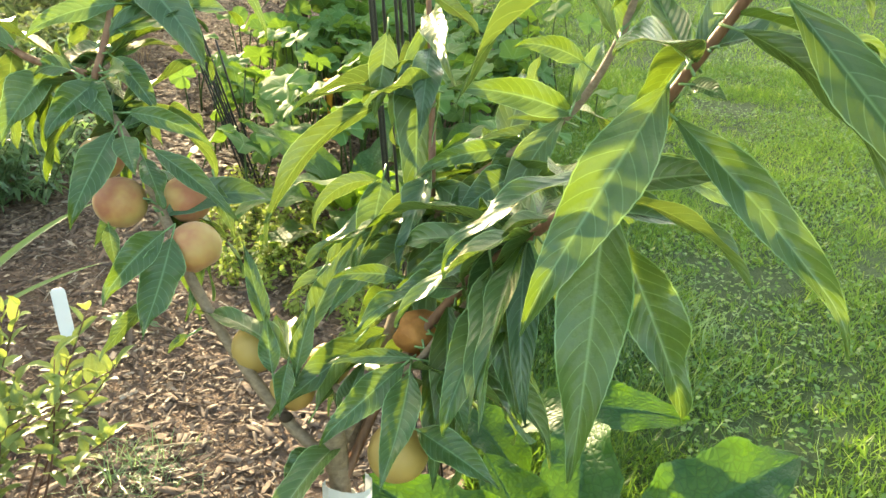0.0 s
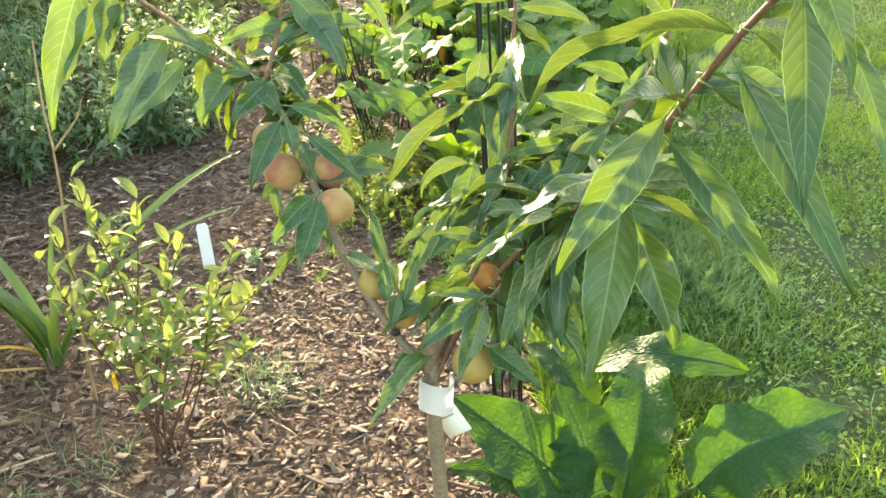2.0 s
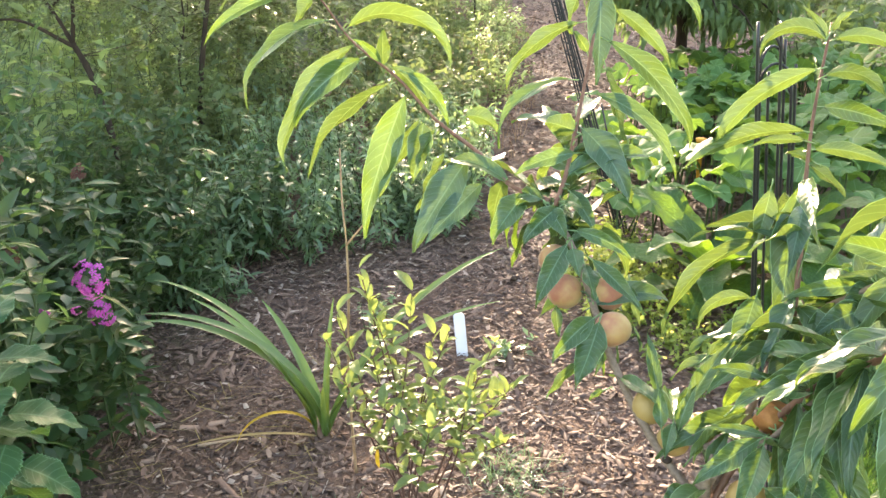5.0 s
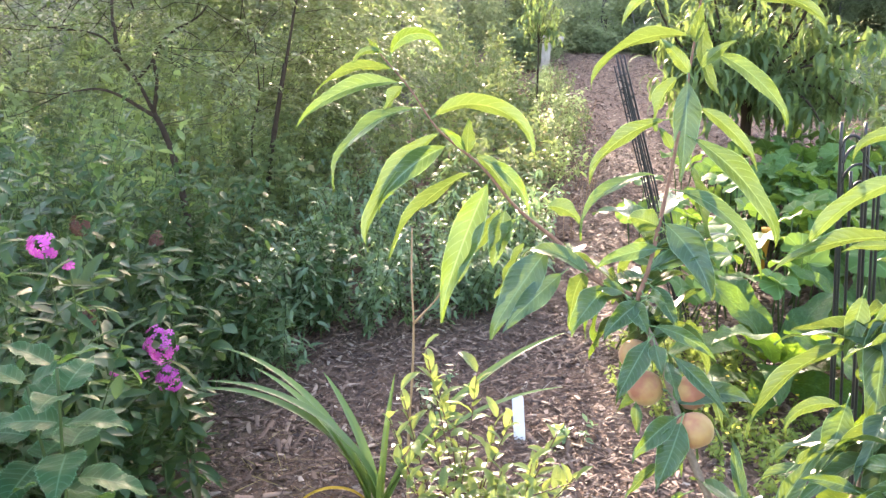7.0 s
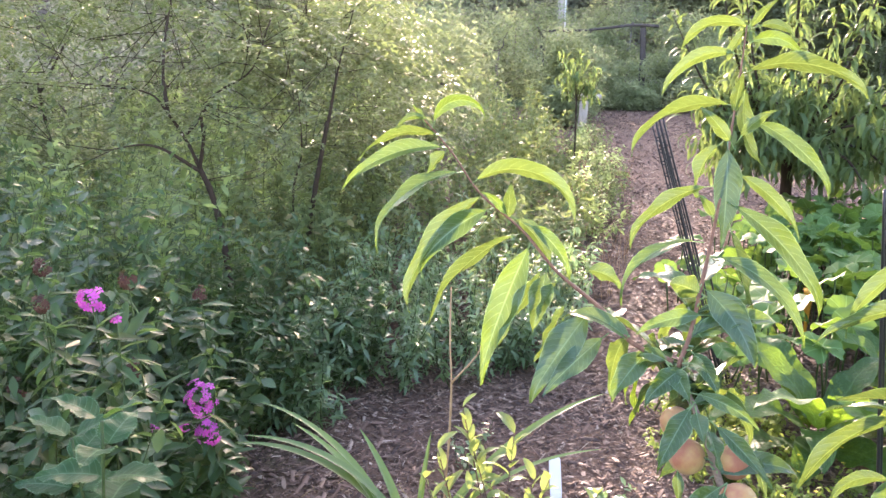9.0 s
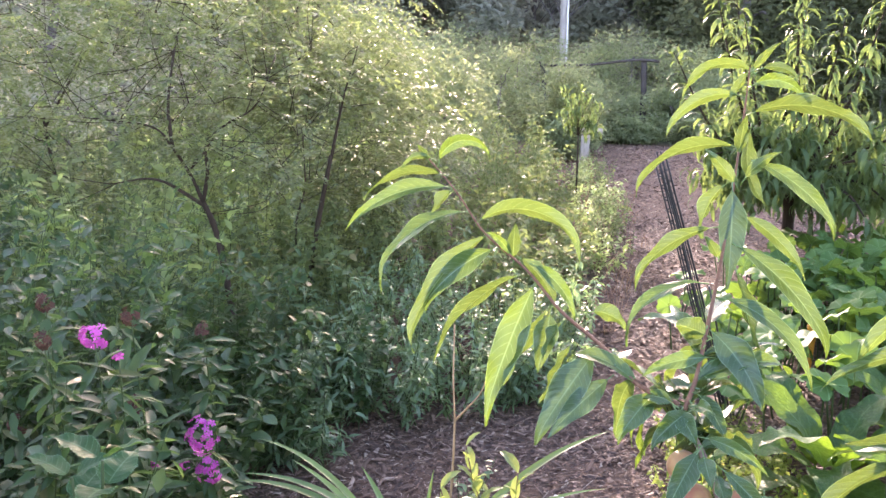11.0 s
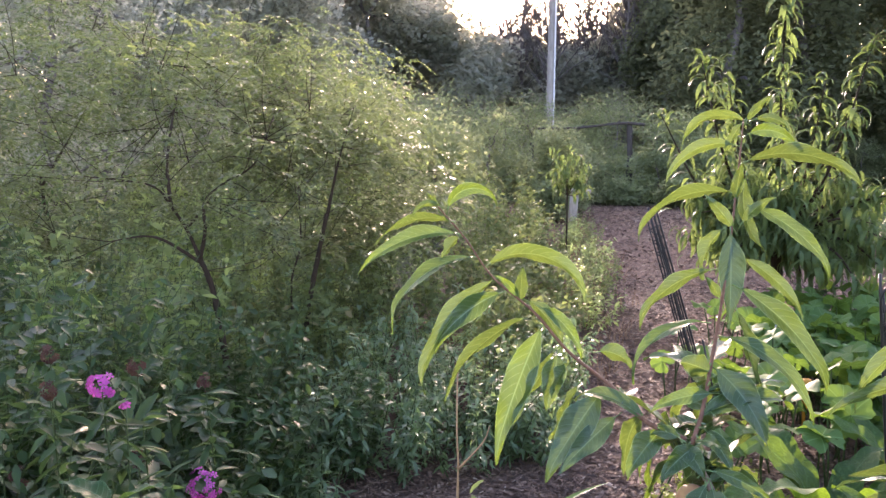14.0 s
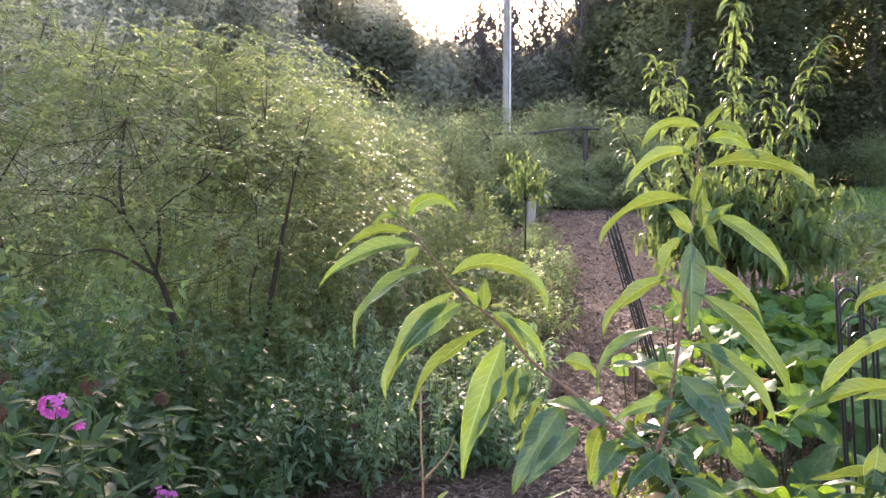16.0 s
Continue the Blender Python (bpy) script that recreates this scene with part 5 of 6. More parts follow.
def phlox(foot, head, size, florets, label, tall=1.0, mat=None):
    plant = thing("phlox", foot, label, "flower", "phlox along the bushes")
    foot, head = np.array(foot, float), np.array(head, float)
    mid = 0.5 * (foot + head) + np.array([0.03, -0.02, 0.08])
    under(part("stem", tube(bmesh.new(), [foot - (0, 0, 0.02), mid, head], 0.003, 0.0016, 6, 14), stem_green), plant)
    florets = int(florets * 1.6)
    d = rng.standard_normal((florets, 3))
    d /= np.linalg.norm(d, axis=1, keepdims=True)
    d[:, 1] = -np.abs(d[:, 1]) * 0.9 + 0.25 * rng.random(florets)
    d[:, 2] = d[:, 2] * 0.9 + 0.15
    at = head + d * np.array([size, size, size * tall]) * rng.uniform(0.75, 1.05, (florets, 1))
    up = d / np.linalg.norm(d, axis=1, keepdims=True)
    s1 = np.cross(up, [0.1, 0.2, 0.97])
    s1 /= np.linalg.norm(s1, axis=1, keepdims=True)
    s2 = np.cross(up, s1)
    r = rng.uniform(0.009, 0.013, (florets, 1))
    under(part("flower_head", many("flower_head", FLORET, FLORET_FACES, np.stack([s1 * r, s2 * r, up * r, at], 2)), mat or petal_pink, label="magenta-pink flowers" if mat is None else "spent brown seed heads"), plant)
    path = smooth_line([foot, mid, head], 30)
    at, way = [], []
    for j in range(3, 28):
        for half in (0, math.pi):
            a = j * 1.6 + half + rng.normal(0, 0.6)
            if rng.random() < 0.2:
                continue
            at.append(path[j] + rng.normal(0, 0.012, 3))
            way.append((math.cos(a), math.sin(a), rng.normal(0.0, 0.5)))
    under(part("foliage", many("foliage", LEAF, LEAF_FACES, frames_of(at, way, rng.uniform(0.06, 0.11, len(at)), rng.uniform(0.02, 0.032, len(at))), LEAF_UV), under_leaf), plant)
    return plant


phlox((-1.12, 1.62, 0), (-1.121, 1.574, 0.89), 0.036, 20, "phlox with a small head of magenta flowers")
phlox((-1.1, 1.95, 0), (-1.088, 1.872, 0.535), 0.048, 34, "phlox with a full drooping head of magenta flowers", 1.3)
phlox((-1.1, 1.98, 0), (-1.062, 1.862, 0.45), 0.038, 22, "phlox with a full drooping head of magenta flowers", 1.2)
phlox((-1.15, 1.9, 0), (-1.135, 1.85, 0.46), 0.013, 5, "phlox with only a few magenta flowers")
phlox((-1.22, 1.9, 0), (-1.225, 1.83, 0.45), 0.012, 4, "phlox with only a few magenta flowers")
phlox((-1.08, 1.6, 0), (-1.06, 1.585, 0.855), 0.013, 4, "phlox with only a few magenta flowers")
for x, y, z in ((-1.16, 1.72, 0.9), (-1.35, 1.62, 0.84), (-1.25, 1.8, 0.62), (-1.28, 2.1, 0.74), (-1.5, 1.75, 0.88), (-1.45, 1.6, 0.6)):
    phlox((x, y + 0.04, 0), (x, y, z), 0.026, 12, "faded phlox with brown spent heads", 1.2, spent_brown)

# undergrowth along the left side of the mulch, by metres ahead and to the right
UNDER = "undergrowth below the bushes"
UNDER_FRONT = [(2.15, -1.3, 0.9, 0.25), (2.5, -1.55, 1.0, 0.3), (2.6, -1.15, 0.72, 0.22), (2.0, -1.75, 0.95, 0.3), (1.5, -1.2, 0.72, 0.2), (1.75, -1.15, 0.66, 0.16), (3.1, -1.1, 0.7, 0.22), (1.15, -1.05, 0.55, 0.22), (1.6, -1.3, 0.6, 0.28), (2.0, -1.05, 0.42, 0.2), (2.1, -1.6, 0.75, 0.3), (2.5, -1.15, 0.5, 0.25), (2.6, -1.8, 0.85, 0.34), (2.35, -0.98, 0.38, 0.16)]
UNDER_BACK = [(2.9, -0.95, 0.5, 0.25), (3.0, -1.45, 0.75, 0.3), (3.2, -2.2, 0.95, 0.4), (3.35, -0.8, 0.5, 0.25), (3.5, -1.2, 0.7, 0.3), (3.6, -1.9, 0.95, 0.4), (3.8, -2.8, 1.1, 0.5), (2.3, -2.3, 0.8, 0.4), (2.9, -2.9, 1.0, 0.45), (1.7, -1.9, 0.7, 0.35), (4.4, -3.4, 1.2, 0.5), (1.2, -1.5, 0.6, 0.3)]
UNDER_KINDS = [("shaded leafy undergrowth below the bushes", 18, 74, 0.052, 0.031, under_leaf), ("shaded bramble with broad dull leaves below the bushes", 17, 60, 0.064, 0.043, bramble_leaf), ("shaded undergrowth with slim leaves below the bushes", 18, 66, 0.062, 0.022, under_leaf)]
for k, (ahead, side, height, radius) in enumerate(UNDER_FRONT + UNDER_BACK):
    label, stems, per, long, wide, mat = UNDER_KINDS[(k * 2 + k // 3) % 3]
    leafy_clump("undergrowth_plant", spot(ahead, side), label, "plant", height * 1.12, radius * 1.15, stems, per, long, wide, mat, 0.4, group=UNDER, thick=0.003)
for ahead, side, height, radius in ((3.65, -0.45, 0.42, 0.22), (3.75, -0.1, 0.4, 0.2), (3.9, 0.2, 0.36, 0.18), (4.1, -0.6, 0.55, 0.25), (4.2, -0.15, 0.5, 0.25), (4.4, 0.25, 0.4, 0.2), (3.55, -0.75, 0.45, 0.2), (3.15, -0.75, 0.3, 0.15), (4.7, -0.4, 0.6, 0.3), (4.8, 0.3, 0.45, 0.22)):
    leafy_clump("fine_leaved_herb", spot(ahead, side), "bushy blue-green herb with narrow leaves", "plant", height, radius * 1.15, 24, 50, 0.056, 0.016, herb_leaf, 0.6, (LONG, LONG_FACES, LONG_UV), group=UNDER)
WEEDS_NEAR = [(5.2, 0.1, 0.6, 0.3), (5.4, -0.5, 0.75, 0.35), (5.9, 0.4, 0.5, 0.25), (6.2, -0.1, 0.75, 0.35), (6.8, 0.45, 0.6, 0.3), (7.3, 0.1, 0.85, 0.35), (7.8, 0.45, 0.5, 0.3), (8.6, 0.3, 0.8, 0.4), (9.3, 0.6, 0.45, 0.3), (10.2, 0.45, 0.8, 0.35), (11.2, 0.4, 0.75, 0.4), (12.3, 0.2, 0.8, 0.45), (13.2, 0.5, 0.55, 0.35)]
WEEDS_FAR = [(6.0, -1.0, 0.9, 0.4), (7.0, -0.8, 1.0, 0.45), (8.0, -0.2, 1.1, 0.45), (9.2, 0.2, 1.2, 0.5), (10.6, 0.0, 1.3, 0.5), (5.0, -1.3, 0.85, 0.4), (4.6, -0.9, 0.7, 0.3), (6.0, -3.6, 0.9, 0.6), (6.5, -4.6, 1.0, 0.7), (7.5, -5.4, 1.0, 0.7), (8.5, -3.0, 1.0, 0.7), (9.5, -4.4, 1.1, 0.8), (5.2, -4.6, 0.9, 0.6)]
for ahead, side, height, radius in WEEDS_NEAR + WEEDS_FAR:
    leafy_clump("path_side_weed", spot(ahead, side), "tangled weeds along the mulch path", "plant", height, radius, 16, 70, 0.062, 0.032, weed_leaf, 0.25, group="weeds along the path", thick=0.0025)
# dry brown stalks by the path
for k in range(18):
    a = 5.0 + 0.45 * k
    s = float(path_left(a)) + rng.uniform(-0.2, 0.3)
    leafy_clump("dry_weed", spot(a, s), "thin dry brown weed stalks beside the path", "plant", rng.uniform(0.15, 0.36), 0.14, 8, 10, 0.022, 0.009, spent_brown, 0.25, (SMALL, SMALL_FACES, SMALL_UV), group="weeds along the path", stem_mat=cane_dry, thick=0.002)
# green and dry weeds that hang over the path's left edge
EDGE_KINDS = [("pale grey-green weed leaning over the path's edge", weed_leaf, None, 0.034, 0.014), ("tan seeding weed at the path's edge", straw_leaf, cane_dry, 0.02, 0.009), ("leafy green weed at the path's edge", thicket_leaf, None, 0.05, 0.024)]
for k in range(34):
    a = 4.3 + 0.27 * k
    label, mat, stem_mat, long, wide = EDGE_KINDS[(k * 5 + k // 4) % 3]
    leafy_clump("path_edge_weed", spot(a, float(path_left(a)) + rng.normal(-0.16, 0.13)), label, "plant", rng.uniform(0.22, 0.5) + 0.012 * a, 0.15, 9, 34, long * (1 + 0.03 * a), wide * (1 + 0.03 * a), mat, 0.4, group="weeds along the path", stem_mat=stem_mat, thick=0.0018)
# low weeds with yellow flowers in front of the comfrey
for ahead, side in ((2.8, 0.92), (2.6, 1.1), (2.95, 0.8), (3.25, 0.85), (3.1, 1.0), (2.4, 1.0), (3.2, 1.1), (2.95, 1.08), (3.5, 1.0)):
    weed = leafy_clump("flowering_weed", spot(ahead, side), "low pale weed with tiny yellow flowers", "plant", 0.13, 0.17, 20, 34, 0.024, 0.013, low_weed_leaf, 0.5, group="weeds along the path", thick=0.0016)
    n = 4
    at = np.array(spot(ahead, side)) + np.stack([rng.normal(0, 0.08, n), rng.normal(0, 0.08, n), rng.uniform(0.13, 0.2, n)], 1)
    eye3 = np.tile(np.eye(3)[None] * 0.007, (n, 1, 1))
    under(part("blossom", many("blossom", FLORET, FLORET_FACES, np.concatenate([eye3, at[:, :, None]], 2)), flower_yellow), weed)
for ahead, side in ((2.55, 0.42), (2.75, -0.05)):
    leafy_clump("seedling", spot(ahead, side), "small green weed seedling in the mulch", "plant", 0.2 if side < 0 else 0.1, 0.05, 5, 12, 0.035, 0.016, herb_leaf, 0.4, group="weeds along the path", thick=0.0018)
# little tuft of grass and shoots in the chips
for x, y, n, high in ((-0.03, 2.12, 150, 0.09), (0.02, 2.04, 60, 0.07), (-0.33, 1.78, 40, 0.08), (-0.42, 1.68, 30, 0.09)):
    tuft = thing("grass_tuft", (x, y, 0), "small blue-green tuft of grass in the mulch", "grass", "tufts in the mulch")
    at = np.stack([rng.normal(x, 0.05, n), rng.normal(y, 0.04, n), np.zeros(n)], 1)
    way = np.stack([rng.normal(0, 1, n), rng.normal(0, 1, n), np.full(n, 0.7)], 1)
    tagged(under(part("blade", many("blade", BLADE, BLADE_FACES, frames_of(at, way, high * rng.uniform(0.6, 1.2, n), 0.003)), herb_leaf), tuft), kind="stuff")
for k, (x, y, yaw, long, thick) in enumerate(((-0.09, 1.87, 8, 0.11, 0.008), (0.06, 1.93, -35, 0.09, 0.006), (-0.5, 1.75, 35, 0.16, 0.008), (0.16, 1.75, 60, 0.07, 0.006), (-0.85, 2.0, 30, 0.14, 0.009), (0.05, 2.2, 5, 0.16, 0.006), (-0.25, 1.68, -20, 0.1, 0.005), (0.2, 2.35, -10, 0.13, 0.005))):
    stick = thing("wood_stick", (x, y, 0.004), "pale split stick lying on the mulch", "stick", "sticks on the mulch")
    h = np.array([math.cos(radians(yaw)), math.sin(radians(yaw)), 0.03]) * long / 2
    c = np.array([x, y, 0.006])
    under(part("stick", tube(bmesh.new(), [c - h, c + (0, 0, 0.003), c + h], thick / 2, thick / 3, 6, 8, 0.3), stick_wood), stick)

# dry forked cane
cane = thing("dry_cane", (-0.42, 2.0, 0), "thin dry orange-brown forked cane", "cane")
under(part("stem", tube(bmesh.new(), [(-0.43, 2.0, -0.02), (-0.425, 1.985, 0.3), (-0.405, 1.975, 0.55), (-0.4, 1.972, 0.68), (-0.408, 1.98, 0.78), (-0.43, 2.03, 0.9)], 0.0042, 0.0018, 6, 30, 0.35), cane_dry), cane)
under(part("twig", tube(bmesh.new(), [(-0.4, 1.972, 0.68), (-0.37, 1.965, 0.715), (-0.335, 1.97, 0.76), (-0.32, 1.972, 0.8)], 0.003, 0.0012, 6, 10), cane_dry), cane)

# ---- squash patch ----
bm = bmesh.new()
uvl = bm.loops.layers.uv.new("UVMap")
spokes, rings = 28, (0.3, 0.62, 0.86, 1.0)
hub = bm.verts.new((0, 0, 0))
turns_ = []
for ring in rings:
    row = []
    for k in range(spokes):
        a = math.tau * k / spokes + math.pi / 2
        back = math.degrees(abs(math.atan2(math.sin(a + math.pi / 2), math.cos(a + math.pi / 2))))
        gap = 1 - 0.72 * math.exp(-((back / 15) ** 2))
        r = ring * (1 + ring * (0.05 * math.cos(7 * (a - math.pi / 2)) + (0.035 if k % 2 else -0.035))) * gap
        row.append(bm.verts.new((r * math.cos(a), r * math.sin(a), 0.2 * ring - 0.16 * ring ** 3 + 0.11 * ring * ring * math.sin(4 * a + 1.3) + 0.05 * ring ** 3 * math.sin(9 * a) - 0.045 * ring * math.cos(7 * (a - math.pi / 2)))))
    turns_.append(row)
cells = [(hub, turns_[0][k], turns_[0][(k + 1) % spokes]) for k in range(spokes)]
cells += [(one[k], two[k], two[(k + 1) % spokes], one[(k + 1) % spokes]) for one, two in zip(turns_, turns_[1:]) for k in range(spokes)]
for corners in cells:
    f = bm.faces.new(corners)
    for loop in f.loops:
        loop[uvl].uv = (0.5 + loop.vert.co.x / 2, 0.5 + loop.vert.co.y / 2)
squash_mesh = bpy.data.meshes.new("squash_leaf")
bm.to_mesh(squash_mesh)
bm.free()
squash_mesh.materials.append(squash_leaf)
squash_mesh.polygons.foreach_set("use_smooth", [True] * len(squash_mesh.polygons))
SQUASH = [(3.7, 1.4), (4.2, 1.5), (4.25, 1.95), (4.9, 1.65), (4.7, 2.25), (5.3, 2.0), (5.5, 2.5), (5.0, 2.75), (5.75, 2.15), (5.6, 2.95), (4.75, 1.95), (4.4, 2.65), (3.85, 2.2), (5.9, 3.3), (6.3, 3.0)]
for ahead, side in SQUASH:
    plant = thing("squash_plant", spot(ahead, side), "sprawling squash plant with large round lobed leaves", "plant", "squash patch")
    for k in range(30):
        x, y, _ = np.array(spot(ahead, side)) + np.append(rng.normal(0, 0.3, 2), 0)
        z = rng.uniform(0.16, 0.42)
        r = rng.uniform(0.055, 0.115)
        leaf = new("leaf", squash_mesh)
        leaf.matrix_world = pose(x, y, z, rng.normal(10, 24), rng.normal(0, 26), rng.uniform(0, 360)) @ Matrix.Scale(r, 4)
        foot = np.array([x + rng.normal(0, 0.06), y + rng.normal(0, 0.06), -0.01])
        leaf.parent = under(part("stalk", tube(bmesh.new(), [foot, 0.5 * (foot + (x, y, z)) + rng.normal(0, 0.015, 3), (x, y, z)], 0.005, 0.004, 5, 5), stem_green), plant)
for ahead, side in ((4.17, 1.61), (5.2, 2.4)):
    flower = thing("squash_blossom", spot(ahead, side), "withered orange squash blossom among the leaves", "flower", "squash patch")
    x, y, _ = spot(ahead, side)
    bm = bmesh.new()
    tube(bm, [(x, y, 0), (x, y, 0.22), (x, y, 0.3)], 0.004, 0.03, 8, 8)
    under(part("bloom", bm, squash_flower), flower)
# pale marker in the squash bed
marker = thing("plant_marker", spot(5.2, 1.8), "white plastic marker standing in the squash bed", "marker")
bm = bmesh.new()
x, y, _ = spot(5.2, 1.8)
box(bm, (0.04, 0.003, 0.42), pose(x, y, 0.19, 0, 6, 20))
bmesh.ops.bevel(bm, geom=bm.edges[:], offset=0.001, segments=1)
under(part("blade", bm, white_plastic), marker)
# low leaves on the right of the path and below the second tree
for ahead, side, height, radius in ((7.0, 3.7, 0.55, 0.35), (7.6, 4.2, 0.6, 0.4), (9.0, 4.9, 0.6, 0.4), (10.5, 5.2, 0.7, 0.5), (6.4, 3.9, 0.4, 0.35), (12.0, 6.0, 0.7, 0.5)):
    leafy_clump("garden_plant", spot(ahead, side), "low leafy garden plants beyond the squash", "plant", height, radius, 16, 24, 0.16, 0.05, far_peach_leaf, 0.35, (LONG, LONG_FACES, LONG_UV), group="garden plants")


# ---- bushes and trees ----
def limbs(bm, start, end, r0, r1, bends=3, wild=0.12, sides=8):
    start, end = np.array(start, float), np.array(end, float)
    pts = [start] + [start + (end - start) * (k + 1) / (bends + 1) + rng.normal(0, wild * np.linalg.norm(end - start) / 3, 3) for k in range(bends)] + [end]
    tube(bm, pts, r0, r1, sides, 5 * len(pts), 0.15)
    return pts


def sprays(centre, radii, n, per, spray_long, leaflet_long, leaflet_wide, droop=1.1, fill=0.3):
    """Feathered leaves in a crown: each a drooping midrib with pairs of leaflets."""
    d = rng.standard_normal((n, 3))
    d /= np.linalg.norm(d, axis=1, keepdims=True)
    r = fill + (1 - fill) * rng.random(n) ** 0.6
    lump = np.array([1 + 0.5 * noise.noise(Vector(v) * 2.4 + Vector(centre)) for v in d])
    base = np.array(centre) + d * np.array(radii) * (r * lump)[:, None]
    out = d * np.array([1, 1, 0.6]) + rng.normal(0, 0.5, (n, 3))
    out[:, 2] = np.abs(out[:, 2]) * 0.4 + 0.15
    out /= np.linalg.norm(out, axis=1, keepdims=True)
    long = spray_long * rng.uniform(0.6, 1.2, n)
    flat = np.cross(out, [0, 0, 1.0])
    flat /= np.linalg.norm(flat, axis=1, keepdims=True) + 1e-9
    at, way = [], []
    for k in range(per):
        u = (k // 2 + 1) / (per / 2)
        p = base + out * (long * u)[:, None]
        p[:, 2] -= droop * long * u * u * 0.6
        along = out.copy()
        along[:, 2] -= droop * u * 1.1
        side = flat * (1 if k % 2 else -1)
        at.append(p)
        way.append(along * (1.0 if k >= per - 2 else 0.55) + side * (0.25 if k >= per - 2 else 0.85) + rng.normal(0, 0.12, (n, 3)))
    at, way = np.concatenate(at), np.concatenate(way)
    m = len(at)
    size = rng.uniform(0.75, 1.2, m)
    return frames_of(at, way, leaflet_long * size, leaflet_wide * size)


def feathered_bush(place, label, forks, crowns, trunk_r, group, leaf=None):
    bush = thing("feathered_bush", place, label, "bush", group)
    for k, chain in enumerate(forks):
        bm = bmesh.new()
        tube(bm, chain, trunk_r * (1 if k == 0 else 0.56), trunk_r * (0.7 if k == 0 else 0.14), 9, 6 * len(chain), 0.2)
        under(part("trunk" if k == 0 else "limb", bm, bark_grey), bush)
    bm = bmesh.new()
    nodes = np.concatenate([smooth_line(chain, 12)[4:] for chain in forks])
    for centre, radii, n in crowns:
        near = nodes[np.argmin(np.linalg.norm((nodes - centre) * (1, 1, 1.6), axis=1) + 1.1 * rng.random(len(nodes)))]
        pts = limbs(bm, near, np.array(centre), 0.0027, 0.001, 2, 0.1, 5)
        for _ in range(3):
            start = pts[int(rng.integers(2, len(pts)))]
            limbs(bm, start, start + rng.normal(0, 0.16, 3) + (0, 0, 0.2), 0.0024, 0.0009, 1, 0.1, 4)
    tagged(under(part("twig", bm, bark_grey), bush), kind="stuff")
    fr = np.concatenate([sprays(c, r, int(n * 1.4), 16, 0.23, 0.042, 0.0165) for c, r, n in crowns])
    under(part("crown", many("crown", SMALL, SMALL_FACES, fr, SMALL_UV), leaf or bush_leaf), bush)
    return bush


def S(ahead, side, z):
    return np.array(spot(ahead, side, z))


BUSHES = "bushes left of the path"


def ragged(n, near, far, left, right, low, per):
    """Many small uneven clumps below the bushes' sloping outline."""
    out = []
    for _ in range(n):
        a, q = rng.uniform(near, far), rng.uniform(left, right)
        top = float(np.interp(q, (-5.0, -3.5, -2.0, -1.0, -0.3, 0.1), (2.75, 2.7, 2.5, 2.12, 1.6, 1.15))) + 0.12 * (a - 5)
        r = rng.uniform(0.28, 0.58)
        z = low + (top - r * 0.6 - low) * rng.random() ** 0.75
        out.append((S(a, q, z), (r, r, r * 0.75), per))
    return out


feathered_bush(spot(4.3, -1.12), "tall airy bush with feathery leaves and a dark forked trunk",
               [[S(4.3, -1.34, -0.05), S(4.3, -1.42, 0.54), S(4.3, -1.46, 0.72), S(4.3, -1.51, 0.84)], [S(4.3, -1.51, 0.84), S(4.3, -1.57, 0.98), S(4.3, -1.66, 1.12), S(4.3, -1.77, 1.23), S(4.35, -2.15, 1.27)],
                [S(4.3, -1.51, 0.84), S(4.3, -1.48, 1.0), S(4.3, -1.48, 1.14), S(4.3, -1.38, 1.24), S(4.3, -1.21, 1.35), S(4.4, -1.13, 1.6)], [S(4.3, -1.57, 1.02), S(4.3, -1.51, 1.08), S(4.3, -1.44, 1.18)],
                [S(4.3, -1.5, 0.82), S(4.25, -1.73, 0.96), S(4.2, -1.96, 0.94)], [S(4.3, -1.66, 1.12), S(4.5, -1.75, 1.35), S(4.9, -1.85, 1.66), S(5.1, -1.83, 2.0)]],
               ragged(17, 3.9, 4.25, -2.9, -0.8, 0.8, 14) + ragged(32, 4.95, 5.9, -3.4, -0.75, 0.5, 46), 0.02, BUSHES)
feathered_bush(spot(4.8, -1.08), "tall airy bush with feathery drooping leaf sprays",
               [[S(4.8, -1.12, -0.05), S(4.8, -1.04, 0.51), S(4.8, -0.99, 0.77), S(4.8, -0.93, 1.05)], [S(4.8, -0.93, 1.03), S(4.8, -0.86, 1.35), S(4.8, -0.77, 1.66)], [S(4.82, -1.1, 0.15), S(4.9, -1.17, 0.59), S(4.9, -1.11, 0.86), S(4.9, -1.12, 1.2)]],
               ragged(18, 5.3, 7.4, -1.9, -0.5, 0.6, 58), 0.018, BUSHES)
feathered_bush(spot(6.2, -3.4), "tall airy bush behind with feathery leaves",
               [[S(6.2, -3.4, -0.05), S(6.2, -3.35, 0.6), S(6.2, -3.4, 1.2)], [S(6.2, -3.4, 1.1), S(6.3, -3.0, 1.8), S(6.4, -2.7, 2.3)]],
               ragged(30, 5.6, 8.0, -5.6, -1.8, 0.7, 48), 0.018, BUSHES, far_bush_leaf)
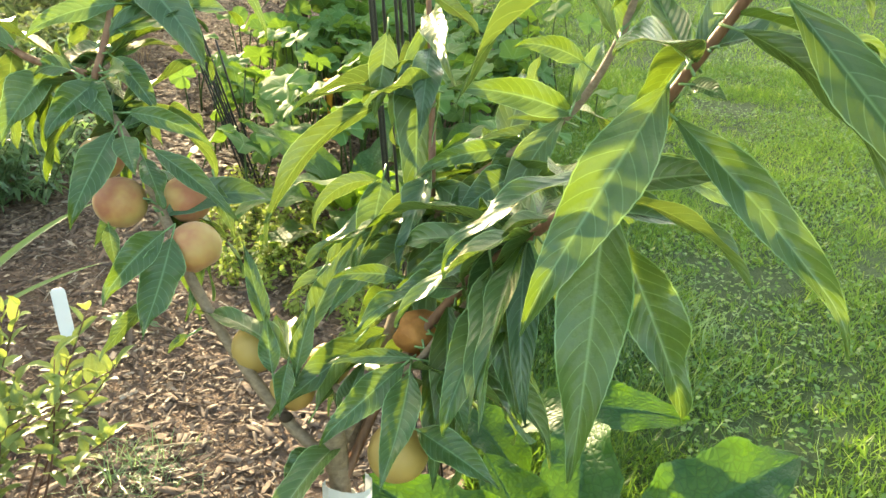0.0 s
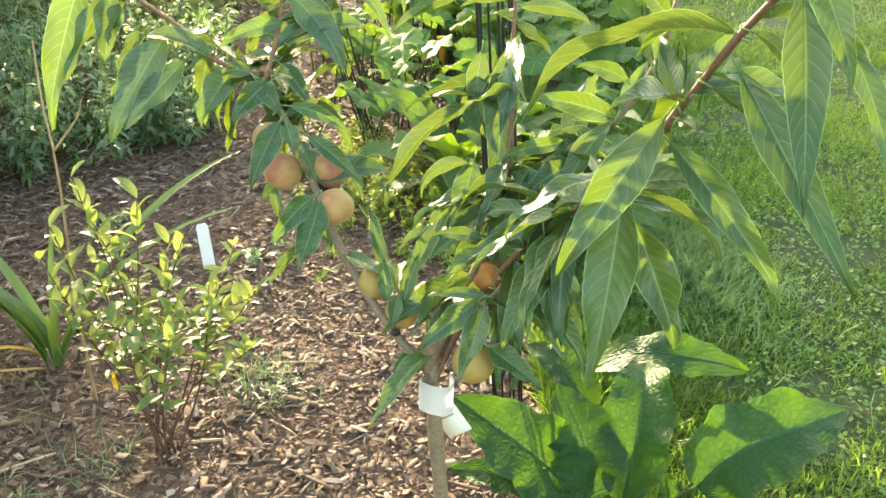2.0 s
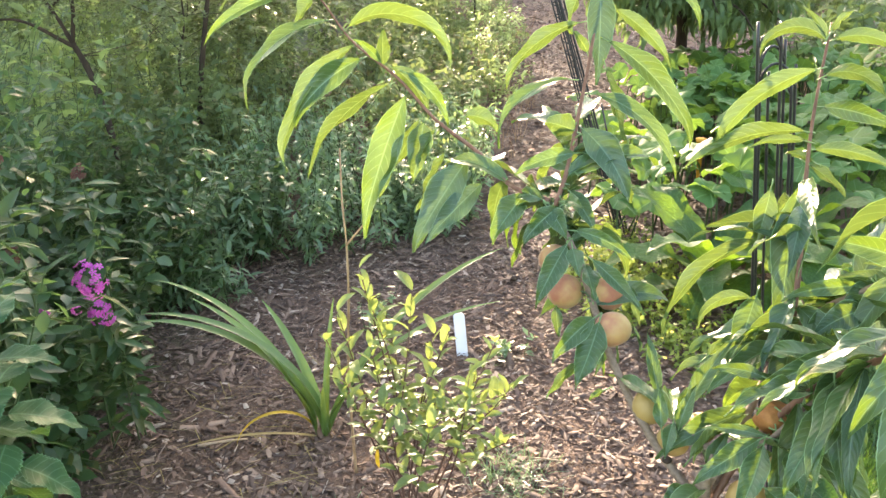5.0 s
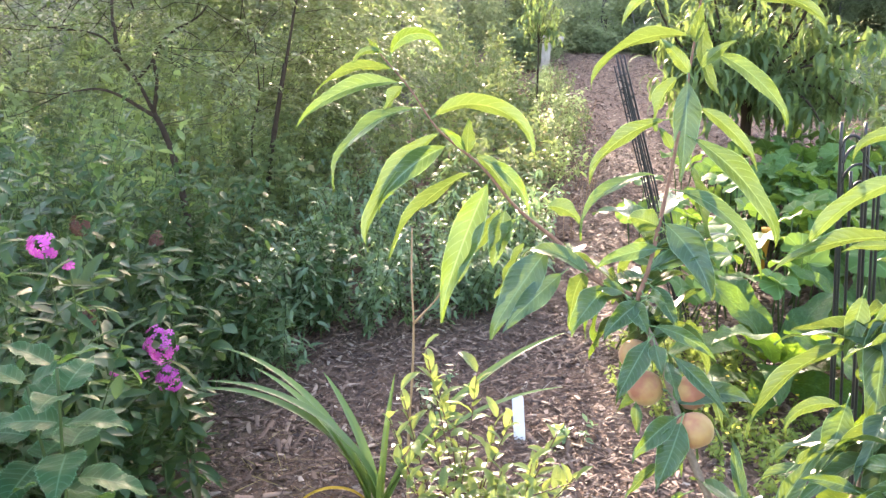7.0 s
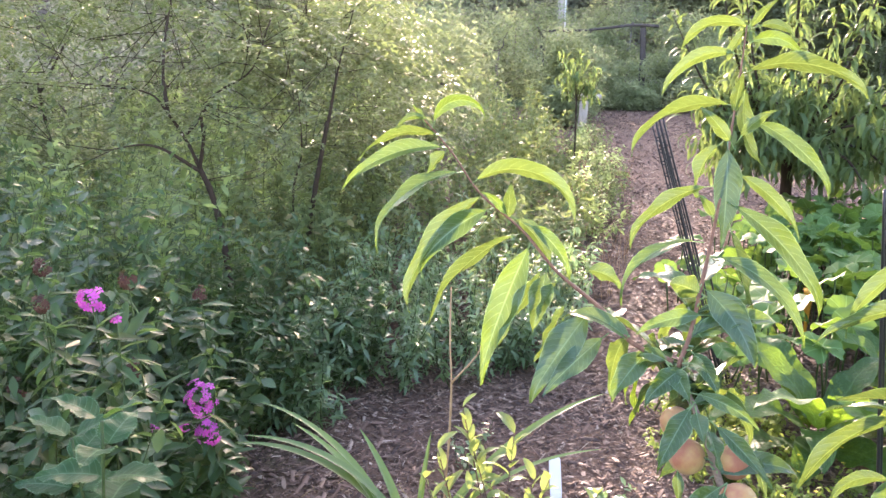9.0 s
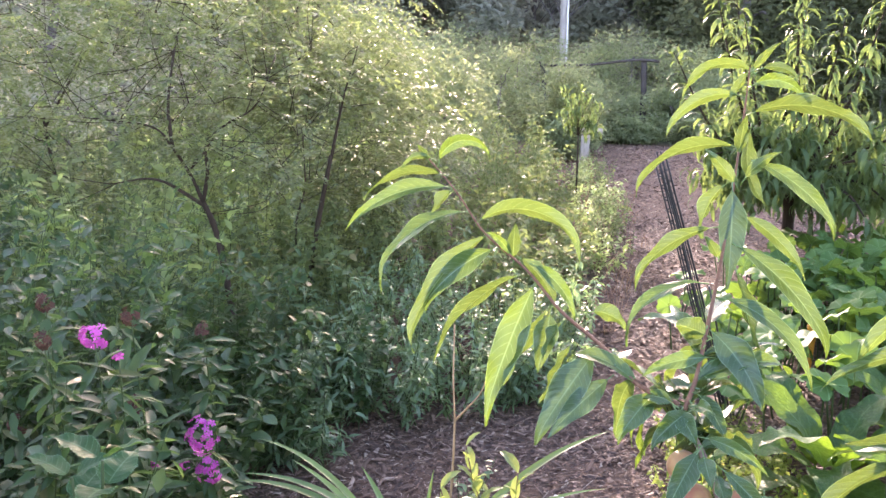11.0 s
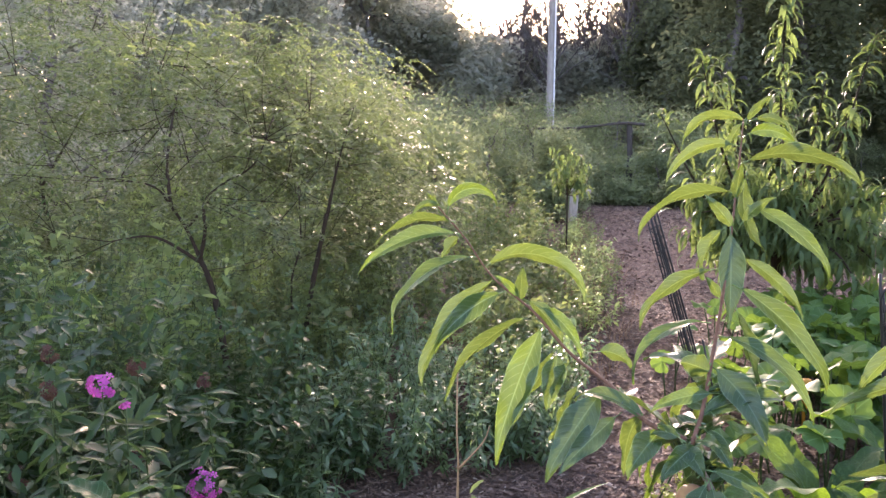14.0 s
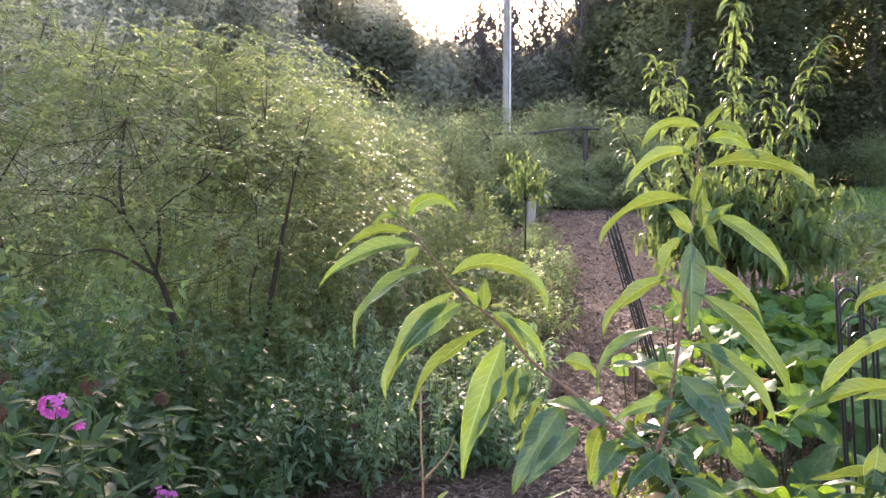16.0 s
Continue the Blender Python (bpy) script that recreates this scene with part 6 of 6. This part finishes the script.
for ahead, side, height, radius in ((4.0, -1.9, 1.0, 0.4), (4.6, -2.2, 1.2, 0.5), (5.0, -2.9, 1.3, 0.6), (5.8, -2.2, 1.2, 0.6), (3.7, -2.9, 1.25, 0.5), (4.3, -4.0, 1.4, 0.6), (3.2, -3.6, 1.2, 0.5), (5.6, -4.0, 1.5, 0.7), (6.4, -1.0, 1.25, 0.45), (6.2, -1.8, 1.4, 0.5), (7.2, -1.4, 1.5, 0.5), (7.0, -2.6, 1.6, 0.6), (8.0, -1.0, 1.5, 0.5), (8.2, -2.2, 1.7, 0.6), (7.4, -3.8, 1.7, 0.7)):
    leafy_clump("leafy_shrub", spot(ahead, side), "dense green leafy shrub below the airy bush", "shrub", height, radius, 15, 44, 0.085, 0.045, thicket_leaf, 0.5, low=0.05, group=BUSHES, thick=0.0035, stem_mat=stem_green)


# A long leaf that arches up and then hangs: stations along a bending line.
ARCH, ARCH_FACES = [], []
h_, v_ = 0.0, 0.0
for k in range(6):
    half = (0.06, 0.4, 0.5, 0.44, 0.28, 0.02)[k]
    ARCH += [(-half, h_, v_ + 0.02), (0, h_, v_), (half, h_, v_ + 0.02)]
    turn_ = radians(15 - 27 * k)
    h_, v_ = h_ + 0.2 * math.cos(turn_), v_ + 0.2 * math.sin(turn_)
for k in range(5):
    ARCH_FACES += [(3 * k, 3 * k + 1, 3 * k + 4, 3 * k + 3), (3 * k + 1, 3 * k + 2, 3 * k + 5, 3 * k + 4)]
ARCH_UV = [(0.5 + x, y) for x, y, _ in ARCH]


def peach_far(place, fork, plumes, shoots, label, leaf, trunk_r, low, spread):
    """A peach tree with upright leafy plumes over a body of hanging shoots."""
    tree = thing("peach_tree", place, label, "tree")
    x, y, _ = place
    top = np.array([x, y, fork])
    under(part("trunk", tube(bmesh.new(), [(x, y, -0.05), (x + 0.4 * trunk_r, y, 0.5 * fork), top], trunk_r, trunk_r * 0.8, 10, 12, 0.1), bark_grey), tree)
    ends = [(np.array(p), n, True) for p, n in plumes]
    for k in range(shoots):
        a, r = k * 2.4, spread * rng.uniform(0.4, 1.0)
        ends.append((np.array([x + r * math.cos(a), y + r * math.sin(a), low + (fork * 1.9 - low) * rng.random()]), 72 if trunk_r > 0.02 else 24, False))
    at, way = [], []
    for tip, n, plume in ends:
        mid = top + (tip - top) * (0.45 if plume else 0.5) + np.array([(tip - top)[0] * 0.15, (tip - top)[1] * 0.15, -0.08 if plume else 0.12])
        under(part("limb", tube(bmesh.new(), [top, mid, tip], trunk_r * 0.4, 0.003, 7, 14), bark_grey), tree)
        path = smooth_line([top, mid, tip], 60)
        u = 0.3 + 0.7 * rng.random(n) ** 0.9
        ang = rng.uniform(0, 6.28, n)
        at.append(path[np.minimum(59, (u * 59).astype(int))] + rng.normal(0, 0.012 if plume else 0.06, (n, 3)))
        rise = np.where(u > 0.93, rng.uniform(0.3, 1.6, n), rng.uniform(-0.5, 0.5, n)) if plume else rng.uniform(-1.6, 0.2, n)
        way.append(np.stack([np.cos(ang), np.sin(ang), rise], 1))
    at, way = np.concatenate(at), np.concatenate(way)
    n = len(at)
    size = rng.uniform(0.65, 1.15, n)
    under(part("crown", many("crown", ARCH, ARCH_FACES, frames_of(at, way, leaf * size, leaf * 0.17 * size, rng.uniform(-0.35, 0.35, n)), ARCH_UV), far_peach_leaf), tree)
    return tree


peach_far(spot(6.75, 2.3), 0.7, [(S(6.3, 1.53, 2.12), 95), (S(6.4, 1.28, 1.7), 60), (S(6.1, 2.05, 2.72), 150), (S(5.95, 2.62, 2.24), 85), (S(6.2, 2.4, 1.95), 70), (S(6.7, 1.85, 1.95), 60), (S(7.3, 2.5, 2.1), 60), (S(7.2, 1.9, 2.2), 60)], 50,
          "larger peach tree with leafy plumes and hanging leaves", 0.2, 0.05, 0.45, 0.9)
peach_far(spot(10.4, 0.98), 0.85, [(S(10.4, 0.98, 1.42), 26), (S(10.4, 1.15, 1.3), 22), (S(10.4, 0.78, 1.26), 22), (S(10.3, 1.24, 1.12), 14)], 7, "small bright sapling beside the far path", 0.17, 0.012, 0.85, 0.27)

# wooden stub post at the path's edge
stub = thing("wooden_stub", spot(14.8, 1.5), "short weathered grey wooden post by the path", "post")
x, y, _ = spot(14.8, 1.5)
bm = bmesh.new()
box(bm, (0.14, 0.1, 0.72), pose(x, y, 0.3, 0, 3, 25))
bmesh.ops.bevel(bm, geom=bm.edges[:], offset=0.012, segments=2)
under(part("post", bm, post_wood), stub)
bm = bmesh.new()
box(bm, (0.4, 0.12, 0.08), pose(x + 0.1, y, 0.68, 0, 4, 25))
bmesh.ops.bevel(bm, geom=bm.edges[:], offset=0.01, segments=2)
under(part("cap", bm, post_wood), stub)

# rail on posts behind
rail = thing("post_and_rail", spot(23.5, 3.88), "rustic grey rail on a wooden post", "fence")
under(part("post", tube(bmesh.new(), [S(23.5, 3.88, -0.1), S(23.5, 3.9, 0.9), S(23.5, 3.86, 2.08)], 0.09, 0.075, 9, 10, 0.1), rail_wood), rail)
under(part("post", tube(bmesh.new(), [S(23.7, 1.2, -0.1), S(23.7, 1.2, 1.93)], 0.07, 0.06, 9, 8, 0.1), rail_wood), rail)
under(part("rail", tube(bmesh.new(), [S(23.4, 4.25, 2.07), S(23.4, 3.6, 2.1), S(23.5, 2.4, 1.97), S(23.7, 1.08, 1.94)], 0.04, 0.028, 8, 16, 0.15), rail_wood), rail)

# utility pole
upole = thing("utility_pole", spot(26.0, 1.86), "tall pale wooden utility pole", "pole")
x, y, _ = spot(26.0, 1.86)
shaft = under(part("shaft", tube(bmesh.new(), [(x, y, -0.2), (x, y, 5), (x, y, 10.5)], 0.14, 0.1, 14, 12), pole_wood), upole)
part("conduit", tube(bmesh.new(), [(x + 0.14, y - 0.1, 0), (x + 0.13, y - 0.09, 8)], 0.025, 0.025, 8, 4), white_plastic, shaft)


# ---- distant shrubs and woods ----
def crowned(name, place, label, category, height, spread, leaves, size, mat, bare=0.25, group="", lumps=7):
    """A tree or tall shrub: trunk, limbs and a crown of clumps of leaves with gaps."""
    tree = thing(name, place, label, category, group)
    x, y, _ = place
    bm = bmesh.new()
    top = np.array([x + rng.normal(0, 0.04 * height), y, height * 0.75])
    pts = limbs(bm, (x, y, -0.2), top, 0.022 * height + 0.02, 0.008 * height, 3, 0.08)
    under(part("trunk", bm, bark_far), tree)
    bm = bmesh.new()
    at = []
    for k in range(lumps):
        a = rng.uniform(0, 6.28)
        h = height * (bare + (1 - bare) * (k + 0.5) / lumps)
        reach = spread * math.sin(math.pi * (0.12 + 0.8 * (h / height - bare) / (1 - bare))) ** 0.7 * rng.uniform(0.35, 0.9)
        c = np.array([x + reach * math.cos(a), y + reach * math.sin(a), h])
        limbs(bm, pts[min(len(pts) - 1, 1 + k * len(pts) // lumps)], c, 0.008 * height, 0.003 * height, 2, 0.2, 5)
        n = leaves // lumps
        d = rng.standard_normal((n, 3))
        d /= np.linalg.norm(d, axis=1, keepdims=True)
        r = rng.random(n) ** 0.45 * (1 + 0.35 * np.array([noise.noise(Vector(v) * 2.5 + Vector(c)) for v in d]))
        at.append(c + d * r[:, None] * np.array([spread * 0.62, spread * 0.62, height * 0.17 + 0.15]))
    tagged(under(part("limb", bm, bark_far), tree), kind="stuff")
    at = np.concatenate(at)
    at = at[at[:, 2] > 0.05]
    n = len(at)
    way = np.stack([rng.normal(0, 1, n), rng.normal(0, 1, n), rng.normal(-0.3, 0.6, n)], 1)
    s = rng.uniform(0.6, 1.3, n)
    under(part("crown", many("crown", SMALL, SMALL_FACES, frames_of(at, way, size * s, size * 0.6 * s), SMALL_UV), mat), tree)
    return tree


SHRUBS_LEFT = [(17, 0.0, 1.9, 1.0), (18.2, 1.4, 1.2, 0.8), (18, 1.4, 1.7, 0.9), (21.5, 1.8, 1.55, 1.0), (22.3, 3.2, 1.05, 0.8), (22.4, 4.4, 1.2, 0.8), (24.5, 1.2, 2.6, 1.1), (25.2, 2.7, 2.6, 1.1), (25.0, 5.6, 2.4, 1.1), (22, 0.0, 2.3, 1.3), (22.2, 5.2, 1.3, 0.8), (20.8, 2.2, 0.6, 0.5), (21.2, 3.4, 0.5, 0.5), (20.6, 4.6, 0.55, 0.5), (21.0, 5.8, 0.6, 0.6)]
SHRUBS_RIGHT = [(19.8, 1.6, 0.7, 0.5), (16.4, 1.3, 0.6, 0.45), (24, 4.8, 2.3, 1.2), (26, 2.9, 2.6, 1.3), (27, 0.5, 2.8, 1.6), (25, -1.7, 3.0, 1.6), (15, -1.1, 2.0, 1.0), (13, -2.1, 2.4, 1.2), (28, 4.2, 3.0, 1.5), (22.8, 5.8, 1.6, 0.9), (33, 9.3, 1.6, 1.2), (35, 11.8, 1.8, 1.3), (34, 14.8, 1.7, 1.4), (33, 16.4, 2.0, 1.2), (33.5, 18.0, 1.6, 1.2), (11.5, -0.7, 1.8, 0.9), (17.2, -2.4, 2.6, 1.3)]
for ahead, side, h, w in SHRUBS_LEFT + SHRUBS_RIGHT:
    crowned("wild_shrub", spot(ahead, side), "grey-green wild shrub at the garden's far edge", "shrub", h, w, 5000, 0.085, far_shrub_leaf, 0.08, "shrubs at the far edge", 8)
WOODS = "trees of the woods behind"
WOODS_BACK = [(36, -14, 11.5, 3.4), (34, -10.5, 10.5, 3.2), (37, -7.5, 9.5, 3.0), (35, -4.6, 9.0, 2.6), (38, -3.0, 7.4, 2.2), (37, -1.4, 6.6, 1.9), (46, 1.2, 6.8, 2.0), (45, 3.6, 6.3, 2.2), (46, 6.0, 7.0, 2.4), (40, -0.8, 6.2, 2.2), (42, 2.4, 5.6, 2.2), (42, 4.8, 5.9, 2.2), (45, 7.9, 8.2, 2.2), (39, 8.6, 8.6, 2.2)]
WOODS_MIDDLE = [(42, 9.5, 12, 3.0), (44, 12.5, 13.5, 3.4), (45, 16, 14.5, 3.6), (45, 19.5, 14.5, 3.8), (45, 23.5, 14, 3.8), (44, -5.5, 10.0, 3.0), (45, -10, 12, 3.4), (45, -15, 13, 3.6), (33, 9.6, 10.5, 2.8), (35, 12.2, 12.0, 3.2), (38, 15.0, 13.0, 3.4), (36, 18.0, 12.5, 3.4), (36, 21.5, 12.0, 3.6), (24, -13, 9.5, 3.0)]
WOODS_SIDES = [(20, -9.5, 7.5, 2.6), (30, -16.5, 10.5, 3.2), (17, -13, 7.5, 2.8), (28, -7.0, 7.5, 2.6), (34, 25.5, 12.0, 3.6), (14, -7.5, 5.0, 2.0), (26, -11.5, 8.8, 3.0), (31, -12.4, 10.2, 3.2), (22, -8.2, 7.2, 2.4), (26, -9.0, 8.2, 2.6), (32, -8.4, 9.4, 2.8), (30, -14.5, 10.0, 3.0), (40, 10.6, 11.0, 2.8), (40, 13.8, 12.5, 3.2)]
# trees left of side 8 take the leaf colour with haze painted in
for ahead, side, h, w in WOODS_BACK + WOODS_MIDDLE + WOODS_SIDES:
    crowned("woodland_tree", spot(ahead, side), "dark leafy woodland tree against the light", "tree", h, w, 11000 if ahead < 43 else 6500, 0.0077 * ahead if ahead < 43 else 0.0118 * ahead, hazed_wood_leaf if side < 8 else dark_wood_leaf, 0.08, WOODS, 12)
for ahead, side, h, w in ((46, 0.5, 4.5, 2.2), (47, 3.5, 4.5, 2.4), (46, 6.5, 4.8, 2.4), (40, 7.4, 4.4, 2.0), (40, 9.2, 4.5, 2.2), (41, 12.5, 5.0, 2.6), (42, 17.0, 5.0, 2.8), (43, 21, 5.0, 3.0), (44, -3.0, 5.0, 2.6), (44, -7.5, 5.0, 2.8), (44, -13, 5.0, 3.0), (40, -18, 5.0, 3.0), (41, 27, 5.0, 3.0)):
    crowned("woodland_shrub", spot(ahead, side), "dense dark thicket at the wood's edge", "shrub", h, w, 7000, 0.33, hazed_wood_leaf if -7 < side < 8 else dark_wood_leaf, 0.03, WOODS, 12)


def bare_tree(place, height, seed):
    tree = thing("bare_tree", place, "leafless grey tree with fine twigs against the sky", "tree", WOODS)
    r = np.random.default_rng(seed)
    base = np.array(place)
    bm = tube(bmesh.new(), [base + (0, 0, -0.2), base + (0.1, 0, height * 0.5), base + (r.normal(0, 0.3), 0, height)], 0.015 * height, 0.03, 7, 14)
    under(part("trunk", bm, bark_far), tree)
    bm = bmesh.new()
    for k in range(46):
        h = height * r.uniform(0.4, 0.97)
        a, up = r.uniform(0, 6.28), r.uniform(0.8, 2.2)
        long = (height - h) * 0.5 + 0.5
        tip = base + (math.cos(a) * long * 0.7, math.sin(a) * long * 0.7, h + up * long * 0.55)
        tube(bm, [base + (0.05, 0, h), 0.5 * (base + (0.05, 0, h) + tip) + r.normal(0, 0.08, 3), tip], 0.04, 0.015, 5, 6)
        for _ in range(3):
            s = base + (0.05, 0, h) + (tip - base - (0.05, 0, h)) * r.uniform(0.4, 0.9)
            tube(bm, [s, s + r.normal(0, 0.35, 3) + (0, 0, 0.5)], 0.02, 0.01, 4, 2)
    tagged(under(part("twig", bm, bark_far), tree), kind="stuff")


for k, (ahead, side, h) in enumerate(((43, 0.9, 8.0), (44, 2.0, 8.6), (45, 3.4, 9.2), (43, 5.0, 8.8), (40, 6.2, 10.0), (42, 7.0, 10.5), (41, 1.4, 8.4), (40, 2.8, 9.0), (42, 4.2, 9.6), (43, 5.6, 10.2), (41, 7.6, 10.4), (44, -0.4, 8.2), (43, 3.0, 9.0))):
    bare_tree(spot(ahead, side), h, 100 + k)

# ---- single wood chips that lie on top of the mulch ----
chip_piece, kt, kskin = material("chip_piece")
ktone = kt.nodes.new("ShaderNodeObjectInfo").outputs["Random"]
kcol = ramp(kt, ktone, (0.0, (0.06, 0.035, 0.022)), (0.5, (0.12, 0.072, 0.047)), (0.85, (0.22, 0.142, 0.098)), (1.0, (0.36, 0.28, 0.21)))
kgrain = noisy(kt, 240.0, 4.0)
kt.links.new(blend(kt, maths(kt, "MULTIPLY", kgrain, 0.5), kcol, (0.08, 0.05, 0.035)), kskin.inputs["Base Color"])
kskin.inputs["Roughness"].default_value = 0.85
bumped(kt, kskin, kgrain, 0.6, 0.002)
chip_shapes = []
for k in range(8):
    long, wide, thick = random.uniform(0.024, 0.055), random.uniform(0.007, 0.018), random.uniform(0.0015, 0.003)
    bm = bmesh.new()
    low, top = [], []
    for u, w in ((-0.5, 0.45), (-0.15, 1.0), (0.2, 0.95), (0.5, 0.4)):
        for sgn in (-1, 1):
            p = Vector((u * long, sgn * wide / 2 * w * random.uniform(0.7, 1.1), 0.003 * math.sin(3 * u + k)))
            low.append(bm.verts.new(p))
            top.append(bm.verts.new(p * 0.94 + Vector((0, 0, thick))))
    for i in (0, 2, 4):
        bm.faces.new((top[i], top[i + 1], top[i + 3], top[i + 2]))
        bm.faces.new((low[i], low[i + 2], top[i + 2], top[i]))
        bm.faces.new((low[i + 1], top[i + 1], top[i + 3], low[i + 3]))
    bm.faces.new((low[0], top[0], top[1], low[1]))
    bm.faces.new((low[6], low[7], top[7], top[6]))
    bmesh.ops.recalc_face_normals(bm, faces=bm.faces)
    mesh = bpy.data.meshes.new("wood_chip")
    bm.to_mesh(mesh)
    bm.free()
    mesh.materials.append(chip_piece)
    chip_shapes.append(mesh)
for k in range(290):
    a, q = random.uniform(1.05, 2.7), random.uniform(-0.75, 0.75)
    x, y, _ = spot(a, q)
    chip = new("wood_chip", chip_shapes[k % 8])
    chip.matrix_world = pose(x, y, rolling(x, y) + 0.003, random.gauss(0, 9), random.gauss(0, 9), random.uniform(0, 360))
    chip.parent = ground
